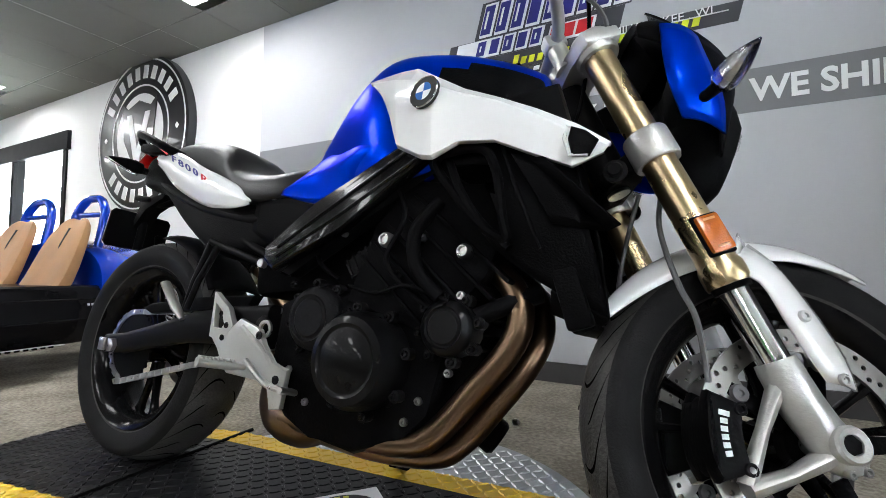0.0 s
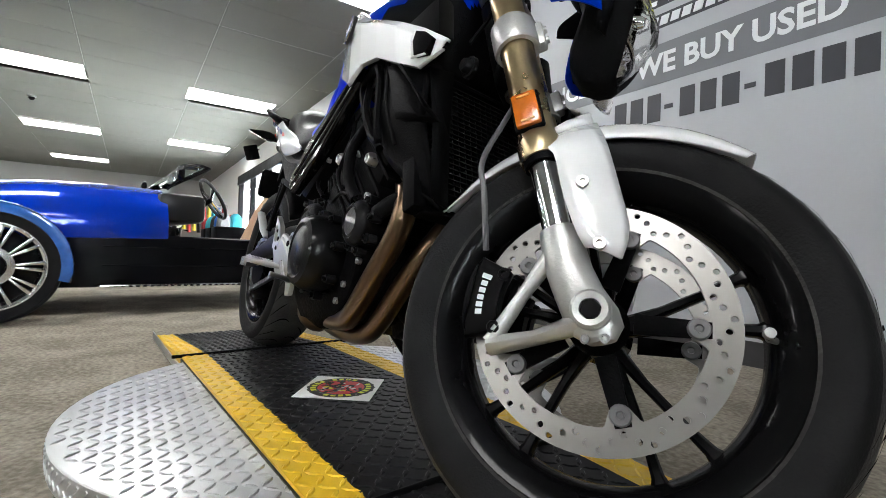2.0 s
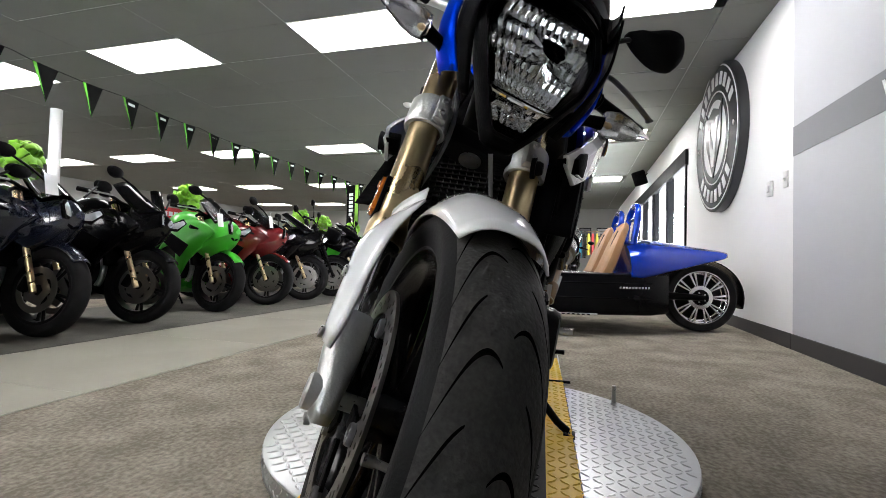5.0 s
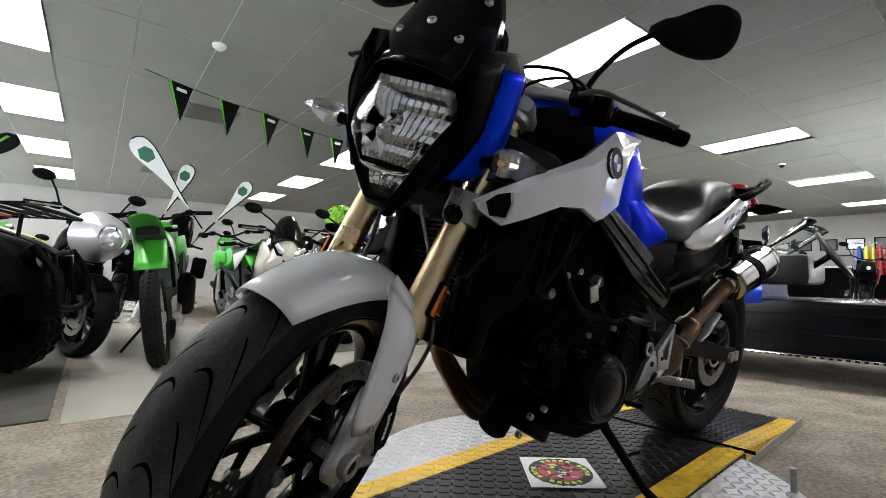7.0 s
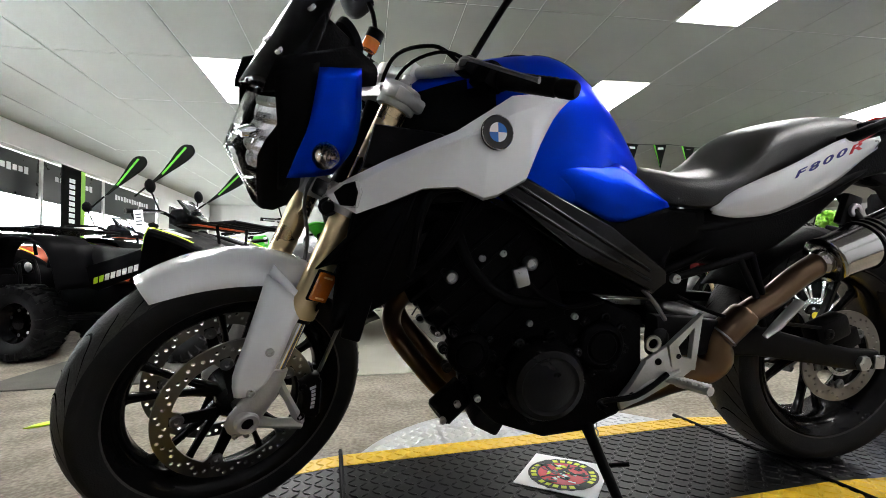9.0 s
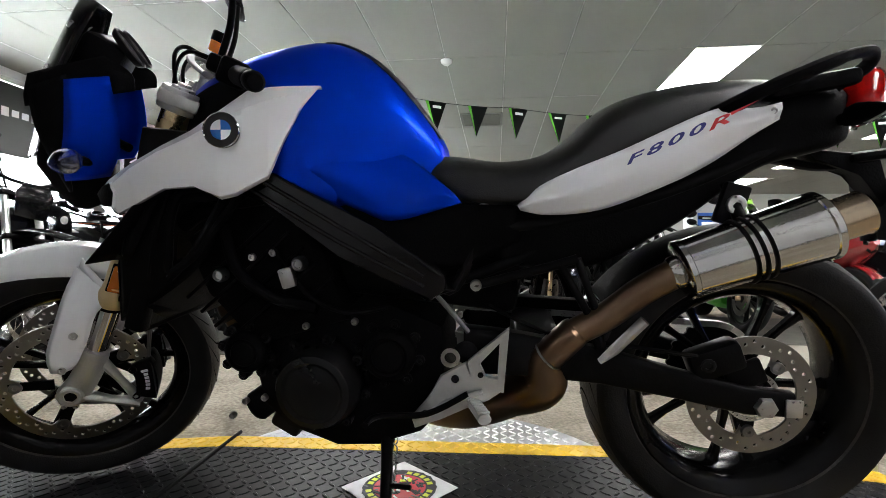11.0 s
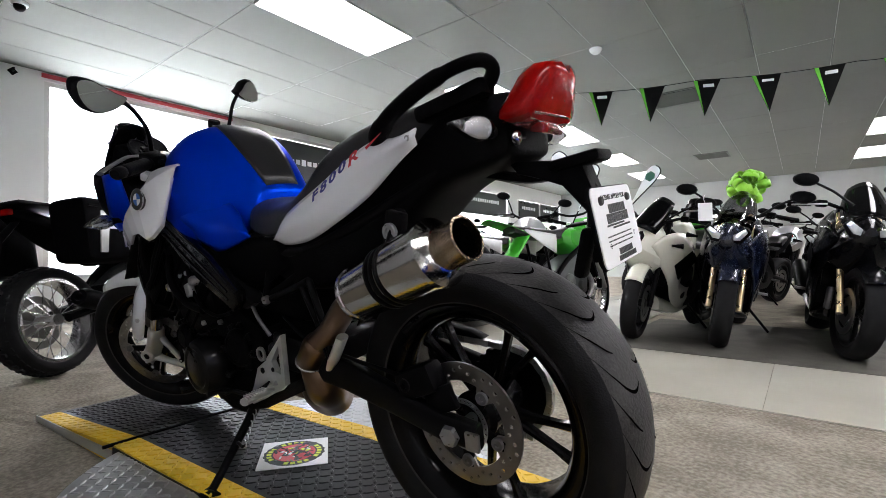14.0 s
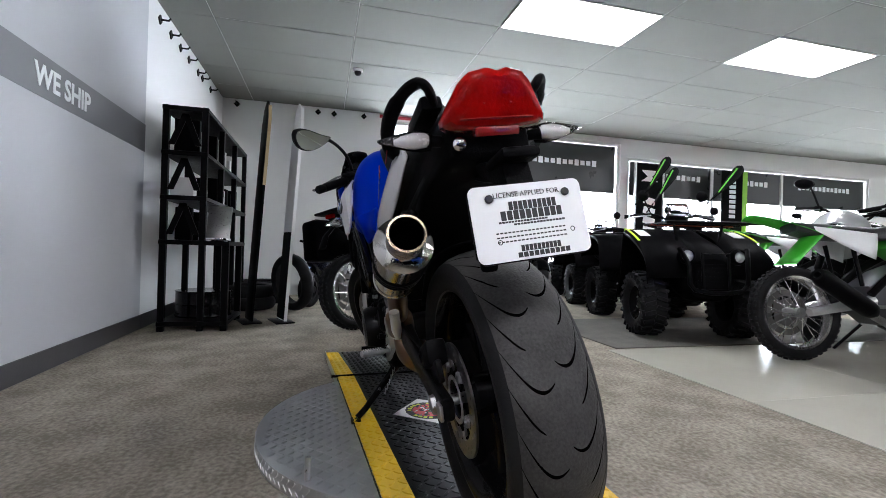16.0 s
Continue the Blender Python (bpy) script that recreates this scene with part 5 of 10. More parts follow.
for s in (1, -1):
    b = bmesh.new()
    ga, gb = Vector((-0.056, 0.265 * s, 0.812)), Vector((-0.078, 0.385 * s, 0.815))
    d = gb - ga
    prof = [(0.0, 0), (0.019, 0), (0.021, 0.004), (0.017, 0.008)]
    for k in range(9):
        prof += [(0.0175, 0.012 + 0.011 * k), (0.0165, 0.018 + 0.011 * k)]
    prof += [(0.0175, 0.114), (0.015, 0.119), (0.0, 0.119)]
    lathe(b, prof, aim(ga, d), 18)
    lathe(b, [(0, 0.119), (0.0145, 0.119), (0.0165, 0.125), (0.0165, 0.15), (0.012, 0.156), (0, 0.157)], aim(ga, d), 16)
    fpart("grip", b, BLACK_PLASTIC, handlebar, "ribbed black rubber grip")
    b = bmesh.new()
    box(b, (-0.05, 0.235 * s, 0.812), (0.05, 0.06, 0.05), (0, 0, -8 * s), 0.01)
    box(b, (-0.02, 0.2 * s, 0.815), (0.035, 0.045, 0.034), (0, 0, -8 * s), 0.008)
    sw = fpart("switch_housing", b, BLACK_PLASTIC, handlebar)
    b = bmesh.new()
    box(b, (-0.078, 0.237 * s, 0.818), (0.01, 0.02, 0.014), bev=0.003)
    fpart("switch", b, RED_LENS if s < 0 else ENGINE_GREY, sw)
    b = bmesh.new()
    tube(b, cr([(-0.005, 0.2 * s, 0.81), (0.02, 0.24 * s, 0.808), (0.012, 0.3 * s, 0.8), (-0.01, 0.37 * s, 0.795), (-0.02, 0.392 * s, 0.795)], 5), [0.009] + [0.007] * 18 + [0.009, 0.01], 8, flat=0.55)
    fpart("lever", b, BLACK_STEEL if s < 0 else HOSE, handlebar, "hand lever")
    # mirror
    b = bmesh.new()
    tube(b, cr([(-0.02, 0.2 * s, 0.825), (-0.018, 0.215 * s, 0.89), (-0.005, 0.25 * s, 0.945), (0.005, 0.3 * s, 0.985)], 6), 0.0065, 10)
    stem = fpart("mirror", b, BLACK_STEEL, handlebar, "black handlebar mirror on a bent stem")
    head = [(0.27, 0.985), (0.31, 1.0), (0.38, 1.035), (0.43, 1.04), (0.455, 1.02), (0.46, 0.985), (0.44, 0.955), (0.39, 0.945), (0.33, 0.955), (0.29, 0.97)]
    head = [(0.3 + 0.84 * (y - 0.3), 0.985 + 0.84 * (z - 0.985)) for y, z in head]
    hc = (0.363, 0.989)
    sm = [(q.x, q.y) for q in cr([Vector((y, z)) for y, z in head], 3, True)]
    b = bmesh.new()
    rings = []
    for sc, x in ((0.93, -0.012), (1.0, -0.006), (0.98, 0.008), (0.75, 0.026), (0.3, 0.036)):
        rings.append([(0.008 + x + 0.5 * (z - hc[1]) * sc, (hc[0] + (y - hc[0]) * sc) * s, hc[1] + (z - hc[1]) * sc) for y, z in sm])
    skin(b, rings)
    fpart("mirror_shell", b, BLACK_PLASTIC, stem)
    b = bmesh.new()
    rings = [[(0.008 + x + 0.5 * (z - hc[1]) * sc, (hc[0] + (y - hc[0]) * sc) * s, hc[1] + (z - hc[1]) * sc) for y, z in sm] for sc, x in ((0.89, -0.014), (0.89, -0.0125))]
    skin(b, rings)
    fpart("mirror_glass", b, MIRROR_GLASS, stem)
# brake fluid cup on the right
b = bmesh.new()
lathe(b, [(0, 0.0), (0.018, 0.0), (0.02, 0.004), (0.02, 0.028), (0, 0.028)], Matrix.Translation((0.01, -0.16, 0.835)), 18)
cup = fpart("brake_fluid_cup", b, AMBER, label="translucent amber brake fluid cup")
b = bmesh.new()
lathe(b, [(0.0212, 0.028), (0.0212, 0.05), (0.018, 0.053), (0, 0.053)], Matrix.Translation((0.01, -0.16, 0.835)), 18)
fpart("lid", b, BLACK_PLASTIC, cup)
# hoses and cables
for pts, r, mat in (([(0.0, -0.16, 0.82), (0.06, -0.13, 0.76), (0.03, -0.075, 0.6), (0.05, -0.06, 0.46), (-0.01, -0.075, 0.36), (-0.055, -0.115, 0.26), (-0.06, -0.12, 0.2), (-0.075, -0.1, 0.12)], 0.0045, HOSE),
                    ([(0.05, 0.02, 0.46), (-0.01, 0.075, 0.36), (-0.055, 0.115, 0.26), (-0.06, 0.12, 0.2), (-0.075, 0.1, 0.12)], 0.0045, HOSE),
                    ([(0.0, 0.19, 0.815), (0.045, 0.16, 0.818), (0.062, 0.07, 0.78), (0.02, 0.03, 0.68), (-0.05, 0.05, 0.6)], 0.004, BLACK_PLASTIC),
                    ([(0.0, -0.19, 0.815), (0.042, -0.15, 0.814), (0.055, -0.06, 0.765), (0.0, -0.04, 0.66), (-0.06, -0.05, 0.58)], 0.004, BLACK_PLASTIC),
                    ([(-0.02, 0.22, 0.82), (0.035, 0.18, 0.812), (0.05, 0.1, 0.755), (0.02, 0.06, 0.62)], 0.0035, BLACK_PLASTIC)):
    b = bmesh.new()
    tube(b, cr(pts, 6), r, 8)
    fpart("cable", b, mat)
def bpart(name, b, mat, parent=None, label="", **k):
    return part(name, b, mat, parent or bike, label, **k)


# rear wheel, disc, chain drive
REAR = Matrix.Translation((0, 0, 0.318)) @ Matrix.Rotation(radians(-90), 4, "X")
rear_wheel = cast_wheel(bike, "rear_wheel", REAR, 0.316, 0.178, 0.226, 0.15, 5, 0.66, 0.05, 0.13, "gloss black cast rear wheel", 30, lead=0.4)
disc = brake_disc(rear_wheel, REAR @ Matrix.Translation((0, 0, 0.088)), 0.122, 0.086, 0.005, 5, 0.05, "drilled rear brake disc")
b = bmesh.new()
teeth = []
for k in range(96):
    a = 2 * math.pi * k / 96
    r = 0.098 if k % 4 < 2 else 0.092
    teeth.append((r * math.cos(a), r * math.sin(a)))
prism(b, teeth, 0.006, REAR @ Matrix.Translation((0, 0, -0.088)))
bpart("sprocket", b, BLACK_STEEL, rear_wheel)
b = bmesh.new()
ring_plate(b, REAR @ Matrix.Translation((0, 0, 0.094)), 0.052, 0.042, [(0.047 * math.cos(2 * math.pi * k / 30), 0.047 * math.sin(2 * math.pi * k / 30), 0.0022) for k in range(30)], 0.002)
bpart("sensor_ring", b, STEEL, rear_wheel)
b = bmesh.new()
path = []
for k in range(15):
    a = radians(90 + 180 * k / 14)
    path.append((0.095 * math.cos(a), -0.088, 0.318 + 0.095 * math.sin(a)))
for k in range(9):
    a = radians(-90 + 180 * k / 8)
    path.append((0.62 + 0.035 * math.cos(a), -0.088, 0.41 + 0.035 * math.sin(a)))
chain_path = resample(path + [path[0]], 120)[:-1]
for k, p in enumerate(chain_path):
    q = chain_path[(k + 1) % len(chain_path)]
    mid = (p + q) / 2
    ang = math.degrees(math.atan2((q - p).z, (q - p).x))
    box(b, mid, ((q - p).length * 1.15, 0.016 if k % 2 else 0.011, 0.014), (0, -ang, 0))
tagged(bpart("chain", b, STEEL, label="greasy drive chain"), kind="stuff")
b = bmesh.new()
rod(b, (0, -0.145, 0.318), (0, 0.145, 0.318), 0.012)
bpart("rear_axle", b, STEEL)

# swingarm with both arms and the bridge
b = bmesh.new()
for s in (1, -1):
    rings = []
    for x, z, h, y, w in ((0.57, 0.405, 0.1, 0.105, 0.05), (0.46, 0.402, 0.09, 0.115, 0.045), (0.3, 0.385, 0.075, 0.122, 0.034), (0.15, 0.352, 0.06, 0.124, 0.03), (0.03, 0.326, 0.056, 0.125, 0.03), (-0.055, 0.32, 0.05, 0.125, 0.028)):
        rings.append([(x, s * (y + w / 2 * math.copysign(abs(math.cos(a)) ** 0.5, math.cos(a))), z + h / 2 * math.copysign(abs(math.sin(a)) ** 0.5, math.sin(a))) for a in np.linspace(0, 2 * math.pi, 17)[:-1]])
    skin(b, rings)
box(b, (0.42, 0, 0.405), (0.1, 0.2, 0.075), bev=0.02)
swing = bpart("swingarm", b, FRAME_BLACK, label="black two-sided swingarm", bevel=0.002)
for s in (1, -1):
    b = bmesh.new()
    lathe(b, [(0, 0.012), (0.012, 0.012), (0.019, 0.01), (0.021, 0.0)], aim((0, 0.14 * s, 0.318), (0, s, 0)), 6)
    bpart("axle_nut", b, STEEL, swing)
    b = bmesh.new()
    box(b, (-0.05, 0.142 * s, 0.318), (0.03, 0.008, 0.035), bev=0.003)
    bpart("chain_adjuster", b, STEEL, swing)
    b = bmesh.new()
    lathe(b, [(0, 0.008), (0.014, 0.008), (0.022, 0.004), (0.024, 0)], aim((0.565, 0.132 * s, 0.405), (0, s, 0)), 16)
    bpart("pivot_cap", b, ENGINE_GREY, swing)
b = bmesh.new()
prism(b, [(0.5, 0.475), (0.3, 0.462), (0.1, 0.44), (0.06, 0.425), (0.1, 0.412), (0.3, 0.43), (0.48, 0.445)], 0.03, side_plane(-0.1), 0.004)
bpart("chain_guard", b, BLACK_PLASTIC)
# rear caliper and carrier
b = bmesh.new()
box(b, (0.085, 0.112, 0.40), (0.1, 0.05, 0.06), (0, 22, 0), 0.012)
box(b, (0.03, 0.12, 0.372), (0.07, 0.014, 0.05), (0, 25, 0), 0.004)
cal = bpart("rear_caliper", b, BLACK_STEEL, label="black single-piston rear caliper")
b = bmesh.new()
bolt(b, (0.105, 0.137, 0.395), (0, 1, 0), 0.014, 0.004)
bpart("emblem_disc", b, ENGINE_GREY, cal)
b = bmesh.new()
tube(b, cr([(0.12, 0.13, 0.41), (0.25, 0.14, 0.43), (0.4, 0.135, 0.45), (0.52, 0.12, 0.5)], 6), 0.0045, 8)
bpart("brake_hose", b, BLACK_PLASTIC)
# inner mudguard over the rear tyre
b = bmesh.new()
rows = []
for i in range(12):
    a = radians(32 + 52 * i / 11)
    R = 0.338
    rows.append([(R * math.cos(a) * 1.0, 0.085 * v, 0.318 + (R - 0.022 * abs(v) ** 2.5) * math.sin(a)) for v in np.linspace(-1, 1, 9)])
sheet(b, rows)
bpart("hugger", b, BLACK_PLASTIC, label="black plastic mudguard over the rear tyre", thick=0.003)

# main frame: cast beams on both sides
for s in (1, -1):
    b = bmesh.new()
    prism(b, [(1.21, 0.86), (1.235, 0.775), (1.1, 0.755), (0.985, 0.728), (0.80, 0.615), (0.645, 0.515), (0.585, 0.535), (0.73, 0.65), (0.90, 0.765), (1.08, 0.845)], 0.04, side_plane(0.135 * s), 0.01)
    beam = bpart("frame_beam", b, FRAME_BLACK, label="satin black cast frame beam")
    b = bmesh.new()
    prism(b, [(0.985, 0.775), (0.99, 0.738), (0.8, 0.607), (0.63, 0.522), (0.60, 0.545), (0.60, 0.575), (0.73, 0.662), (0.92, 0.763)], 0.03, side_plane(0.178 * s), 0.007)
    bpart("beam_cover", b, GLOSS_BLACK, beam, "glossy black box-section beam")
    for d0, d1, r in ((0.0, 0.0, 0.0042), (-0.03, -0.02, 0.0042)):
        b = bmesh.new()
        tube(b, [(0.965, 0.1935 * s, 0.762 + d0), (0.80, 0.1935 * s, 0.665 + d0), (0.64, 0.1925 * s, 0.572 + d1)], r, 10)
        bpart("frame_rib", b, GLOSS_BLACK, beam)
    b = bmesh.new()
    ring = cr([(0.60, 0.118 * s, 0.53), (0.555, 0.112 * s, 0.61), (0.535, 0.108 * s, 0.695), (0.62, 0.118 * s, 0.70), (0.72, 0.125 * s, 0.665), (0.69, 0.125 * s, 0.60)], 5, True)
    tube(b, ring, 0.019, 10, closed=True, flat=0.6)
    bpart("side_plate", b, FRAME_BLACK, beam)
    b = bmesh.new()
    prism(b, [(0.60, 0.54), (0.56, 0.61), (0.545, 0.69), (0.62, 0.69), (0.71, 0.66), (0.68, 0.6)], 0.05, side_plane(0.082 * s))
    bpart("side_inner", b, ENGINE_BLACK, beam)
    b = bmesh.new()
    tube(b, cr([(0.58, 0.11 * s, 0.66), (0.4, 0.115 * s, 0.665), (0.2, 0.11 * s, 0.72), (0.0, 0.09 * s, 0.80)], 5), 0.013, 10)
    tube(b, cr([(0.6, 0.11 * s, 0.54), (0.45, 0.115 * s, 0.6), (0.3, 0.112 * s, 0.69)], 5), 0.011, 10)
    bpart("subframe_rail", b, FRAME_BLACK)
    for x, z, r in ((0.893, 0.587, 0.015), (1.06, 0.562, 0.014)):
        b = bmesh.new()
        lathe(b, [(0, 0.01), (0.007, 0.01), (0.008, 0.016), (r * 0.72, 0.016), (r, 0.008), (r, -0.04)], aim((x, 0.156 * s, z), (0, s, 0)), 20)
        bpart("frame_bolt", b, STEEL, beam)
    b = bmesh.new()
    bolt(b, (0.53, 0.122 * s, 0.695), (0, s, 0), 0.011, 0.008)
    bpart("bolt", b, STEEL, beam)
for s in (1, -1):
    top = [(0.90, 0.15, 0.76), (0.76, 0.152, 0.70), (0.69, 0.148, 0.68), (0.60, 0.135, 0.70), (0.47, 0.128, 0.70)]
    low = [(0.86, 0.15, 0.69), (0.74, 0.15, 0.63), (0.66, 0.142, 0.585), (0.58, 0.128, 0.575), (0.46, 0.12, 0.63)]
    bpart("side_cover", side_panel(top, low, s, 18, 8, 0.006), DUCT_BLACK, label="matt black side cover under the tank", thick=0.004)
b = bmesh.new()
rod(b, Vector((1.617, 0, 0)) + AX * 0.8, Vector((1.617, 0, 0)) + AX * 1.015, 0.034, 20)
bpart("head_tube", b, FRAME_BLACK)
b = bmesh.new()
box(b, (0.95, 0, 0.74), (0.4, 0.24, 0.14), (0, -12, 0), 0.03)
bpart("airbox", b, BLACK_PLASTIC)
b = bmesh.new()
box(b, (0.72, 0, 0.62), (0.54, 0.18, 0.24), (0, -6, 0), 0.02)
bpart("battery_box", b, ENGINE_BLACK)

# engine
b = bmesh.new()
prism(b, [(0.60, 0.29), (0.66, 0.225), (0.74, 0.2), (0.84, 0.185), (0.95, 0.225), (1.0, 0.275), (1.025, 0.39), (0.94, 0.47), (0.72, 0.505), (0.61, 0.46)], 0.27, side_plane(0), 0.018)
engine = bpart("engine", b, ENGINE_BLACK, label="black parallel-twin engine block")
b = bmesh.new()
prism(b, [(0.80, 0.47), (1.0, 0.41), (1.1, 0.52), (1.13, 0.60), (1.085, 0.69), (0.93, 0.71), (0.85, 0.62)], 0.3, side_plane(0), 0.014)
bpart("cylinder_block", b, ENGINE_BLACK, engine)
for k in range(5):
    b = bmesh.new()
    c = Vector((0.93 + 0.028 * k, 0, 0.475 + 0.03 * k))
    box(b, c, (0.26, 0.312, 0.008), (0, 40, 0), 0.003)
    bpart("fin", b, ENGINE_BLACK, engine)
b = bmesh.new()
box(b, (1.05, 0, 0.665), (0.2, 0.28, 0.05), (0, 32, 0), 0.015)
bpart("cam_cover", b, ENGINE_GREY, engine)
# right-hand covers
def cover(x, y, z, r, h, s, mat, name, rim=0.0, n=32):
    b = bmesh.new()
    lathe(b, [(0, h), (r * 0.55, h), (r * 0.62, h - 0.004), (r * 0.66, h - 0.004), (r * 0.72, h), (r * 0.86, h - 0.004), (r * 0.97, h * 0.55), (r, h * 0.2), (r, -0.04)], aim((x, y * s, z), (0, s, 0)), n)
    c = bpart(name, b, mat, engine)
    for k in range(8):
        a = 2 * math.pi * k / 8 + 0.2
        q = bmesh.new()
        bolt(q, (x + (r + 0.008) * math.cos(a), (y + 0.002) * s, z + (r + 0.008) * math.sin(a)), (0, s, 0), 0.0065, 0.008)
        lathe(q, [(0.011, -0.02), (0.011, 0.001), (0, 0.001)], aim((x + (r + 0.008) * math.cos(a), (y + 0.002) * s, z + (r + 0.008) * math.sin(a)), (0, s, 0)), 10)
        bpart("cover_bolt", q, ENGINE_GREY, c)
    return c


cover(0.868, 0.165, 0.36, 0.09, 0.05, -1, COVER_BLACK, "clutch_cover")
cover(1.035, 0.15, 0.43, 0.05, 0.022, -1, COVER_BLACK, "pump_cover", n=24)
cover(0.73, 0.14, 0.43, 0.066, 0.03, -1, ENGINE_GREY, "sprocket_cover", n=26)
cover(0.86, 0.16, 0.34, 0.086, 0.05, 1, COVER_BLACK, "alternator_cover")
cover(1.02, 0.15, 0.40, 0.045, 0.02, 1, ENGINE_BLACK, "water_pump_cover", n=24)
cover(0.72, 0.14, 0.40, 0.055, 0.022, 1, ENGINE_BLACK, "gear_cover", n=24)
b = bmesh.new()
for k in range(5):
    q = Vector((0.868 - 0.034 + 0.017 * k, -0.2105, 0.355))
    box(b, q, (0.009, 0.002, 0.026 - 0.004 * (k % 2)), (0, 14, 0), 0.001)
tagged(bpart("cover_bar", b, ENGINE_GREY, engine), kind="stuff")
b = bmesh.new()
box(b, (0.83, -0.12, 0.552), (0.085, 0.05, 0.04), (0, -32, 0), 0.005)
for k in range(5):
    box(b, (0.80 + 0.014 * k, -0.146, 0.535 + 0.009 * k), (0.005, 0.006, 0.036), (0, -32, 0))
bpart("regulator", b, ENGINE_GREY, engine)
b = bmesh.new()
lathe(b, [(0, 0.085), (0.03, 0.085), (0.036, 0.078), (0.036, 0)], aim((1.0, 0.03, 0.27), (0.8, 0.25, -0.55)), 22)
bpart("oil_filter", b, BLACK_PLASTIC, engine, "black spin-on oil filter")
b = bmesh.new()
box(b, (0.96, 0.07, 0.225), (0.07, 0.09, 0.05), (0, -30, 0), 0.01)
bpart("sump_box", b, ENGINE_GREY, engine)
rng = random.Random(5)
for k in range(30):
    s = 1 if k % 2 else -1
    x, z = rng.uniform(0.66, 1.08), rng.uniform(0.24, 0.62)
    b = bmesh.new()
    bolt(b, (x, (0.132 if z < 0.45 else 0.148) * s, z), (0, s, 0), 0.0075, 0.01)
    bpart("case_bolt", b, STEEL if k % 3 else ENGINE_GREY, engine)
for pts, r, mat in (
        ([(1.0, -0.15, 0.66), (0.96, -0.165, 0.6), (0.97, -0.165, 0.53), (1.02, -0.16, 0.48)], 0.013, BLACK_PLASTIC),
        ([(0.9, -0.15, 0.70), (0.93, -0.16, 0.63), (0.9, -0.165, 0.55), (0.94, -0.16, 0.5), (1.0, -0.155, 0.46)], 0.005, BLACK_PLASTIC),
        ([(0.8, -0.14, 0.5), (0.88, -0.16, 0.485), (0.95, -0.165, 0.5), (1.04, -0.165, 0.475)], 0.004, BLACK_PLASTIC),
        ([(0.7, -0.13, 0.62), (0.72, -0.15, 0.55), (0.78, -0.15, 0.51)], 0.005, BLACK_PLASTIC),
        ([(1.05, 0.15, 0.66), (1.02, 0.17, 0.58), (0.95, 0.165, 0.52), (0.86, 0.16, 0.5)], 0.012, BLACK_PLASTIC),
        ([(0.95, 0.15, 0.62), (0.88, 0.165, 0.53), (0.8, 0.16, 0.49), (0.72, 0.15, 0.5)], 0.005, BLACK_PLASTIC),
        ([(1.17, 0.1, 0.66), (1.1, 0.13, 0.69), (1.04, 0.13, 0.66)], 0.017, BLACK_PLASTIC),
        ([(1.18, -0.1, 0.5), (1.12, -0.13, 0.47), (1.06, -0.14, 0.44)], 0.017, BLACK_PLASTIC),
        ([(0.66, 0.13, 0.56), (0.6, 0.145, 0.5), (0.56, 0.14, 0.45)], 0.005, HOSE)):
    b = bmesh.new()
    tube(b, cr(pts, 6), r, 10)
    bpart("hose", b, mat, engine)
b = bmesh.new()
box(b, (0.915, 0.165, 0.56), (0.03, 0.02, 0.04), (0, 15, 0), 0.004)
bpart("bracket", b, STEEL, engine)

# radiator and side ducts
b = bmesh.new()
RAD = pose(1.215, 0, 0.585, 0, -18, 0)
for c, sz in (((0, 0.155, 0), (0.04, 0.03, 0.3)), ((0, -0.155, 0), (0.04, 0.03, 0.3)), ((0, 0, 0.148), (0.036, 0.3, 0.012)), ((0, 0, -0.148), (0.036, 0.3, 0.012))):
    box(b, c, sz, bev=0.006)
b.transform(RAD)
rad = bpart("radiator", b, BLACK_PLASTIC, label="black radiator behind the fork")
b = bmesh.new()
box(b, (-0.008, 0, 0), (0.012, 0.28, 0.285))
for k in range(26):
    box(b, (0.004, 0, -0.138 + 0.011 * k), (0.014, 0.28, 0.0022))
for k in range(19):
    box(b, (0.002, -0.135 + 0.015 * k, 0), (0.01, 0.0025, 0.285))
b.transform(RAD)
tagged(bpart("radiator_core", b, ENGINE_GREY, rad), kind="stuff")
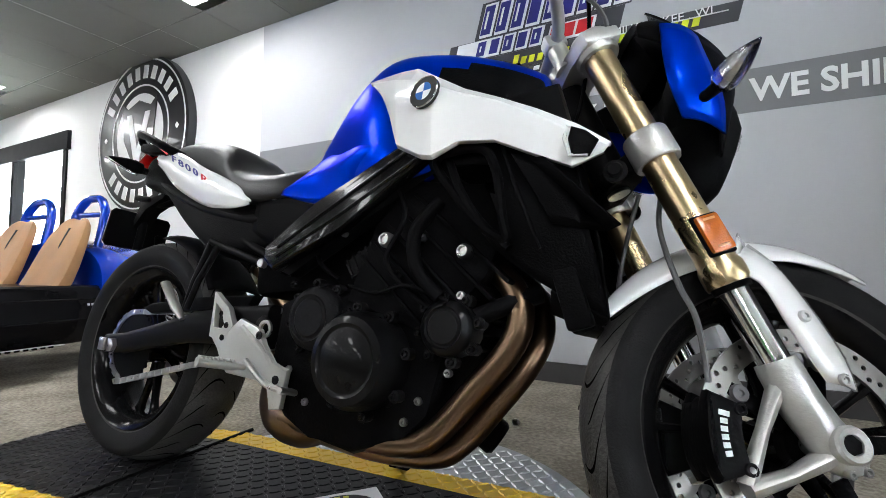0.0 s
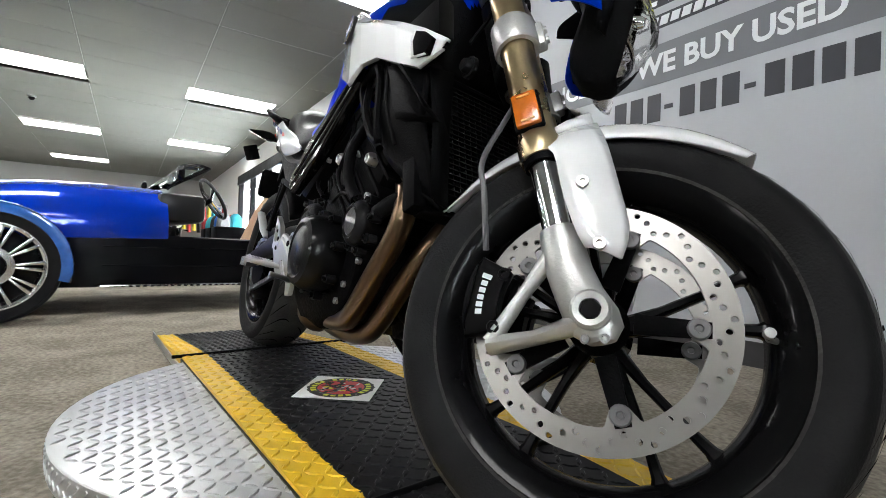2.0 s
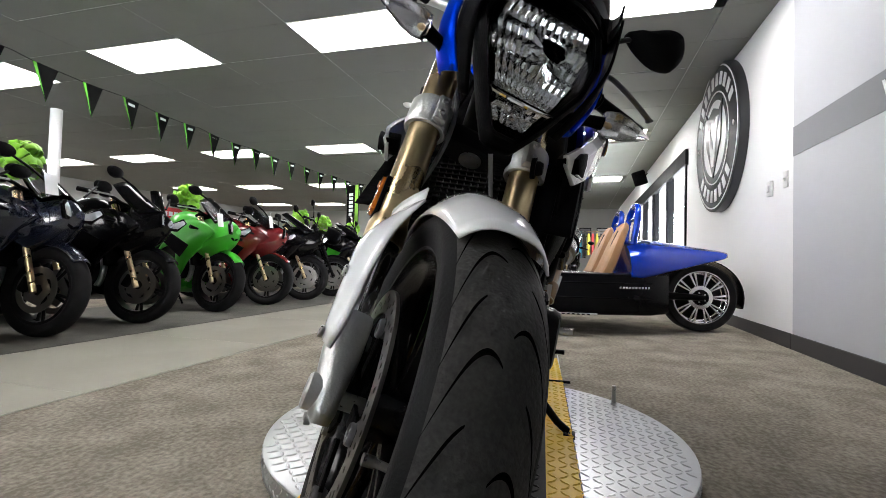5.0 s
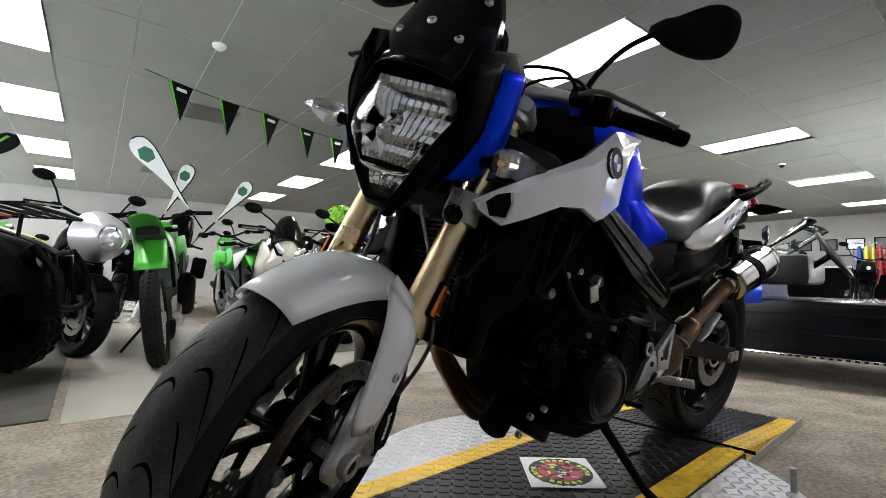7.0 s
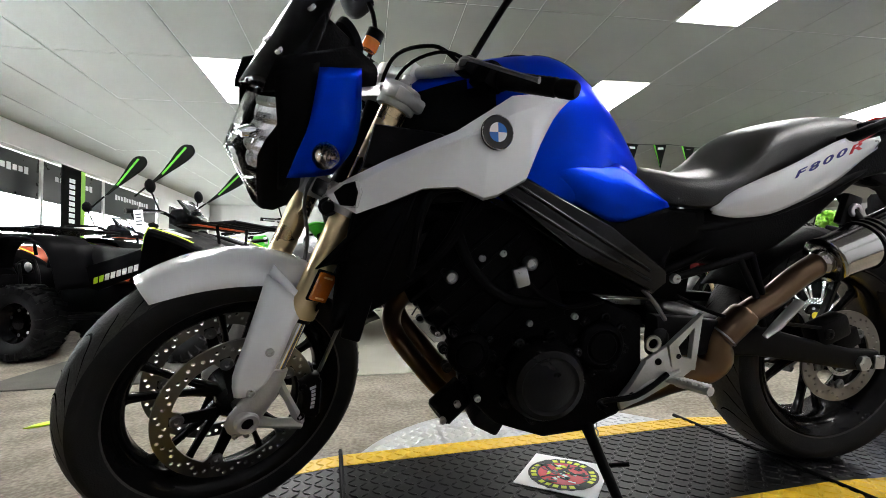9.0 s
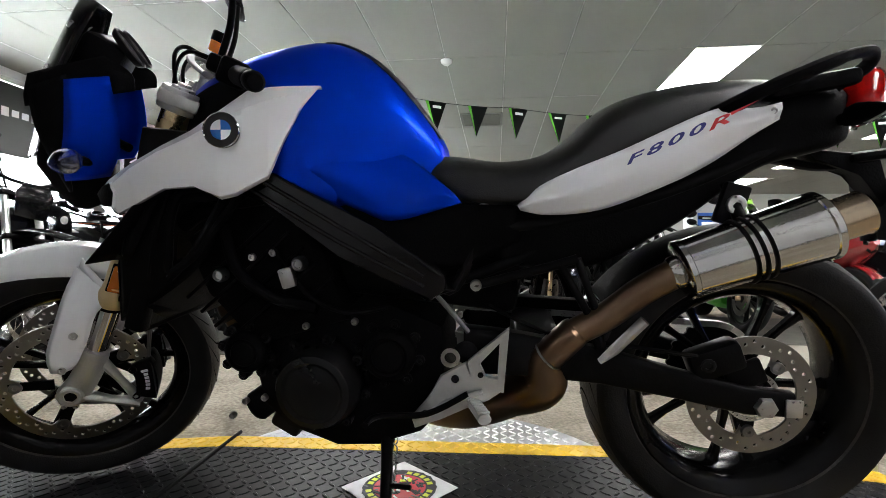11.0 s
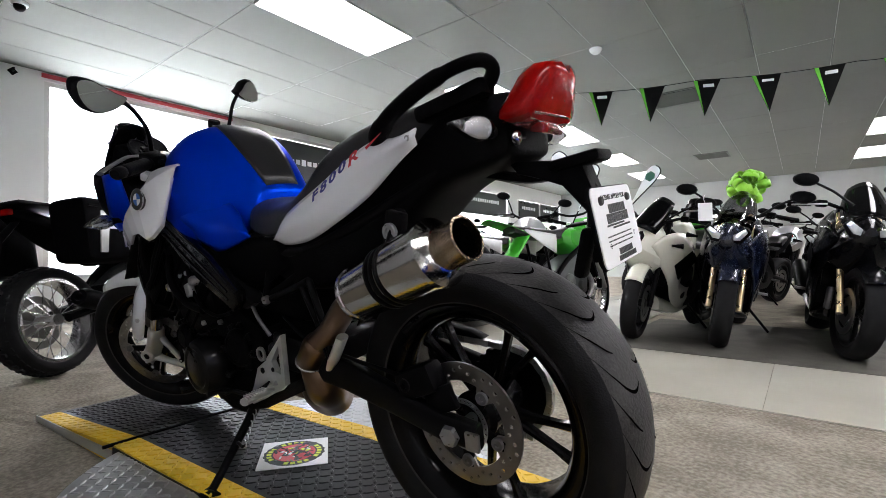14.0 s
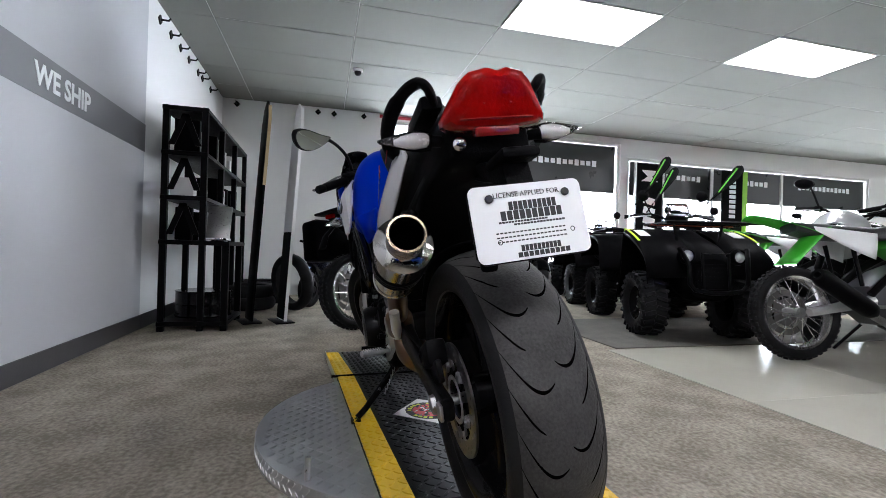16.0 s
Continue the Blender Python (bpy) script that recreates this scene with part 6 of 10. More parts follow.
for s in (1, -1):
    top = [(0.985, 0.165, 0.742), (1.09, 0.178, 0.748), (1.17, 0.178, 0.73), (1.245, 0.165, 0.70)]
    low = [(1.085, 0.16, 0.60), (1.13, 0.165, 0.555), (1.215, 0.162, 0.50), (1.30, 0.15, 0.462)]
    sh = bpart("radiator_duct", side_panel(top, low, s, 20, 12, 0.016, 0.012, skip=lambda v, c: 0.12 < v < 0.78 and 0.1 < c < 0.4 - 0.22 * max(0.0, v - 0.3)), DUCT_BLACK, label="matt black radiator side duct", thick=0.004)
    b = bmesh.new()
    sheet(b, [[(1.245, 0.165 * s, 0.70), (1.255, 0.12 * s, 0.705)], [(1.285, 0.16 * s, 0.58), (1.275, 0.12 * s, 0.58)], [(1.30, 0.15 * s, 0.462), (1.29, 0.11 * s, 0.455)]])
    bpart("duct_lip", b, BLACK_PLASTIC, sh, thick=0.004)
    b = bmesh.new()
    sheet(b, [[(1.215, 0.162 * s, 0.5), (1.2, 0.1 * s, 0.47)], [(1.30, 0.15 * s, 0.462), (1.27, 0.09 * s, 0.445)]])
    bpart("duct_floor", b, BLACK_PLASTIC, sh, thick=0.004)
    b = bmesh.new()
    tube(b, cr([(1.02, 0.175 * s, 0.735), (1.06, 0.192 * s, 0.66), (1.1, 0.19 * s, 0.605), (1.15, 0.188 * s, 0.56)], 5), 0.008, 8)
    bpart("duct_rib", b, BLACK_PLASTIC, sh)
    b = bmesh.new()
    tube(b, cr([(1.0, 0.182 * s, 0.728), (1.09, 0.196 * s, 0.735), (1.125, 0.2 * s, 0.69), (1.14, 0.198 * s, 0.61), (1.145, 0.192 * s, 0.575), (1.1, 0.19 * s, 0.6), (1.05, 0.188 * s, 0.655)], 5, True), 0.0085, 8, closed=True)
    bpart("duct_frame", b, DUCT_BLACK, sh)
    b = bmesh.new()
    sheet(b, [[(1.15 + 0.012 * u, 0.2 * s, 0.715 - 0.02 * u), (1.175 + 0.02 * u, (0.19 - 0.006 * u) * s, 0.712 - 0.02 * u), (1.2 + 0.02 * u, 0.2 * s, 0.71 - 0.02 * u)] for u in np.linspace(0, 6, 8)])
    bpart("duct_scoop", b, DUCT_BLACK, sh, thick=0.003)
    for x0, x1, z1 in ((1.13, 1.2, 0.56),):
        b = bmesh.new()
        tube(b, [(x0, 0.192 * s, 0.735), ((x0 + x1) / 2, 0.2 * s, (0.735 + z1) / 2), (x1, 0.184 * s, z1)], [0.003, 0.005, 0.003], 8)
        bpart("duct_rib", b, BLACK_PLASTIC, sh)
    b = bmesh.new()
    lathe(b, [(0, 0.02), (0.01, 0.02), (0.013, 0.014), (0.013, 0.008), (0.019, 0.008), (0.019, 0)], aim((1.3, 0.115 * s, 0.70), (0, s, 0)), 14)
    bpart("cap_nut", b, ENGINE_GREY, rad)

# exhaust
b = bmesh.new()
tube(b, cr([(1.05, -0.085, 0.545), (1.11, -0.1, 0.53), (1.15, -0.112, 0.475), (1.14, -0.116, 0.41), (1.075, -0.116, 0.325), (1.01, -0.114, 0.25), (0.96, -0.11, 0.222), (0.86, -0.105, 0.214), (0.74, -0.095, 0.214), (0.62, -0.08, 0.216)], 8), 0.0235, 16)
exhaust = bpart("exhaust", b, BRONZE_PIPE, label="heat-browned header pipe")
b = bmesh.new()
tube(b, cr([(1.07, 0.04, 0.545), (1.13, 0.02, 0.515), (1.165, -0.02, 0.45), (1.155, -0.055, 0.385), (1.1, -0.066, 0.305), (1.04, -0.068, 0.232), (0.98, -0.066, 0.198), (0.84, -0.06, 0.186), (0.68, -0.05, 0.192)], 8), 0.0225, 16)
bpart("header_pipe", b, BRONZE_PIPE, exhaust)
b = bmesh.new()
rings = []
for x, y, z, r in ((0.72, -0.06, 0.205, 0.03), (0.66, -0.055, 0.205, 0.052), (0.58, -0.035, 0.212, 0.056), (0.52, -0.005, 0.235, 0.05), (0.47, 0.04, 0.275, 0.046), (0.425, 0.085, 0.315, 0.05), (0.405, 0.11, 0.345, 0.046), (0.41, 0.125, 0.385, 0.034), (0.4, 0.135, 0.42, 0.028)):
    rings.append((x, y, z, r))
q = cr([Vector(r) for r in rings], 5)
tube(b, [(v[0], v[1], v[2]) for v in q], [v[3] for v in q], 18)
bpart("catalyst", b, BRONZE_PIPE, exhaust, "brown-stained catalyst under the engine")
b = bmesh.new()
tube(b, cr([(0.41, 0.128, 0.40), (0.37, 0.14, 0.445), (0.30, 0.148, 0.49), (0.235, 0.156, 0.545), (0.175, 0.162, 0.582)], 7), 0.027, 16)
bpart("link_pipe", b, BRONZE_PIPE, exhaust)
b = bmesh.new()
lathe(b, [(0.026, 0), (0.034, 0.003), (0.037, 0.01), (0.036, 0.075), (0.033, 0.085), (0.026, 0.09)], aim((0.408, 0.13, 0.398), (-0.09, 0.02, 0.1)) @ Matrix.Diagonal((1.1, 0.85, 1, 1)), 24)
bpart("heat_shield", b, BRONZE_PIPE, exhaust, "brown sleeve round the pipe")
b = bmesh.new()
lathe(b, [(0.037, 0), (0.0395, 0.001), (0.0395, 0.004), (0.037, 0.005)], aim((0.404, 0.1305, 0.403), (-0.09, 0.02, 0.1)) @ Matrix.Diagonal((1.1, 0.85, 1, 1)), 24)
bpart("weld_ring", b, STEEL, exhaust)
MUF_A, MUF_B = Vector((0.178, 0.165, 0.582)), Vector((-0.045, 0.172, 0.665))
md = MUF_B - MUF_A
ML = md.length
b = bmesh.new()
lathe(b, [(0.026, -0.018), (0.03, -0.012), (0.03, -0.002), (0.05, 0.0), (0.0545, 0.004), (0.0545, 0.012), (0.052, 0.014), (0.056, ML * 0.5), (0.0585, ML - 0.012), (0.061, ML - 0.01), (0.061, ML), (0.055, ML + 0.004), (0.042, ML + 0.012), (0.036, ML + 0.014)], aim(MUF_A, md), 40)
muffler = bpart("muffler", b, STAINLESS, label="short polished stainless muffler")
for f in (0.44, 0.5, 0.56):
    b = bmesh.new()
    r = 0.0565 + 0.002 * f
    lathe(b, [(r - 0.003, f * ML - 0.003), (r + 0.002, f * ML - 0.0024), (r + 0.002, f * ML + 0.0024), (r - 0.003, f * ML + 0.003)], aim(MUF_A, md), 40)
    bpart("clamp_band", b, BLACK_STEEL, muffler)
b = bmesh.new()
lathe(b, [(0.036, ML + 0.006), (0.037, ML + 0.012), (0.037, ML + 0.06), (0.0385, ML + 0.063), (0.034, ML + 0.063), (0.033, ML + 0.056), (0.033, ML - 0.03), (0, ML - 0.03)], aim(MUF_A, md), 32)
bpart("tail_pipe", b, TIP_BRONZE, muffler, "brown-tinted tail pipe")
# near-black liner just inside the tail pipe wall
b = bmesh.new()
lathe(b, [(0.0325, ML + 0.05), (0.0322, ML - 0.025), (0, ML - 0.025)], aim(MUF_A, md), 28)
bpart("pipe_bore", b, RECESS_BLACK, muffler, "black liner inside the pipe bore")
b = bmesh.new()
rod(b, (0.085, 0.115, 0.735), (0.078, 0.165, 0.665), 0.012, 10)
box(b, (0.085, 0.135, 0.70), (0.045, 0.02, 0.075), (0, -15, 0), 0.005)
bpart("muffler_hanger", b, FRAME_BLACK, muffler)
b = bmesh.new()
bolt(b, (0.084, 0.148, 0.70), (0, 1, 0), 0.017, 0.008)
bpart("bolt", b, STEEL, muffler)

# foot rests
for s in (1, -1):
    b = bmesh.new()
    if s < 0:
        # tall heel guard with a small opening, waist, lower lug
        outer, inner = [(0.42, 0.475), (0.475, 0.44), (0.50, 0.40), (0.47, 0.365), (0.425, 0.372)], [(0.428, 0.45), (0.452, 0.434), (0.47, 0.402), (0.46, 0.39), (0.434, 0.393)]
        prism(b, [(0.425, 0.374), (0.47, 0.366), (0.5, 0.40), (0.52, 0.418), (0.585, 0.398), (0.60, 0.365), (0.635, 0.33), (0.682, 0.322), (0.675, 0.245), (0.645, 0.24), (0.635, 0.285), (0.60, 0.296), (0.50, 0.297), (0.475, 0.32), (0.46, 0.35)], 0.014, side_plane(-0.152), 0.003)
        tube(b, [(0.645, -0.15, 0.31), (0.6, -0.158, 0.36), (0.53, -0.16, 0.40)], [0.008, 0.007, 0.006], 8)
    else:
        outer, inner = [(0.48, 0.465), (0.56, 0.395), (0.55, 0.345), (0.49, 0.335)], [(0.498, 0.436), (0.537, 0.392), (0.525, 0.366), (0.502, 0.362)]
        prism(b, [(0.49, 0.338), (0.552, 0.347), (0.562, 0.393), (0.615, 0.362), (0.64, 0.31), (0.675, 0.274), (0.668, 0.25), (0.616, 0.272), (0.56, 0.3), (0.52, 0.315)], 0.014, side_plane(0.15), 0.003)
        tube(b, [(0.66, 0.15, 0.27), (0.6, 0.158, 0.31), (0.53, 0.16, 0.335)], [0.008, 0.007, 0.006], 8)
    n = len(outer)
    y0, y1 = 0.146 * s, 0.16 * s
    vo, vi, wo, wi = ([b.verts.new((x, y, z)) for x, z in loop] for loop, y in ((outer, y0), (inner, y0), (outer, y1), (inner, y1)))
    for i in range(n):
        j = (i + 1) % n
        for quad_verts in ((vo[i], vo[j], vi[j], vi[i]), (wo[i], wi[i], wi[j], wo[j]), (vo[i], wo[i], wo[j], vo[j]), (vi[i], vi[j], wi[j], wi[i])):
            b.faces.new(quad_verts)
    bmesh.ops.recalc_face_normals(b, faces=b.faces)
    br = bpart("footrest_bracket", b, CAST_SILVER, label="cast silver footrest bracket")
    for x, z, r in ((0.455, 0.425, 0.006), (0.478, 0.4, 0.007), (0.47, 0.372, 0.007), (0.588, 0.385, 0.009), (0.655, 0.3, 0.009)) if s < 0 else ((0.535, 0.37, 0.006), (0.585, 0.36, 0.008), (0.645, 0.285, 0.008)):
        b = bmesh.new()
        bolt(b, (x, 0.159 * s, z), (0, s, 0), r, 0.003)
        bpart("bracket_bolt", b, ENGINE_GREY, br)
    b = bmesh.new()
    p0, p1 = Vector((0.555, 0.155 * s, 0.315)), Vector((0.525, 0.25 * s, 0.325))
    tube(b, [p0, p0.lerp(p1, 0.2), p0.lerp(p1, 0.25), p1], [0.009, 0.009, 0.0125, 0.0125], 10, flat=0.8)
    peg = bpart("footrest", b, CAST_SILVER, br, "ribbed footrest")
    for k in range(8):
        b = bmesh.new()
        c = p0.lerp(p1, 0.32 + 0.085 * k)
        box(b, c + Vector((0, 0, 0.01)), (0.022, 0.004, 0.006), bev=0.001, seg=1)
        bpart("footrest_rib", b, CAST_SILVER, br)
    b = bmesh.new()
    tube(b, cr([(0.56, 0.16 * s, 0.33), (0.64, 0.17 * s, 0.29), (0.72, 0.175 * s, 0.285), (0.745, 0.2 * s, 0.29), (0.748, 0.235 * s, 0.295)], 5), 0.0065, 8)
    bpart("pedal", b, STEEL if s < 0 else BLACK_STEEL, br)
    b = bmesh.new()
    lathe(b, [(0.012, -0.003), (0.019, -0.003), (0.019, 0.003), (0.012, 0.003)], aim((0.595, 0.152 * s, 0.4), (0, 1, 0)), 20, closed_prof=True)
    bpart("spring_ring", b, STEEL, br)
    # passenger hanger and folded peg
    b = bmesh.new()
    tube(b, [(0.54, 0.135 * s, 0.545), (0.40, 0.145 * s, 0.585), (0.355, 0.148 * s, 0.60)], 0.009, 10)
    tube(b, [(0.385, 0.147 * s, 0.588), (0.335, 0.15 * s, 0.5), (0.312, 0.152 * s, 0.43)], 0.008, 10)
    tube(b, [(0.355, 0.147 * s, 0.6), (0.318, 0.15 * s, 0.5), (0.305, 0.152 * s, 0.43)], 0.008, 10)
    hang = bpart("passenger_hanger", b, FRAME_BLACK, label="black passenger footrest hanger")
    b = bmesh.new()
    lathe(b, [(0, 0.012), (0.01, 0.012), (0.012, 0)], aim((0.545, 0.14 * s, 0.545), (0, s, 0)), 12)
    bpart("bolt", b, STEEL, hang)
    b = bmesh.new()
    tube(b, [(0.31, 0.158 * s, 0.405), (0.285, 0.162 * s, 0.43), (0.235, 0.17 * s, 0.49)], [0.008, 0.014, 0.0135], 12, flat=0.7)
    bpart("passenger_footrest", b, CAST_SILVER, hang, "silver folded passenger footrest")

# side stand
b = bmesh.new()
tube(b, [(0.735, 0.10, 0.235), (0.73, 0.14, 0.19), (0.712, 0.25, 0.085), (0.70, 0.283, 0.063)], [0.02, 0.013, 0.011, 0.011], 10)
box(b, (0.7, 0.29, 0.056), (0.06, 0.035, 0.008), (-9, 0, 0), 0.003)
stand = bpart("side_stand", b, BLACK_STEEL, label="black side stand folded out")
b = bmesh.new()
tube(b, [(0.72, 0.19, 0.145), (0.67, 0.2, 0.15)], 0.005, 8)
bpart("stand_tang", b, BLACK_STEEL, stand)
b = bmesh.new()
spiral = [(0.715 + 0.006 * math.cos(k * 0.9), 0.125 + 0.0022 * k * 0.55, 0.215 - 0.0022 * k + 0.006 * math.sin(k * 0.9)) for k in range(44)]
tube(b, spiral, 0.0016, 5)
bpart("spring", b, STEEL, stand)

# tank, pad, cap
TANK = [(1.165, 0.085, 0.95, 0.80), (1.10, 0.125, 0.982, 0.78), (1.0, 0.165, 1.014, 0.765), (0.9, 0.188, 1.03, 0.755), (0.83, 0.184, 1.03, 0.748), (0.76, 0.158, 1.0, 0.745), (0.70, 0.132, 0.945, 0.745), (0.65, 0.108, 0.88, 0.755), (0.612, 0.09, 0.818, 0.765)]
b = bmesh.new()
body_loft(b, TANK, 3.0, 40)
for f in b.faces:
    c = f.calc_center_median()
    if c.x > 0.985 and c.z < 0.948 - 0.3 * max(0.0, c.x - 1.08):
        f.material_index = 1
tank = bpart("fuel_tank", b, [BLUE_PAINT, BLACK_PLASTIC], label="deep metallic blue fuel tank", sub=1)
smooth_secs = cr([Vector(s) for s in TANK], 4)


def tank_z(x, y):
    xs = [s[0] for s in smooth_secs][::-1]
    w, zt, zb = (float(np.interp(x, xs, [s[i] for s in smooth_secs][::-1])) for i in (1, 2, 3))
    return zb + (zt - zb) * max(0.0, 1 - (abs(y) / w) ** 3.0) ** (1 / 3.0)


b = bmesh.new()
sheet(b, [[(x, v * (0.05 + 0.022 * math.sin(math.pi * k / 13)), tank_z(x, v * (0.05 + 0.022 * math.sin(math.pi * k / 13))) + 0.004) for v in np.linspace(-1, 1, 11)] for k, x in enumerate(np.linspace(0.86, 0.622, 14))])
bpart("tank_pad", b, SEAT_VINYL, tank, "black rubber tank pad", thick=0.004)
b = bmesh.new()
lathe(b, [(0, 0.012), (0.022, 0.012), (0.026, 0.008), (0.036, 0.008), (0.04, 0.004), (0.041, -0.004)], Matrix.Translation((0.885, 0, 1.03)), 24)
bpart("filler_cap", b, BLACK_STEEL, tank)
def faceted_panel(s):
    """Angular panel: upper slope, sharp crease, lower face with a spike, pointed rear tip."""
    #        top edge               crease                 lower edge
    secs = [((1.30, 0.172, 0.73), (1.298, 0.176, 0.722), (1.29, 0.174, 0.712)),
            ((1.255, 0.192, 0.757), (1.25, 0.203, 0.738), (1.245, 0.19, 0.686)),
            ((1.192, 0.205, 0.787), (1.19, 0.22, 0.772), (1.19, 0.205, 0.706)),
            ((1.127, 0.213, 0.815), (1.127, 0.23, 0.80), (1.125, 0.217, 0.733)),
            ((1.065, 0.213, 0.842), (1.058, 0.236, 0.824), (1.062, 0.222, 0.736)),
            ((1.01, 0.207, 0.878), (1.005, 0.234, 0.85), (1.012, 0.222, 0.714)),
            ((0.955, 0.2, 0.915), (0.955, 0.226, 0.872), (0.985, 0.216, 0.72)),
            ((0.915, 0.194, 0.92), (0.91, 0.212, 0.89), (0.925, 0.208, 0.752)),
            ((0.875, 0.188, 0.921), (0.87, 0.199, 0.902), (0.896, 0.197, 0.82)),
            ((0.826, 0.182, 0.92), (0.828, 0.185, 0.915), (0.862, 0.184, 0.882))]
    b = bmesh.new()
    grid = []
    for k in range(len(secs) - 1):
        for f in (0.0, 0.06, 0.5, 0.94) if k < len(secs) - 2 else (0.0, 0.06, 0.5, 0.94, 1.0):
            t, c, l = (Vector(p).lerp(Vector(q), f) for p, q in zip(secs[k], secs[k + 1]))
            col = [t + Vector((0, -0.007, -0.002))]
            col += [t.lerp(c, v) for v in (0.1, 0.5, 0.92)] + [c.lerp(l, v) for v in (0.04, 0.3, 0.6, 0.95)]
            col.append(l + Vector((0, -0.007, 0.001)))
            grid.append([b.verts.new((p.x, p.y * s, p.z)) for p in col])
    for p, q in zip(grid, grid[1:]):
        for j in range(len(p) - 1):
            b.faces.new((p[j], q[j], q[j + 1], p[j + 1]))
    return b


for s in (1, -1):
    top = [(0.93, 0.175, 0.80), (0.83, 0.172, 0.802), (0.74, 0.14, 0.798), (0.68, 0.125, 0.795), (0.585, 0.142, 0.722)]
    low = [(0.915, 0.168, 0.752), (0.85, 0.168, 0.728), (0.76, 0.168, 0.69), (0.70, 0.162, 0.672), (0.572, 0.148, 0.705)]
    bpart("tank_wing", side_panel(top, low, s, 22, 10, 0.012, 0.006), BLUE_PAINT, tank, "blue lower tank wing", thick=0.004)
    pan = bpart("side_panel", faceted_panel(s), WHITE_PAINT, tank, "white tank side panel with a small duct", thick=0.005, smooth=16)
    b = bmesh.new()
    hole = [(1.282, 0.727), (1.262, 0.742), (1.24, 0.748), (1.236, 0.728), (1.244, 0.702), (1.27, 0.704)]
    prism(b, hole, 0.042, Matrix.Translation((1.238, 0.187 * s, 0)) @ Matrix.Rotation(radians(-20 * s), 4, "Z") @ Matrix.Translation((-1.238, 0, 0)) @ side_plane(), 0.003)
    bpart("duct_inside", b, BLACK_PLASTIC, pan, "black duct opening")
    b = bmesh.new()
    ring = [Matrix.Translation((1.238, 0.2035 * s, 0)) @ Matrix.Rotation(radians(-20 * s), 4, "Z") @ Vector((x - 1.238, 0, z)) for x, z in hole]
    tube(b, ring, 0.003, 8, closed=True)
    bpart("duct_rim", b, WHITE_PAINT, pan)
    b = bmesh.new()
    RD = aim((0.992, 0.2335 * s, 0.838), (-0.17, s, 0.1)) @ Matrix.Diagonal((0.86, 0.86, 0.7, 1))
    lathe(b, [(0, 0.003), (0.028, 0.003), (0.034, 0.004), (0.036, 0.002), (0.036, -0.008)], RD, 32)
    rd = bpart("roundel", b, INK, pan, "round two-colour badge in a dark ring")
    b = bmesh.new()
    lathe(b, [(0.0345, 0.0035), (0.0355, 0.0052), (0.0368, 0.0035), (0.0365, 0.001)], RD, 32)
    bpart("badge_rim", b, CHROME, rd)
    for k in range(4):
        b = bmesh.new()
        lathe(b, [(0.0005, 0.0045), (0.0205, 0.0045)], RD @ Matrix.Rotation(math.pi / 2 * k, 4, "Z"), 8, 90)
        bpart("quarter", b, LETTER_WHITE if k % 2 else BADGE_BLUE, rd)
b = bmesh.new()
box(b, (1.07, 0, 0.99), (0.05, 0.05, 0.02), (0, -20, 0), 0.006)
bpart("ignition_lock", b, BLACK_STEEL, tank)

# seat and tail
SEAT = [(0.735, 0.05, 0.803, 0.765), (0.67, 0.09, 0.803, 0.737), (0.58, 0.126, 0.798, 0.722), (0.5, 0.146, 0.787, 0.715), (0.42, 0.149, 0.797, 0.722), (0.36, 0.143, 0.833, 0.745), (0.31, 0.134, 0.88, 0.785), (0.25, 0.124, 0.909, 0.815), (0.15, 0.114, 0.93, 0.845), (0.05, 0.1, 0.938, 0.862), (-0.03, 0.075, 0.936, 0.872), (-0.065, 0.045, 0.924, 0.88)]
b = bmesh.new()
body_loft(b, SEAT, 3.0, 36, under=0.3)
seat = bpart("seat", b, SEAT_VINYL, label="black stepped vinyl seat", sub=1)
b = bmesh.new()
TAIL = [(0.56, 0.1, 0.74, 0.62), (0.42, 0.128, 0.74, 0.60), (0.3, 0.125, 0.79, 0.62), (0.15, 0.11, 0.86, 0.70), (0.02, 0.104, 0.91, 0.79), (-0.1, 0.094, 0.925, 0.82), (-0.14, 0.078, 0.916, 0.832)]
body_loft(b, TAIL, 3.4, 28, under=0.25)
tail = bpart("tail_unit", b, BLACK_PLASTIC, label="black plastic tail unit", sub=1)
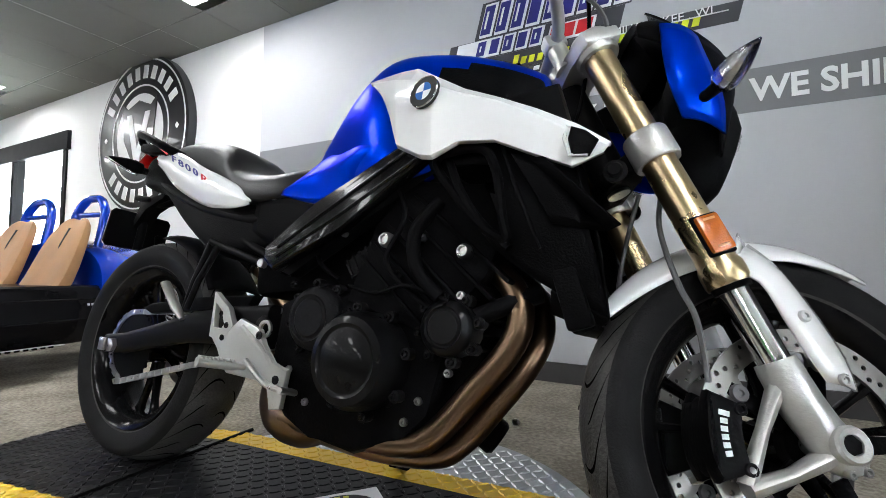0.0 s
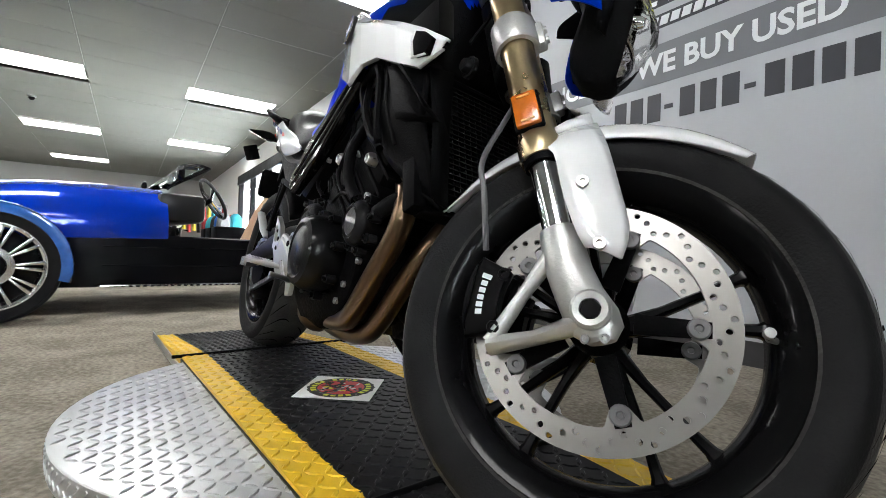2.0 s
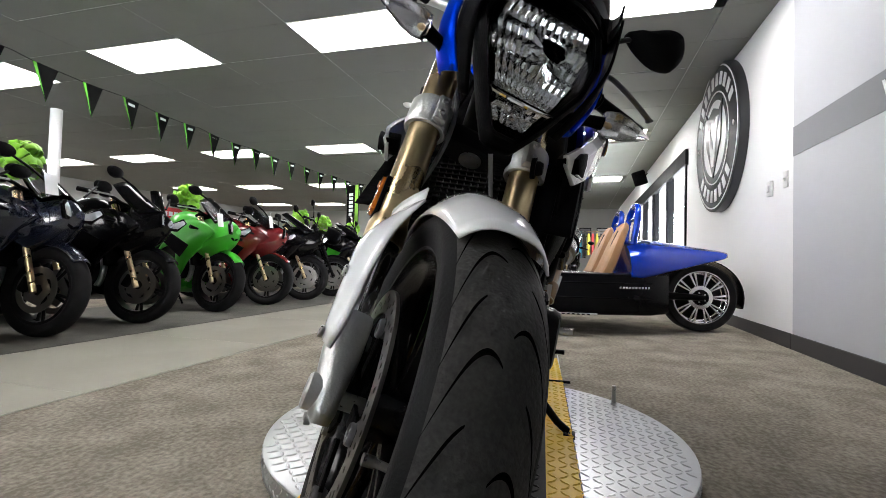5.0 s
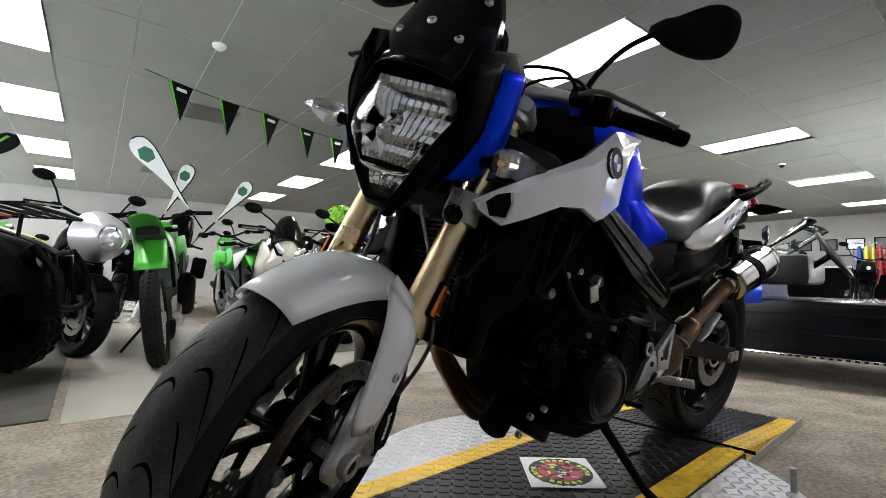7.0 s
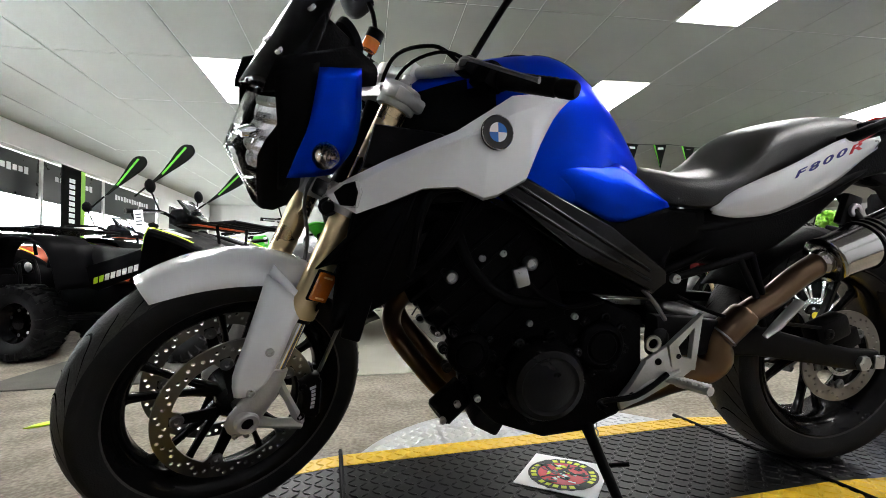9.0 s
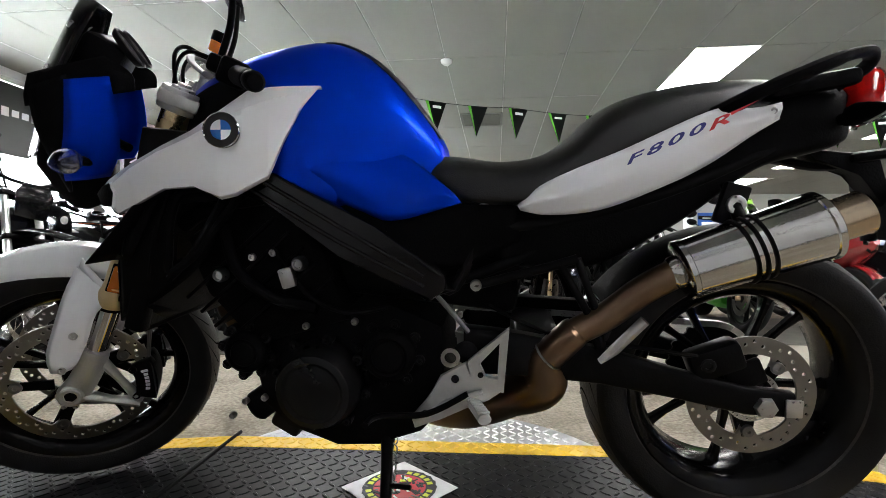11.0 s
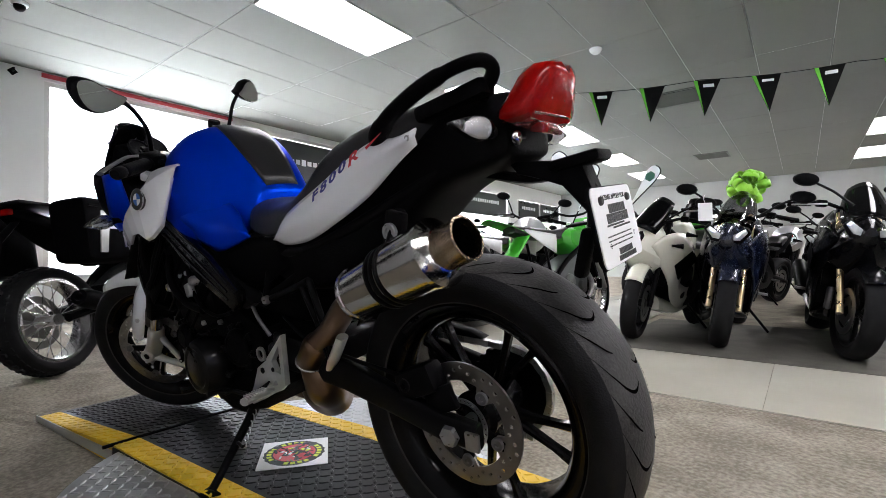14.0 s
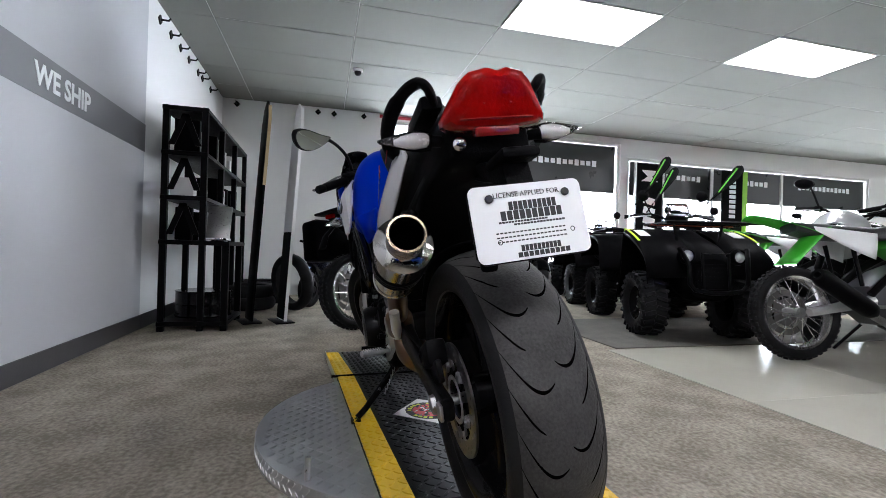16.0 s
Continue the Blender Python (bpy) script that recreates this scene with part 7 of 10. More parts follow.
for s in (1, -1):
    top = [(0.468, 0.142, 0.70), (0.425, 0.15, 0.737), (0.36, 0.154, 0.768), (0.28, 0.153, 0.80), (0.13, 0.142, 0.866), (0.06, 0.136, 0.868), (0.012, 0.132, 0.878)]
    low = [(0.462, 0.142, 0.69), (0.41, 0.15, 0.682), (0.32, 0.153, 0.691), (0.22, 0.15, 0.728), (0.135, 0.143, 0.769), (0.06, 0.136, 0.82), (0.014, 0.132, 0.848)]
    tp = bpart("tail_panel", side_panel(top, low, s, 28, 10, 0.012, 0.005), WHITE_PAINT, tail, "white tail side panel", thick=0.004)
    face = Matrix.Translation((0.222, 0.1712 * s, 0.8175)) @ Matrix.Rotation(radians(-3 * s), 4, "Z") @ Matrix.Rotation(radians(24.5), 4, "Y") @ Matrix(((-s, 0, 0, 0), (0, 0, s, 0), (0, 1, 0, 0), (0, 0, 0, 1))) @ Matrix.Translation((0.0, -0.013, 0))
    lean = Matrix.Identity(4)
    lean[0][0], lean[0][1] = 2.8, 1.1 * s
    for k, ch in enumerate("F800R"):
        sz = 0.0215 if ch == "R" else 0.0195
        bpart("script_letter", text_mesh(ch, sz, face @ lean @ Matrix.Translation((0.013 * (k - 1.5) + (0.002 if ch == "R" else 0), -0.0035 if ch == "R" else 0, 0)), 0.0006, 0.0004), EMB_RED if ch == "R" else EMB_BLUE, tp, "red italic letter" if ch == "R" else "", smooth=0)
    b = bmesh.new()
    prism(b, [(0.012, -0.002), (-0.04, 0.003), (0.012, 0.003)], 0.0012, Matrix.Translation((0.098, 0.1625 * s, 0.86)) @ Matrix.Rotation(radians(24), 4, "Y") @ side_plane())
    bpart("script_accent", b, EMB_RED, tp)
    b = bmesh.new()
    bolt(b, (0.028, 0.137 * s, 0.862), (0, s, 0), 0.006, 0.004)
    bpart("screw", b, STEEL, tp)
    b = bmesh.new()
    tube(b, cr([(0.115, 0.118 * s, 0.862), (0.09, 0.146 * s, 0.876), (0.04, 0.162 * s, 0.902), (-0.03, 0.16 * s, 0.931), (-0.09, 0.143 * s, 0.952), (-0.128, 0.122 * s, 0.957), (-0.136, 0.106 * s, 0.94), (-0.1, 0.09 * s, 0.91)], 6), [0.0185] * 10 + [0.0155] * 12 + [0.0125] * 21, 12, flat=0.72)
    box(b, (-0.05, 0.1 * s, 0.912), (0.15, 0.045, 0.03), (0, 9, 0), 0.01)
    bpart("grab_handle", b, BLACK_PLASTIC, tail, "black passenger grab handle")
    b = bmesh.new()
    tube(b, [(-0.11, 0.075 * s, 0.85), (-0.122, 0.115 * s, 0.852)], 0.011, 10)
    ind = bpart("indicator", b, BLACK_PLASTIC, tail, "rear turn signal with clear lens")
    b = bmesh.new()
    rings = []
    for u, r in ((0, 0.005), (0.06, 0.016), (0.25, 0.0195), (0.5, 0.016), (0.8, 0.008), (1, 0.002)):
        rings.append([(-0.122 + r * 0.75 * math.cos(q), (0.105 + 0.105 * u) * s, 0.853 + 0.004 * u + r * math.sin(q)) for q in np.linspace(0, 2 * math.pi, 13)[:-1]])
    skin(b, rings)
    bpart("indicator_lens", b, FROST_LENS, ind, "clear teardrop lens")
    b = bmesh.new()
    skin(b, [[(-0.109 + r * 0.4 * math.cos(q), (0.103 + 0.103 * u) * s, 0.853 + 0.004 * u + r * math.sin(q)) for q in np.linspace(0, 2 * math.pi, 13)[:-1]] for u, r in ((0, 0.006), (0.05, 0.0165), (0.25, 0.02), (0.5, 0.0165), (0.8, 0.0085), (1, 0.002))])
    bpart("indicator_housing", b, BLACK_PLASTIC, ind)
    b = bmesh.new()
    rings = []
    for u, r in ((0, 0.005), (0.1, 0.011), (0.35, 0.013), (0.6, 0.009), (0.8, 0.004)):
        rings.append([(-0.12 + r * 0.6 * math.cos(q), (0.112 + 0.085 * u) * s, 0.854 + r * math.sin(q)) for q in np.linspace(0, 2 * math.pi, 11)[:-1]])
    skin(b, rings)
    bpart("indicator_bulb", b, BULB_CLEAR, ind)
b = bmesh.new()
TL = [(-0.052, 0.968), (-0.02, 0.975), (0.0, 0.97), (0.02, 0.975), (0.052, 0.968), (0.068, 0.953), (0.085, 0.925), (0.102, 0.896), (0.1, 0.885), (0.088, 0.878), (0.04, 0.874), (-0.04, 0.874), (-0.088, 0.878), (-0.1, 0.885), (-0.102, 0.896), (-0.085, 0.925), (-0.068, 0.953)]
skin(b, [[(x - 0.34 * (z - 0.93), y * sc, 0.936 + (z - 0.925) * sz * 1.03) for y, z in TL] for x, sc, sz in ((-0.14, 0.84, 0.7), (-0.15, 0.95, 0.92), (-0.168, 1.0, 1.0), (-0.186, 0.97, 0.97), (-0.198, 0.86, 0.86), (-0.203, 0.6, 0.6))])
b.transform(Matrix.Translation((0, 0, -0.03)))
for f in b.faces:
    if f.calc_center_median().z < 0.866:
        f.material_index = 1
tl = bpart("tail_light", b, [RED_LENS, DARK_RED], label="large red tail light lens", smooth=50)
b = bmesh.new()
for i in range(-9, 10):
    for k in range(5):
        y, z = 0.0085 * i, 0.897 + 0.008 * k
        if abs(i) > 2 and abs(y) < 0.083 - 0.9 * (z - 0.897):
            box(b, (-0.196 - 0.22 * (z - 0.9) + 3.2 * y * y + 0.1 * max(0, z - 0.92), y, z), (0.006, 0.004, 0.004), (45, 0, 0))
tagged(bpart("lens_prism", b, DARK_RED, tl), kind="stuff")
for z in (0.872,):
    b = bmesh.new()
    tube(b, [(-0.198 - 0.22 * (z - 0.93) + 0.5 * y * y, y, z) for y in np.linspace(-0.07, 0.07, 9)], 0.0025, 6)
    bpart("lens_rib", b, DARK_RED if z < 0.93 else RED_LENS, tl)
b = bmesh.new()
box(b, (-0.172, 0, 0.852), (0.024, 0.085, 0.018), (0, -15, 0), 0.004)
bpart("rear_reflector", b, DARK_RED, tl, "dark red reflector strip")
b = bmesh.new()
lathe(b, [(0, 0.006), (0.009, 0.006), (0.0125, 0.004), (0.0125, -0.006)], aim((-0.142, 0.062, 0.838), (-1, 0.25, -0.15)), 18)
bpart("seat_lock", b, CHROME, tail)
b = bmesh.new()
box(b, (-0.158, 0.0635, 0.836), (0.003, 0.009, 0.003), (0, 0, -14))
bpart("key_slot", b, INK, tail)
# number plate bracket and dealer card
b = bmesh.new()
tube(b, cr([(0.0, 0, 0.80), (-0.06, 0, 0.785), (-0.14, 0, 0.77), (-0.2, 0, 0.775), (-0.235, 0, 0.77)], 5), 0.014, 10, flat=0.7)
tube(b, cr([(-0.215, 0, 0.775), (-0.245, 0, 0.73), (-0.245, 0, 0.68), (-0.25, 0, 0.62)], 5), 0.014, 10)
box(b, (-0.225, 0, 0.79), (0.09, 0.07, 0.02), (0, 8, 0), 0.008)
prism(b, [(-0.1, 0.805), (-0.235, 0.79), (-0.262, 0.715), (-0.252, 0.69), (-0.205, 0.755), (-0.12, 0.78)], 0.05, side_plane(0), 0.004)
holder = bpart("plate_bracket", b, BLACK_PLASTIC, label="black number plate bracket with lamp")
b = bmesh.new()
box(b, (-0.25, 0.07, 0.645), (0.02, 0.03, 0.08), (0, -14, 0), 0.008)
bpart("side_reflector", b, BLACK_PLASTIC, holder)
PL = Matrix.Translation((-0.283, 0.006, 0.683)) @ Matrix.Rotation(radians(9), 4, "Y") @ Matrix(((0, 0, -1, 0), (-1, 0, 0, 0), (0, 1, 0, 0), (0, 0, 0, 1)))
b = bmesh.new()
prism(b, [(x0 * (0.098 - 0.012 + 0.012 * math.cos(q)), y0 * (0.061 - 0.012 + 0.012 * math.sin(q))) for x0, y0, a0 in ((1, 1, 0), (-1, 1, 90), (-1, -1, 180), (1, -1, 270)) for q in [radians(e if x0 * y0 > 0 else 90 - e) for e in (0, 22, 45, 68, 90)]], 0.002)
b.transform(PL)
back = bmesh.new()
prism(back, [(-0.099, -0.05), (-0.088, -0.063), (0.088, -0.063), (0.099, -0.05), (0.099, 0.05), (0.088, 0.063), (-0.088, 0.063), (-0.099, 0.05)], 0.006, PL @ Matrix.Translation((0, 0, -0.0055)), 0.001)
bpart("plate_backing", back, BLACK_PLASTIC, holder, "black plastic plate carrier")
card = bpart("dealer_plate", b, PLATE_WHITE, holder, "white dealer plate reading LICENSE APPLIED FOR", bevel=0.0)
bpart("words", text_mesh("LICENSE APPLIED FOR", 0.0118, PL @ Matrix.Translation((0, 0.044, 0.0014)), 0.0003, 0.0), INK, card, smooth=0)
b = bmesh.new()
for x0, x1, y, h in ((-0.034, 0.05, 0.026, 0.014), (-0.05, 0.058, 0.011, 0.015), (-0.055, 0.03, 0.0005, 0.003), (-0.03, 0.06, -0.004, 0.003), (-0.025, 0.045, -0.043, 0.01), (-0.032, 0.06, -0.053, 0.008)):
    for k in range(10 if h > 0.005 else 16):
        n = 10 if h > 0.005 else 16
        q0 = x0 + (x1 - x0) * k / n
        box(b, (q0 + (x1 - x0) / n * 0.45, y, 0.0013), ((x1 - x0) / n * 0.8, h, 0.0006))
for k in range(3):
    for j in range(18):
        box(b, (-0.06 + 0.0068 * j, -0.016 - 0.007 * k, 0.0012), (0.0048, 0.0022, 0.0004))
b.transform(PL)
tagged(bpart("printed_bar", b, INK, card, smooth=0), kind="stuff")
for x, y in ((-0.065, 0.04), (0.068, 0.04)):
    b = bmesh.new()
    lathe(b, [(0, 0.005), (0.005, 0.005), (0.0068, 0.003), (0.0068, 0)], PL @ Matrix.Translation((x, y, 0.001)), 12)
    bpart("plate_screw", b, INK, card)
for x, y in ((-0.058, -0.03), (0.07, -0.022)):
    b = bmesh.new()
    lathe(b, [(0.0028, 0.0016), (0.0042, 0.0016)], PL @ Matrix.Translation((x, y, 0)), 14)
    bpart("slot", b, INK, card)

# ---- open three-wheeled roadster beside the turntable ----
CAR_BLUE = node_mat("roadster_blue", (0.0, 0.035, 0.45), 0.2, 0.3, 0.08, 3.0, 0.01, 500.0, coat=1.0, rough_var=0.03, spec=0.3)
CAR_BLACK = node_mat("roadster_black", (0.004, 0.004, 0.005), 0.2, 0, 0.2, 4.0, 0.0, 100.0, spec=0.4)
TAN_LEATHER = node_mat("tan_leather", (0.40, 0.21, 0.09), 0.5, 0, 0.15, 9.0, 0.3, 220.0)
RIM_SILVER = node_mat("machined_rim", (0.7, 0.7, 0.71), 0.22, 1.0, 0.08, 12.0, 0.03, 200.0)
BLUE_FILM = node_mat("wrapped_blue_film", (0.03, 0.14, 0.5), 0.15, 0.2, 0.4, 9.0, 0.8, 34.0, coat=1.0)
HUB_YELLOW = node_mat("hub_yellow", (0.7, 0.5, 0.02), 0.4, 0, 0.1, 8.0)
car = thing("roadster", "blue and black open three-wheeled roadster with tan seats", "car", pose(-2.7, -1.19, 0, 0, 0, -81.3))


def plan_prism(b, pts, z0, z1, bev=0.02):
    full = pts + [(x, -y) for x, y in pts[::-1] if y > 1e-6]
    prism(b, full, z1 - z0, Matrix.Translation((0, 0, (z0 + z1) / 2)), bev)


b = bmesh.new()
plan_prism(b, [(0.52, 0.1), (0.46, 0.26), (0.3, 0.36), (0.0, 0.42), (-0.4, 0.5), (-1.0, 0.54), (-1.7, 0.54), (-2.05, 0.46), (-2.22, 0.3)], 0.16, 0.5, 0.03)
tub = part("lower_body", b, CAR_BLACK, car, "black lower body tub")
for z in (0.3, 0.42):
    for s in (1, -1):
        b = bmesh.new()
        tube(b, [(-0.5, 0.515 * s, z), (-1.0, 0.545 * s, z), (-1.7, 0.545 * s, z), (-2.03, 0.47 * s, z)], 0.006, 6)
        part("body_crease", b, CAR_BLACK, tub)
for s in (1, -1):
    for k in range(10):
        b = bmesh.new()
        box(b, (-1.77 - 0.026 * k, (0.54 - 0.0062 * k) * s, 0.385), (0.016, 0.006, 0.018), (0, 0, 13 * s), 0.001)
        part("emblem_bar", b, CHROME, tub)
b = bmesh.new()
hood = [(0.5, 0.14, 0.53, 0.44), (0.4, 0.28, 0.63, 0.45), (0.2, 0.4, 0.75, 0.46), (-0.1, 0.48, 0.825, 0.47), (-0.45, 0.53, 0.845, 0.48), (-0.85, 0.54, 0.845, 0.49)]
body_loft(b, hood, 2.8, 32, under=0.1)
part("hood", b, CAR_BLUE, car, "rounded glossy blue hood")
b = bmesh.new()
tail_s = [(-1.86, 0.52, 0.77, 0.49), (-2.0, 0.5, 0.8, 0.5), (-2.25, 0.36, 0.78, 0.55), (-2.5, 0.22, 0.745, 0.6), (-2.72, 0.1, 0.715, 0.64), (-2.8, 0.03, 0.7, 0.66)]
body_loft(b, tail_s, 2.6, 32, under=0.2)
part("tail_cowl", b, CAR_BLUE, car, "tapering blue tail")
for s in (1, -1):
    b = bmesh.new()
    tube(b, cr([(-1.9, (0.27 - 0.13) * s, 0.74), (-1.93, 0.13 * s, 0.95), (-1.95, 0.19 * s, 1.05), (-1.95, 0.27 * s, 1.07), (-1.95, 0.35 * s, 1.05), (-1.93, 0.41 * s, 0.95), (-1.9, 0.4 * s, 0.74)], 5), 0.027, 12)
    tube(b, [(-1.94, 0.15 * s, 0.96), (-1.94, 0.39 * s, 0.96)], 0.018, 10)
    part("roll_hoop", b, CAR_BLUE, car, "blue padded roll hoop")
    # bucket seat
    b = bmesh.new()
    rows = []
    for x, z, w, d in ((-1.3, 0.36, 0.19, 0.06), (-1.6, 0.34, 0.2, 0.09), (-1.72, 0.42, 0.2, 0.1), (-1.78, 0.6, 0.2, 0.085), (-1.84, 0.78, 0.175, 0.07), (-1.88, 0.88, 0.12, 0.05), (-1.89, 0.905, 0.05, 0.03)):
        rows.append([(x + (d if q in (4, 5, 6, 7) else 0) * 0.9, (0.27 + w * u) * s, z + e) for q, (u, e) in enumerate(((-1, 0.01), (-0.5, -0.02), (0.5, -0.02), (1, 0.01), (1, 0.05), (0.55, 0.015), (-0.55, 0.015), (-1, 0.05)))])
    skin(b, rows)
    st = part("seat", b, TAN_LEATHER, car, "tan leather bucket seat", sub=1)
    b = bmesh.new()
    tube(b, [(-1.7, 0.27 * s, 0.5), (-1.76, 0.27 * s, 0.75), (-1.81, 0.27 * s, 0.86)], 0.006, 6)
    part("seat_seam", b, SEAT_VINYL, st)
# low windscreen with frame
b = bmesh.new()
wl = [(-0.78 - 0.07 * abs(v) ** 2, 0.45 * v, 0.83) for v in np.linspace(-1, 1, 15)]
wh = [(-1.03 - 0.1 * abs(v) ** 2, 0.41 * v, 1.06 - 0.05 * abs(v) ** 3) for v in np.linspace(-1, 1, 15)]
sheet(b, [[Vector(p).lerp(Vector(q), u) for p, q in zip(wl, wh)] for u in np.linspace(0, 1, 5)])
ws = part("windscreen", b, glass_mat("tinted_screen", (0.85, 0.9, 0.95), 0.0, 1.1), car, "low curved windscreen", thick=0.005)
ws.visible_shadow = False
b = bmesh.new()
tube(b, [wl[0]] + wh + [wl[-1]], 0.009, 8)
part("windscreen_frame", b, CAR_BLACK, ws)
b = bmesh.new()
box(b, (-0.95, 0, 0.7), (0.3, 0.95, 0.2), bev=0.04)
part("dashboard", b, SEAT_VINYL, car)
b = bmesh.new()
SW = aim((-1.2, 0.27, 0.8), (-0.85, 0, 0.5))
tube(b, [SW @ Vector((0.16 * math.cos(a), 0.16 * math.sin(a), 0)) for a in np.linspace(0, 2 * math.pi, 25)[:-1]], 0.013, 8, closed=True)
sw_ring = part("steering_wheel", b, SEAT_VINYL, car, "three-spoke steering wheel")
for k in range(3):
    b = bmesh.new()
    a = radians(-90 + 120 * k)
    rod(b, SW @ Vector((0, 0, -0.02)), SW @ Vector((0.155 * math.cos(a), 0.155 * math.sin(a), 0)), 0.012, 8)
    part("spoke", b, CHROME, sw_ring)
b = bmesh.new()
rod(b, SW @ Vector((0, 0, -0.02)), (-0.95, 0.27, 0.62), 0.02, 10)
part("column", b, BLACK_STEEL, sw_ring)
for s in (1, -1):
    b = bmesh.new()
    rod(b, (-0.85, 0.46 * s, 0.82), (-0.9, 0.58 * s, 0.9), 0.008, 8)
    mr = part("mirror", b, CAR_BLACK, car, "small black side mirror")
    b = bmesh.new()
    lathe(b, [(0, 0.03), (0.035, 0.025), (0.055, 0.0), (0.05, -0.008), (0, -0.008)], aim((-0.9, 0.6 * s, 0.925), (1, 0, 0)), 18)
    part("mirror_shell", b, CAR_BLACK, mr)
    b = bmesh.new()
    box(b, (-1.02, 0.62 * s, 0.178), (1.1, 0.13, 0.022), bev=0.006)
    stp = part("side_step", b, CHROME, car, "polished side step with slots")
    for k in range(26):
        b = bmesh.new()
        box(b, (-1.5 + 0.038 * k, 0.687 * s, 0.178), (0.02, 0.004, 0.01))
        part("slot", b, CAR_BLACK, stp)
    for x in (-0.6, -1.4):
        b = bmesh.new()
        box(b, (x, 0.53 * s, 0.19), (0.04, 0.14, 0.03))
        part("step_bracket", b, CAR_BLACK, stp)


def road_wheel(m, side, parent):
    R, w, rr = 0.30, 0.19, 0.228
    b = bmesh.new()
    lathe(b, [(rr, 0.075), (rr + 0.03, 0.092), (R - 0.02, 0.095), (R - 0.006, 0.085), (R, 0.06), (R, -0.06), (R - 0.006, -0.085), (R - 0.02, -0.095), (rr, -0.08)], m, 56, closed_prof=True)
    ty = part("wheel", b, DARK_RUBBER, parent, "road wheel with split silver spokes")
    b = bmesh.new()
    lathe(b, [(rr + 0.004, 0.086), (rr + 0.004, 0.072), (rr - 0.015, 0.06), (rr - 0.02, -0.07), (rr - 0.012, -0.07), (rr - 0.008, 0.05), (rr - 0.004, 0.086)], m, 56, closed_prof=True)
    rim = part("rim", b, RIM_SILVER, ty, "machined silver rim")
    b = bmesh.new()
    lathe(b, [(0, 0.03), (0.05, 0.03), (0.2, 0.01), (0.205, -0.01), (0, -0.01)], m, 40)
    part("wheel_inside", b, WHEEL_BLACK, ty)
    b = bmesh.new()
    lathe(b, [(0.066, 0.06), (0.07, 0.076), (0.102, 0.074), (0.106, 0.064), (0.1, 0.04)], m, 40)
    part("hub_ring", b, RIM_SILVER, ty, "machined ring round the hub")
    for k in range(20):
        a0 = 2 * math.pi * (k // 2) / 10
        e = 1 if k % 2 else -1
        b = bmesh.new()
        prism(b, [(0.1, e * 0.001), (0.1, e * 0.012), (0.218, e * 0.031), (0.22, e * 0.012)][::e], 0.02, m @ Matrix.Rotation(a0, 4, "Z") @ Matrix.Translation((0, 0, 0.062)), 0.002)
        part("spoke", b, RIM_SILVER, ty)
    b = bmesh.new()
    lathe(b, [(0, 0.085), (0.02, 0.085), (0.026, 0.08), (0.062, 0.075), (0.066, 0.06), (0.06, 0.02)], m, 28)
    part("hub", b, WHEEL_BLACK, ty)
    b = bmesh.new()
    lathe(b, [(0, 0.089), (0.02, 0.0885), (0.023, 0.084)], m, 20)
    part("hub_cap", b, HUB_YELLOW, ty, "small yellow hub cap")
    for k in range(5):
        a = 2 * math.pi * k / 5
        b = bmesh.new()
        lathe(b, [(0, 0.084), (0.007, 0.084), (0.008, 0.074)], m @ Matrix.Translation((0.042 * math.cos(a), 0.042 * math.sin(a), 0)), 6)
        part("lug_nut", b, STEEL, ty)
    return ty


for s in (1, -1):
    m = Matrix.Translation((0, 0.72 * s, 0.30)) @ Matrix.Rotation(radians(-90 * s), 4, "X")
    road_wheel(m, s, car)
    b = bmesh.new()
    rows = []
    for i in range(15):
        a = radians(70 + 125 * i / 14)
        rows.append([((0.345 - 0.06 * abs(v) ** 5) * math.cos(a), (0.72 + 0.125 * v) * s, 0.30 + (0.345 - 0.06 * abs(v) ** 5) * math.sin(a)) for v in np.linspace(-1, 1, 9)])
    sheet(b, rows)
    part("front_fender", b, BLUE_FILM, car, "front fender wrapped in clear film over blue", thick=0.006)
    for z in (0.22, 0.38):
        b = bmesh.new()
        for x in (0.16, -0.16):
            rod(b, (x, 0.38 * s, z), (0, 0.66 * s, z), 0.014, 8)
        part("wishbone", b, BLACK_STEEL, car)
    b = bmesh.new()
    lathe(b, [(0, 0.012), (0.06, 0.01), (0.07, 0), (0.06, -0.06), (0, -0.07)], aim((0.44, 0.3 * s, 0.5), (0.9, 0.25 * s, 0.1)), 20)
    part("headlamp", b, CHROME, car, "round front lamp")
road_wheel(Matrix.Translation((-2.56, 0, 0.30)) @ Matrix.Rotation(radians(-90), 4, "X"), 1, car)
b = bmesh.new()
rows = []
for i in range(17):
    a = radians(55 + 140 * i / 16)
    rows.append([(-2.56 + 0.34 * math.cos(a), 0.115 * v, 0.30 + (0.34 - 0.01 * abs(v) ** 3) * math.sin(a)) for v in np.linspace(-1, 1, 9)])
sheet(b, rows)
part("rear_fender", b, CAR_BLACK, car, "black rear cycle fender", thick=0.006)
b = bmesh.new()
for s in (1, -1):
    tube(b, [(-2.1, 0.14 * s, 0.32), (-2.56, 0.14 * s, 0.3)], [0.04, 0.025], 10)
rod(b, (-2.56, -0.15, 0.3), (-2.56, 0.15, 0.3), 0.016, 10)
part("swingarm", b, BLACK_STEEL, car)
b = bmesh.new()
box(b, (0.46, 0, 0.36), (0.1, 0.4, 0.12), bev=0.02)
part("grille", b, CAR_BLACK, car)
for k in range(5):
    b = bmesh.new()
    box(b, (0.513, 0, 0.315 + 0.022 * k), (0.008, 0.36, 0.006))
    part("grille_bar", b, CHROME, car)

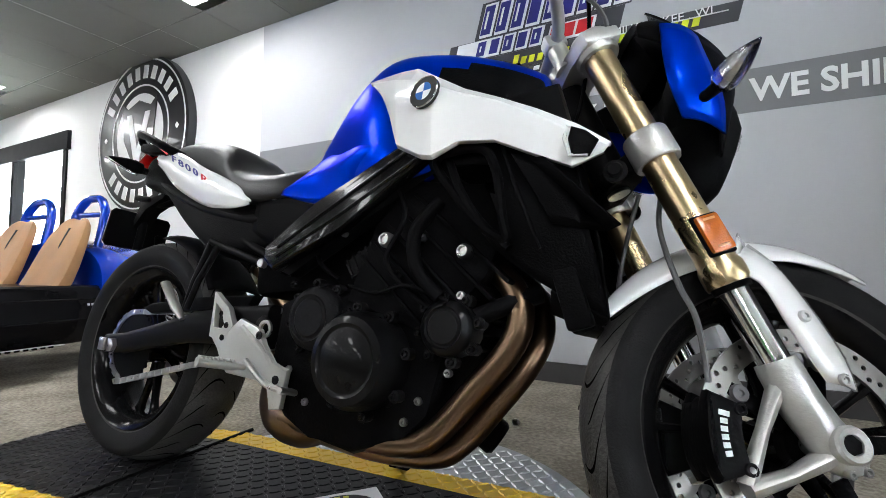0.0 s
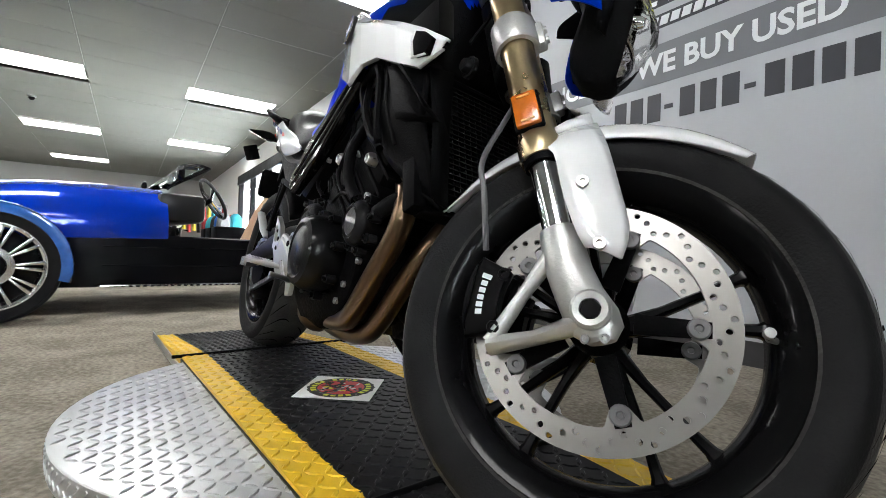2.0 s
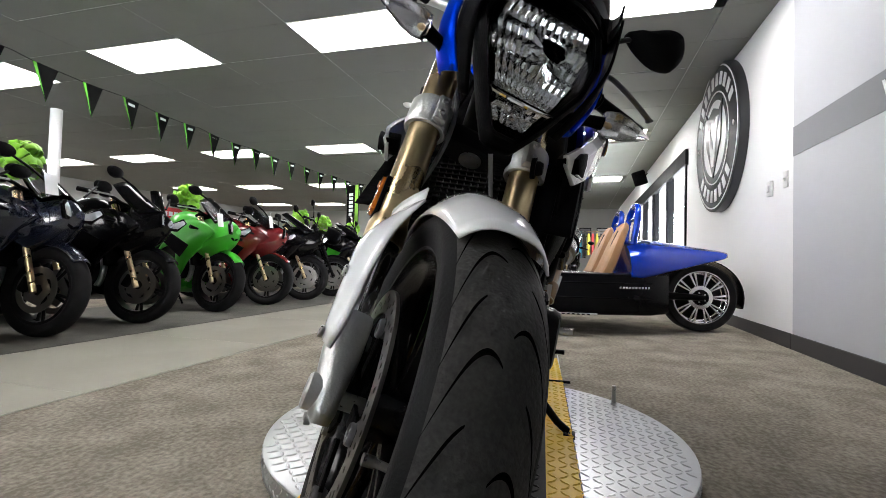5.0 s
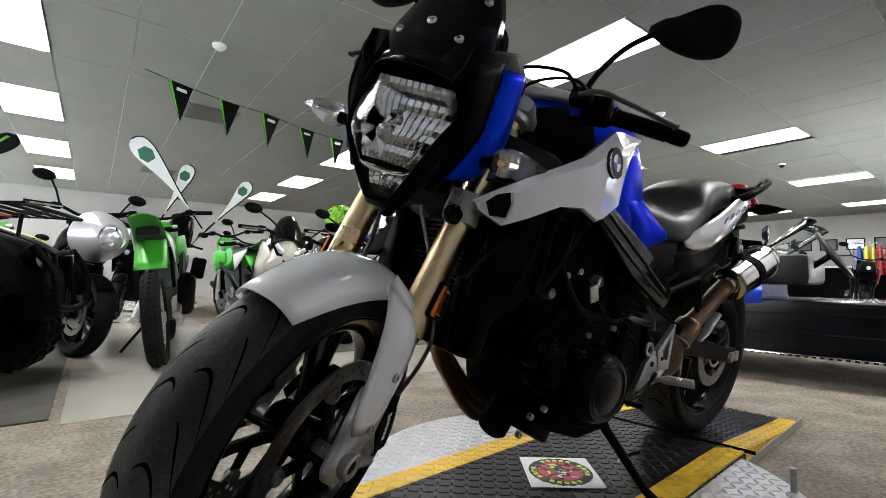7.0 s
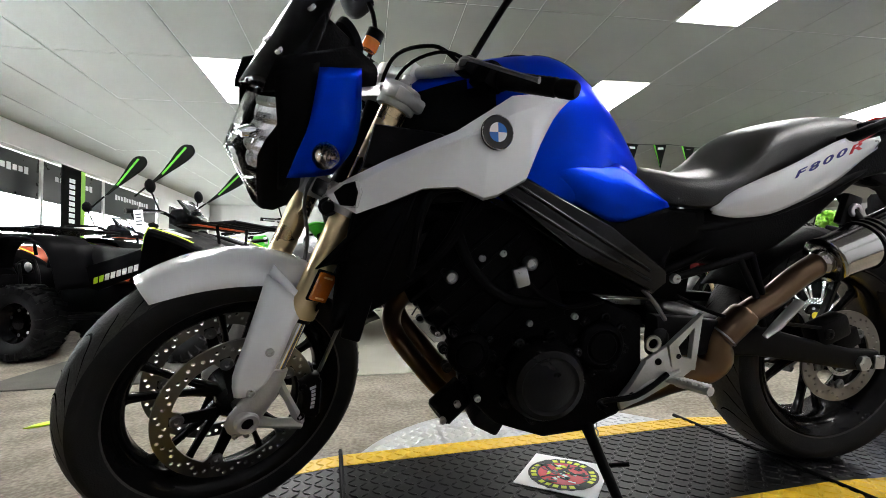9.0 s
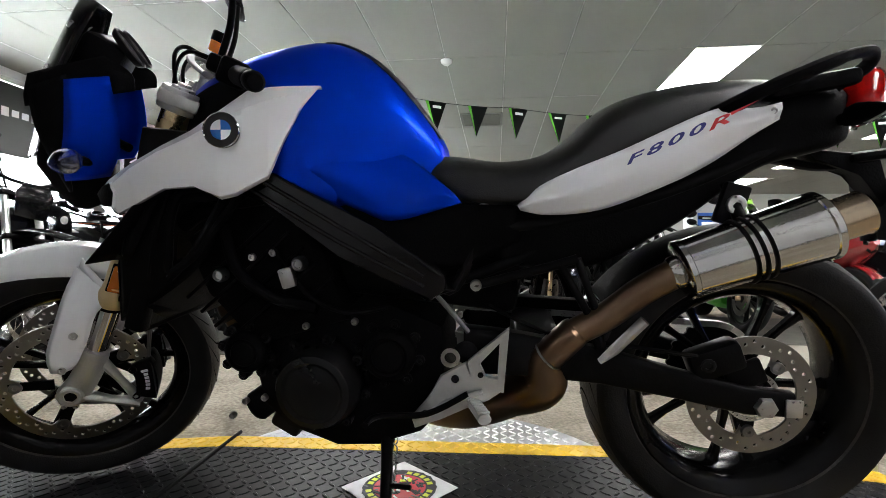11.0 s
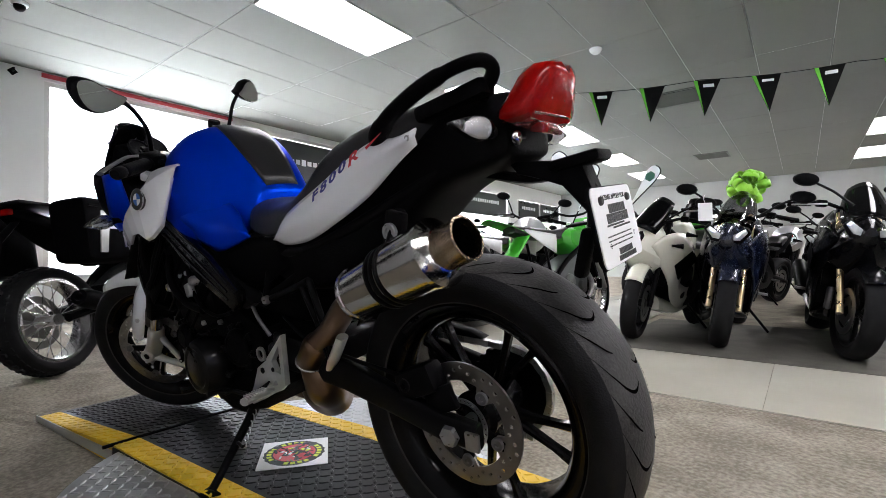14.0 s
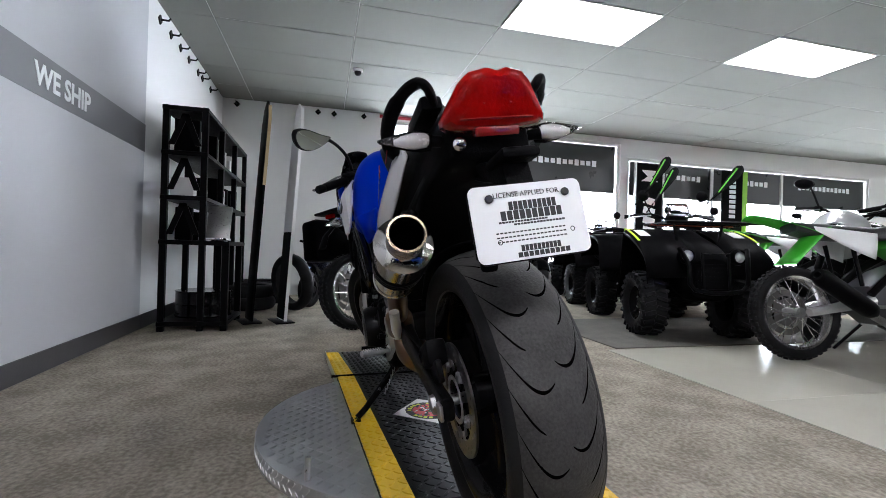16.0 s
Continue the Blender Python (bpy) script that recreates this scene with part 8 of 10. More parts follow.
# round maker's sign on the white wall, its lettering as plain bars
sign = thing("round_wall_sign", "large round black and white wall sign with a raised shield", "sign", Matrix.Translation((-3.98, WALL_Y, 1.94)) @ FACING)
SIGN_BLACK = node_mat("sign_black", (0.012, 0.012, 0.014), 0.35, 0, 0.1, 6.0, coat=0.3)
SIGN_WHITE = node_mat("sign_white", (0.8, 0.8, 0.8), 0.4, 0, 0.03, 6.0)
b = bmesh.new()
lathe(b, [(0, 0.085), (0.77, 0.085), (0.78, 0.08), (0.78, 0.002), (0, 0.002)], None, 72)
part("disc", b, SIGN_BLACK, sign, "thick black disc")
for r0, r1 in ((0.735, 0.75), (0.475, 0.49)):
    b = bmesh.new()
    lathe(b, [(r0, 0.086), (r0, 0.09), (r1, 0.09), (r1, 0.086)], None, 72)
    part("white_ring", b, SIGN_WHITE, sign)
b = bmesh.new()
lathe(b, [(0, 0.089), (0.40, 0.089), (0.40, 0.086)], None, 56)
part("white_field", b, SIGN_WHITE, sign)
b = bmesh.new()
prism(b, [(-0.3, 0.34), (-0.2, 0.26), (0, 0.33), (0.2, 0.26), (0.3, 0.34), (0.25, -0.05), (0, -0.42), (-0.25, -0.05)], 0.012, Matrix.Translation((0, 0, 0.094)))
part("shield", b, SIGN_BLACK, sign)
b = bmesh.new()
prism(b, [(-0.2, 0.2), (-0.12, 0.2), (0, -0.16), (0.12, 0.2), (0.2, 0.2), (0.04, -0.3), (-0.04, -0.3)], 0.006, Matrix.Translation((0, 0, 0.103)))
part("wedge", b, SIGN_WHITE, sign)
for a0, n in ((90, 10), (270, 8)):
    for k in range(n):
        a = radians(a0 + (k - (n - 1) / 2) * 13.5)
        b = bmesh.new()
        box(b, (0.615 * math.cos(a), 0.615 * math.sin(a), 0.088), (0.13, 0.075, 0.006), (0, 0, math.degrees(a)), 0.001)
        part("letter_bar", b, SIGN_WHITE, sign)
for a in (0, 180):
    b = bmesh.new()
    box(b, (0.615 * math.cos(radians(a)), 0, 0.088), (0.04, 0.04, 0.006), (0, 0, 45), 0.001)
    part("letter_bar", b, SIGN_WHITE, sign)

# ---- other machines on show ----
PAINTS = {
    "white": node_mat("cream_white_paint", (0.74, 0.72, 0.62), 0.25, 0, 0.04, 4.0, coat=0.8),
    "black": node_mat("black_paint", (0.004, 0.004, 0.005), 0.2, 0, 0.2, 4.0, coat=0.25, spec=0.35),
    "navy": node_mat("blue_black_paint", (0.008, 0.012, 0.03), 0.22, 0, 0.2, 4.0, coat=0.8),
    "green": node_mat("lime_green_paint", (0.05, 0.45, 0.025), 0.32, 0, 0.08, 4.0, coat=0.25),
    "red": node_mat("dark_red_paint", (0.16, 0.008, 0.01), 0.25, 0, 0.1, 4.0, coat=0.8),
    "grey": node_mat("matt_grey_paint", (0.09, 0.092, 0.1), 0.4, 0.3, 0.1, 4.0, coat=0.2),
    "silver": node_mat("silver_paint", (0.55, 0.55, 0.57), 0.3, 0.6, 0.06, 4.0, coat=0.5),
    "orange": node_mat("orange_paint", (0.55, 0.07, 0.01), 0.35, 0, 0.1, 4.0, coat=0.3),
    "shell": node_mat("moulded_black_shell", (0.004, 0.004, 0.0045), 0.42, 0, 0.2, 12.0, 0.1, 150.0, spec=0.1),
}
SCREEN_CLEAR = glass_mat("smoked_screen", (0.25, 0.25, 0.27), 0.02, 1.15)
LAMP_GLASS = node_mat("lamp_glass", (0.75, 0.77, 0.8), 0.08, 0.6, 0.2, 30.0, coat=1.0)
BLACK_SPOKE = node_mat("black_spoke", (0.01, 0.01, 0.011), 0.3, 0, 0.2, 10.0, spec=0.4)


def show_wheel(parent, name, m, R, w, style, disc=True):
    """A wheel about local z: tyre, rim, hub, spokes and brake disc."""
    rr = R - (0.075 if style == "cast" else 0.065)
    b = bmesh.new()
    lathe(b, tyre_profile(R, w, rr), m, 44, closed_prof=True)
    ty = part(name, b, DARK_RUBBER, parent, "wheel with a black tyre")
    if style == "wire":
        b = bmesh.new()
        n = 46
        for k in range(n):
            for y, ww in ((-0.26, 0.2), (0.0, 0.2), (0.26, 0.2)):
                a = 2 * math.pi * (k + (0.5 if y == 0 else 0)) / n
                rad = R - 0.002 - 0.03 * abs(y) * 1.6
                box(b, m @ Vector((rad * math.cos(a), rad * math.sin(a), y * w)), (0.022, 0.022, 0.02), tuple(math.degrees(q) for q in (m.to_3x3() @ Matrix.Rotation(a, 3, "Z")).to_euler()))
        tagged(part("knob", b, DARK_RUBBER, ty), kind="stuff")
    b = bmesh.new()
    hw = w * 0.34
    lathe(b, [(rr + 0.006, -hw), (rr + 0.006, -hw + 0.012), (rr - 0.012, -hw + 0.02), (rr - 0.012, hw - 0.02), (rr + 0.006, hw - 0.012), (rr + 0.006, hw), (rr - 0.02, hw), (rr - 0.026, 0), (rr - 0.02, -hw)], m, 44, closed_prof=True)
    part("rim", b, RIM_SILVER if style == "wire" else BLACK_SPOKE, ty)
    b = bmesh.new()
    lathe(b, [(0, -0.06), (0.035, -0.06), (0.03, 0), (0.035, 0.06), (0, 0.06)], m, 18)
    part("hub", b, STEEL if style == "wire" else BLACK_SPOKE, ty)
    if style == "wire":
        b = bmesh.new()
        for k in range(28):
            s = 1 if k % 2 else -1
            a = 2 * math.pi * k / 28
            a2 = a + (0.28 if k % 4 < 2 else -0.28)
            rod(b, m @ Vector((0.032 * math.cos(a2), 0.032 * math.sin(a2), 0.045 * s)), m @ Vector(((rr - 0.02) * math.cos(a), (rr - 0.02) * math.sin(a), 0)), 0.0022, 5)
        tagged(part("wire_spoke", b, CHROME, ty), kind="stuff")
    else:
        for k in range(5):
            a = 2 * math.pi * k / 5 + 0.3
            for e in (0.1, -0.1):
                b = bmesh.new()
                rod(b, m @ Vector((0.03 * math.cos(a), 0.03 * math.sin(a), 0)), m @ Vector(((rr - 0.02) * math.cos(a + e), (rr - 0.02) * math.sin(a + e), 0)), 0.011, 7)
                part("spoke", b, BLACK_SPOKE, ty)
    if disc:
        for s in ((1, -1) if w < 0.14 and style == "cast" else (1,)):
            b = bmesh.new()
            rd = R * 0.5
            lathe(b, [(rd, s * 0.062), (rd, s * 0.067), (rd * 0.72, s * 0.067), (rd * 0.72, s * 0.062)], m, 32, closed_prof=True)
            lathe(b, [(rd * 0.72, s * 0.064), (0.04, s * 0.06)], m, 5)
            part("brake_disc", b, ROTOR, ty)
    return ty


SPIN = Matrix.Rotation(radians(-90), 4, "X")


def price_tag(p, yaw, tilt=8):
    t = thing("price_tag", "white card price tag hung on a motorcycle", "price tag", pose(*p, tilt, 0, yaw), group="price tags")
    b = bmesh.new()
    box(b, (0, 0, 0), (0.09, 0.003, 0.13), bev=0.001, seg=1)
    part("card", b, PLATE_WHITE, t)
    for k in range(4):
        b = bmesh.new()
        box(b, (0, -0.0022, 0.035 - 0.024 * k), (0.066 - 0.012 * (k % 2), 0.0008, 0.009))
        part("printed_bar", b, INK, t)
    b = bmesh.new()
    tube(b, [(0, 0, 0.064), (0.01, 0.008, 0.1), (0.0, 0.02, 0.12)], 0.0015, 5)
    part("string", b, PLATE_WHITE, t)


def moto(kind, paint, x, y, heading, label, lean=9.0, steer=20.0, accent="shell", group="motorcycles on show"):
    """A machine standing on its side stand; x, y is where its front wheel touches the floor."""
    P, A = PAINTS[paint], PAINTS[accent]
    t = thing("motorcycle", label, "motorcycle", pose(x, y, 0.008, 0, 0, heading) @ pose(0, 0, 0, -lean), group=group)
    dirt, sport = kind == "dirt", kind == "sport"
    style = "wire" if kind in ("dirt", "tour") else "cast"
    RF, RR = (0.335, 0.315) if dirt else (0.30, 0.31)
    rake = radians(25)
    ST = Matrix.Translation((-0.22, 0, 0)) @ Matrix.Rotation(radians(steer), 4, "Z") @ Matrix.Translation((0.22, 0, 0))

    def fp(name, b, mat, parent=None, label2="", **k):
        b.transform(ST)
        return part(name, b, mat, parent or t, label2, **k)
    show_wheel(t, "front_wheel", ST @ Matrix.Translation((0, 0, RF)) @ SPIN, RF, 0.09 if dirt else 0.12, style)
    rw = show_wheel(t, "rear_wheel", Matrix.Translation((-1.42, 0, RR)) @ SPIN, RR, 0.11 if dirt else 0.17, style)
    top = 0.98 if sport else 1.03
    for s in (1, -1):
        f0, f1 = Vector((0.015, 0.095 * s, RF - 0.02)), Vector((0.015 - math.tan(rake) * (top - RF), 0.095 * s, top))
        b = bmesh.new()
        tube(b, [f0, f0.lerp(f1, 0.42), f0.lerp(f1, 0.43), f1], [0.02, 0.02, 0.027, 0.027] if not dirt else [0.026, 0.026, 0.022, 0.022], 12)
        fp("fork_leg", b, GOLD if sport and paint != "white" else BLACK_STEEL if not dirt else CAST_SILVER)
        b = bmesh.new()
        box(b, f0 + Vector((-0.09, -0.02 * s, 0.05)), (0.05, 0.05, 0.1), (0, 25, 0), 0.01)
        fp("brake_caliper", b, BLACK_STEEL)
    for z in (0.72, top - 0.03):
        b = bmesh.new()
        box(b, (0.015 - math.tan(rake) * (z - RF), 0, z), (0.07, 0.25, 0.03), (0, -25, 0), 0.006)
        fp("fork_clamp", b, BLACK_STEEL)
    # mudguard
    b = bmesh.new()
    rows = []
    if dirt:
        for i in range(12):
            u = i / 11
            rows.append([(0.30 - 0.62 * u, (0.045 + 0.035 * math.sin(math.pi * min(1, 0.2 + u * 0.8))) * v, 0.70 + 0.1 * math.sin(math.pi * (0.15 + 0.6 * u)) - 0.03 * abs(v) ** 2) for v in np.linspace(-1, 1, 7)])
    else:
        for i in range(13):
            a = radians(40 + 100 * i / 12)
            rows.append([((RF + 0.02 - 0.03 * abs(v) ** 2.5) * math.cos(a), 0.066 * v, RF + (RF + 0.02 - 0.03 * abs(v) ** 2.5) * math.sin(a)) for v in np.linspace(-1, 1, 9)])
    sheet(b, rows)
    fp("mudguard", b, P if sport or dirt else A, None, "front mudguard", thick=0.004)
    # bars, grips, levers, mirrors
    hz, hx = (0.98, -0.26) if sport else (1.12 if dirt else 1.08, -0.32)
    b = bmesh.new()
    tube(b, cr([(hx - 0.1, -0.37, hz), (hx - 0.03, -0.2, hz + 0.02), (hx + 0.02, -0.08, hz - 0.02), (hx + 0.02, 0.08, hz - 0.02), (hx - 0.03, 0.2, hz + 0.02), (hx - 0.1, 0.37, hz)], 4), 0.0125, 9)
    bar = fp("handlebar", b, BLACK_STEEL)
    for s in (1, -1):
        b = bmesh.new()
        tube(b, [(hx - 0.055, 0.26 * s, hz + 0.01), (hx - 0.105, 0.385 * s, hz)], 0.018, 10)
        fp("grip", b, BLACK_PLASTIC, bar)
        b = bmesh.new()
        tube(b, [(hx + 0.02, 0.19 * s, hz + 0.01), (hx + 0.03, 0.27 * s, hz), (hx - 0.02, 0.38 * s, hz - 0.01)], 0.007, 6)
        fp("lever", b, BLACK_STEEL if s > 0 else STEEL, bar)
        b = bmesh.new()
        box(b, (hx - 0.03, 0.21 * s, hz + 0.015), (0.05, 0.06, 0.05), bev=0.01)
        fp("switch_housing", b, BLACK_PLASTIC, bar)
        if not dirt:
            m0 = Vector((0.0, 0.12 * s, 0.97)) if sport else Vector((hx, 0.2 * s, hz + 0.02))
            m1 = m0 + (Vector((-0.12, 0.2 * s, 0.15)) if sport else Vector((-0.01, 0.1 * s, 0.19)))
            b = bmesh.new()
            tube(b, [m0, m0.lerp(m1, 0.5) + Vector((0.01, 0, 0.01)), m1], 0.008, 7)
            mi = fp("mirror", b, BLACK_STEEL, None, "black mirror on a stalk")
            b = bmesh.new()
            rings = []
            for sc, dx in ((0.9, -0.012), (1.0, -0.005), (0.9, 0.02), (0.4, 0.034)):
                rings.append([(m1.x + dx, m1.y + 0.04 * s + 0.075 * sc * math.cos(a), m1.z + 0.01 + 0.045 * sc * math.sin(a)) for a in np.linspace(0, 2 * math.pi, 17)[:-1]])
            skin(b, rings)
            fp("mirror_shell", b, BLACK_PLASTIC, mi)
    # engine, frame, radiator, exhaust, swingarm, stand
    b = bmesh.new()
    prism(b, [(-0.98, 0.36), (-0.85, 0.25), (-0.55, 0.22), (-0.42, 0.3), (-0.4, 0.42), (-0.36, 0.62), (-0.52, 0.7), (-0.75, 0.62), (-0.95, 0.5)], 0.3 if not dirt else 0.22, side_plane(0), 0.02)
    eng = part("engine", b, ENGINE_GREY if not dirt else PAINTS["grey"], t, "engine block")
    for s in (1, -1):
        for cx, cz, r in ((-0.72, 0.4, 0.085), (-0.53, 0.36, 0.05)):
            b = bmesh.new()
            lathe(b, [(0, 0.03), (r * 0.7, 0.03), (r * 0.95, 0.015), (r, -0.03)], aim((cx, (0.15 if not dirt else 0.11) * s, cz), (0, s, 0)), 20)
            part("engine_cover", b, ENGINE_GREY if not dirt else HOSE, eng)
        b = bmesh.new()
        tube(b, cr([(-0.27, 0.06 * s, 0.9), (-0.45, 0.15 * s, 0.78), (-0.8, 0.15 * s, 0.6), (-0.98, 0.13 * s, 0.44)], 4), 0.028 if not dirt else 0.02, 8, flat=1.5)
        part("frame_beam", b, BLACK_STEEL, t)
        b = bmesh.new()
        tube(b, [(-0.95, 0.11 * s, 0.4), (-1.42, 0.12 * s, RR)], [0.04, 0.026], 8)
        part("swingarm", b, BLACK_STEEL if not dirt else CAST_SILVER, t)
        b = bmesh.new()
        tube(b, [(-0.93, 0.13 * s, 0.36), (-0.93, 0.24 * s, 0.36)], 0.012, 7)
        part("footrest", b, STEEL, t)
    b = bmesh.new()
    box(b, (-0.24, 0, 0.56), (0.04, 0.3 if not dirt else 0.24, 0.26), (0, -18, 0), 0.008)
    part("radiator", b, ENGINE_BLACK, t)
    b = bmesh.new()
    tube(b, cr([(-0.36, -0.06, 0.55), (-0.28, -0.08, 0.4), (-0.36, -0.08, 0.25), (-0.7, -0.1, 0.2), (-1.0, -0.15, 0.3)], 5), 0.024, 9)
    ex = part("exhaust", b, STEEL, t, "exhaust pipe with silencer")
    b = bmesh.new()
    e0, e1 = Vector((-1.0, -0.16, 0.32)), Vector((-1.42, -0.2, 0.56 if sport or dirt else 0.42))
    lathe(b, [(0.02, -0.02), (0.05, 0.02), (0.058, 0.06), (0.058, (e1 - e0).length - 0.04), (0.045, (e1 - e0).length), (0.025, (e1 - e0).length), (0.025, (e1 - e0).length - 0.05)], aim(e0, e1 - e0), 18)
    part("silencer", b, BLACK_STEEL, ex)
    b = bmesh.new()
    tube(b, [(-0.8, 0.12, 0.24), (-0.86, 0.29, 0.055)], 0.011, 7)
    part("side_stand", b, BLACK_STEEL, t)
    # tank and seat
    b = bmesh.new()
    if dirt:
        body_loft(b, [(-0.3, 0.07, 0.92, 0.8), (-0.42, 0.12, 0.95, 0.72), (-0.58, 0.13, 0.94, 0.74), (-0.72, 0.09, 0.9, 0.8)], 2.5, 18)
    else:
        body_loft(b, [(-0.36, 0.08, 0.95, 0.8), (-0.48, 0.15, 1.01, 0.77), (-0.62, 0.165, 1.02, 0.76), (-0.76, 0.14, 0.97, 0.76), (-0.86, 0.1, 0.87, 0.77)], 2.6, 20)
    part("fuel_tank", b, P, t, "painted fuel tank")
    b = bmesh.new()
    if dirt:
        body_loft(b, [(-0.55, 0.06, 0.96, 0.88), (-0.8, 0.085, 0.92, 0.84), (-1.2, 0.09, 0.93, 0.85), (-1.42, 0.07, 0.94, 0.88)], 3.0, 16)
    else:
        body_loft(b, [(-0.82, 0.09, 0.84, 0.77), (-0.98, 0.13, 0.815, 0.75), (-1.1, 0.12, 0.85, 0.77), (-1.2, 0.11, 0.91, 0.82), (-1.42, 0.08, 0.93, 0.86)], 2.8, 18)
    part("seat", b, SEAT_VINYL, t)
    b = bmesh.new()
    if dirt:
        rows = [[(-1.2 - 0.5 * u, (0.1 - 0.02 * u) * v, 0.86 + 0.2 * u - 0.08 * u * u - 0.025 * abs(v) ** 2) for v in np.linspace(-1, 1, 7)] for u in np.linspace(0, 1, 8)]
        sheet(b, rows)
        part("rear_fender", b, P, t, "high rear fender", thick=0.005)
        b = bmesh.new()
        sheet(b, [[(-1.24 - 0.2 * u - 0.08 * u * u + 0.06 * abs(v) ** 2, 0.095 * v, 0.9 - 0.2 * u - 0.06 * u * u) for v in np.linspace(-1, 1, 7)] for u in np.linspace(0, 1, 7)])
        part("inner_fender", b, P, t, "splash guard over the rear wheel", thick=0.004)
    else:
        body_loft(b, [(-1.0, 0.12, 0.79, 0.66), (-1.25, 0.12, 0.87, 0.76), (-1.45, 0.09, 0.94, 0.86), (-1.6, 0.04, 0.96, 0.92)], 2.8, 18)
        tail2 = part("tail", b, P if sport else A, t)
        b = bmesh.new()
        box(b, (-1.6, 0, 0.93), (0.03, 0.1, 0.035), bev=0.008)
        part("tail_light", b, RED_LENS, tail2)
        b = bmesh.new()
        tube(b, [(-1.52, 0, 0.9), (-1.66, 0, 0.76), (-1.7, 0, 0.66)], [0.03, 0.04, 0.05], 8, flat=0.3)
        part("plate_bracket", b, BLACK_PLASTIC, tail2)
    if dirt:
        for s in (1, -1):
            top2 = [(-0.2, 0.17, 0.9), (-0.4, 0.18, 0.93), (-0.62, 0.12, 0.9)]
            low2 = [(-0.26, 0.17, 0.66), (-0.4, 0.17, 0.7), (-0.62, 0.12, 0.78)]
            part("shroud", side_panel(top2, low2, s, 10, 6, 0.012), P, t, "painted radiator shroud", thick=0.004)
            top2 = [(-0.86, 0.11, 0.86), (-1.1, 0.11, 0.88), (-1.31, 0.095, 0.9)]
            low2 = [(-0.9, 0.12, 0.68), (-1.08, 0.12, 0.75), (-1.3, 0.1, 0.87)]
            part("number_panel", side_panel(top2, low2, s, 10, 6, 0.008), PLATE_WHITE if paint != "black" else BLACK_PLASTIC, t, thick=0.004)
            b = bmesh.new()
            tube(b, [(-1.05, 0.1 * s, 0.8), (-1.0, 0.1 * s, 0.5)], 0.014, 7)
            part("frame_tube", b, BLACK_STEEL, t)
        b = bmesh.new()
        prism(b, [(-0.09, 0.86), (0.09, 0.86), (0.11, 1.02), (0.07, 1.08), (-0.07, 1.08), (-0.11, 1.02)], 0.012, Matrix.Translation((-0.16, 0, 0)) @ Matrix(((0, 0, 1, 0), (1, 0, 0, 0), (0, 1, 0, 0), (0, 0, 0, 1))), 0.004)
        fp("front_plate", b, P)
        return t
    if sport:
        b = bmesh.new()
        body_loft(b, [(0.2, 0.03, 0.83, 0.79), (0.12, 0.09, 0.89, 0.74), (0.0, 0.14, 0.93, 0.69), (-0.14, 0.16, 0.95, 0.65), (-0.3, 0.15, 0.93, 0.68)], 1.7, 14, under=0.45)
        nose = part("nose_fairing", b, P, t, "pointed nose fairing", smooth=24)
        b = bmesh.new()
        rows = []
        for i in range(8):
            u = i / 7
            rows.append([(0.1 - 0.4 * u - 0.1 * abs(v) ** 2 * (1 - 0.5 * u), (0.125 + 0.02 * math.sin(math.pi * u) - 0.04 * u) * v, 0.905 + 0.26 * u - 0.05 * abs(v) ** 2) for v in np.linspace(-1, 1, 11)])
        sheet(b, rows)
        part("windscreen", b, SCREEN_CLEAR if paint not in ("white", "black") else SMOKE_SCREEN, nose, "dark bubble windscreen", thick=0.004)
        for s in (1, -1):
            b = bmesh.new()
            prism(b, [(0.035, -0.005), (0.13, 0.05), (0.15, 0.025), (0.1, -0.03), (0.05, -0.035)], 0.03, Matrix.Translation((0.14, 0, 0.81)) @ Matrix.Rotation(radians(-32 * s), 4, "Z") @ Matrix(((0, 0, 1, 0), (s, 0, 0, 0), (0, 1, 0, 0), (0, 0, 0, 1))), 0.005)
            hl = part("headlamp", b, LAMP_GLASS, nose, "slanted headlamp")
            b = bmesh.new()
            prism(b, [(0.02, -0.015), (0.135, 0.066), (0.165, 0.03), (0.105, -0.05), (0.035, -0.052)], 0.024, Matrix.Translation((0.134, 0, 0.81)) @ Matrix.Rotation(radians(-32 * s), 4, "Z") @ Matrix(((0, 0, 1, 0), (s, 0, 0, 0), (0, 1, 0, 0), (0, 0, 0, 1))), 0.004)
            part("headlamp_bezel", b, SMOKE_SCREEN, hl)
            top2 = [(0.03, 0.12, 0.76), (-0.1, 0.17, 0.86), (-0.32, 0.2, 0.88), (-0.55, 0.19, 0.8), (-0.72, 0.16, 0.7)]
            low2 = [(-0.06, 0.13, 0.66), (-0.22, 0.17, 0.48), (-0.34, 0.17, 0.3), (-0.6, 0.15, 0.22), (-0.86, 0.12, 0.3)]
            sd = part("side_fairing", side_panel(top2, low2, s, 18, 10, 0.02, 0.012, skip=lambda v, c: 0.3 < v < 0.62 and 0.5 < c < 0.85), P, t, "swept side fairing with a vent", thick=0.005)
            b = bmesh.new()
            prism(b, [(-0.2, 0.62), (-0.5, 0.74), (-0.62, 0.66), (-0.3, 0.5)], 0.003, side_plane(0.218 * s))
            part("decal", b, A, sd)
            b = bmesh.new()
            prism(b, [(0.005, 0.0), (0.055, 0.02), (0.035, -0.07), (0.005, -0.085)], 0.03, Matrix.Translation((0.15, 0, 0.79)) @ Matrix(((0, 0, 1, 0), (s, 0, 0, 0), (0, 1, 0, 0), (0, 0, 0, 1))), 0.004)
            part("air_intake", b, SMOKE_SCREEN, nose)
            b = bmesh.new()
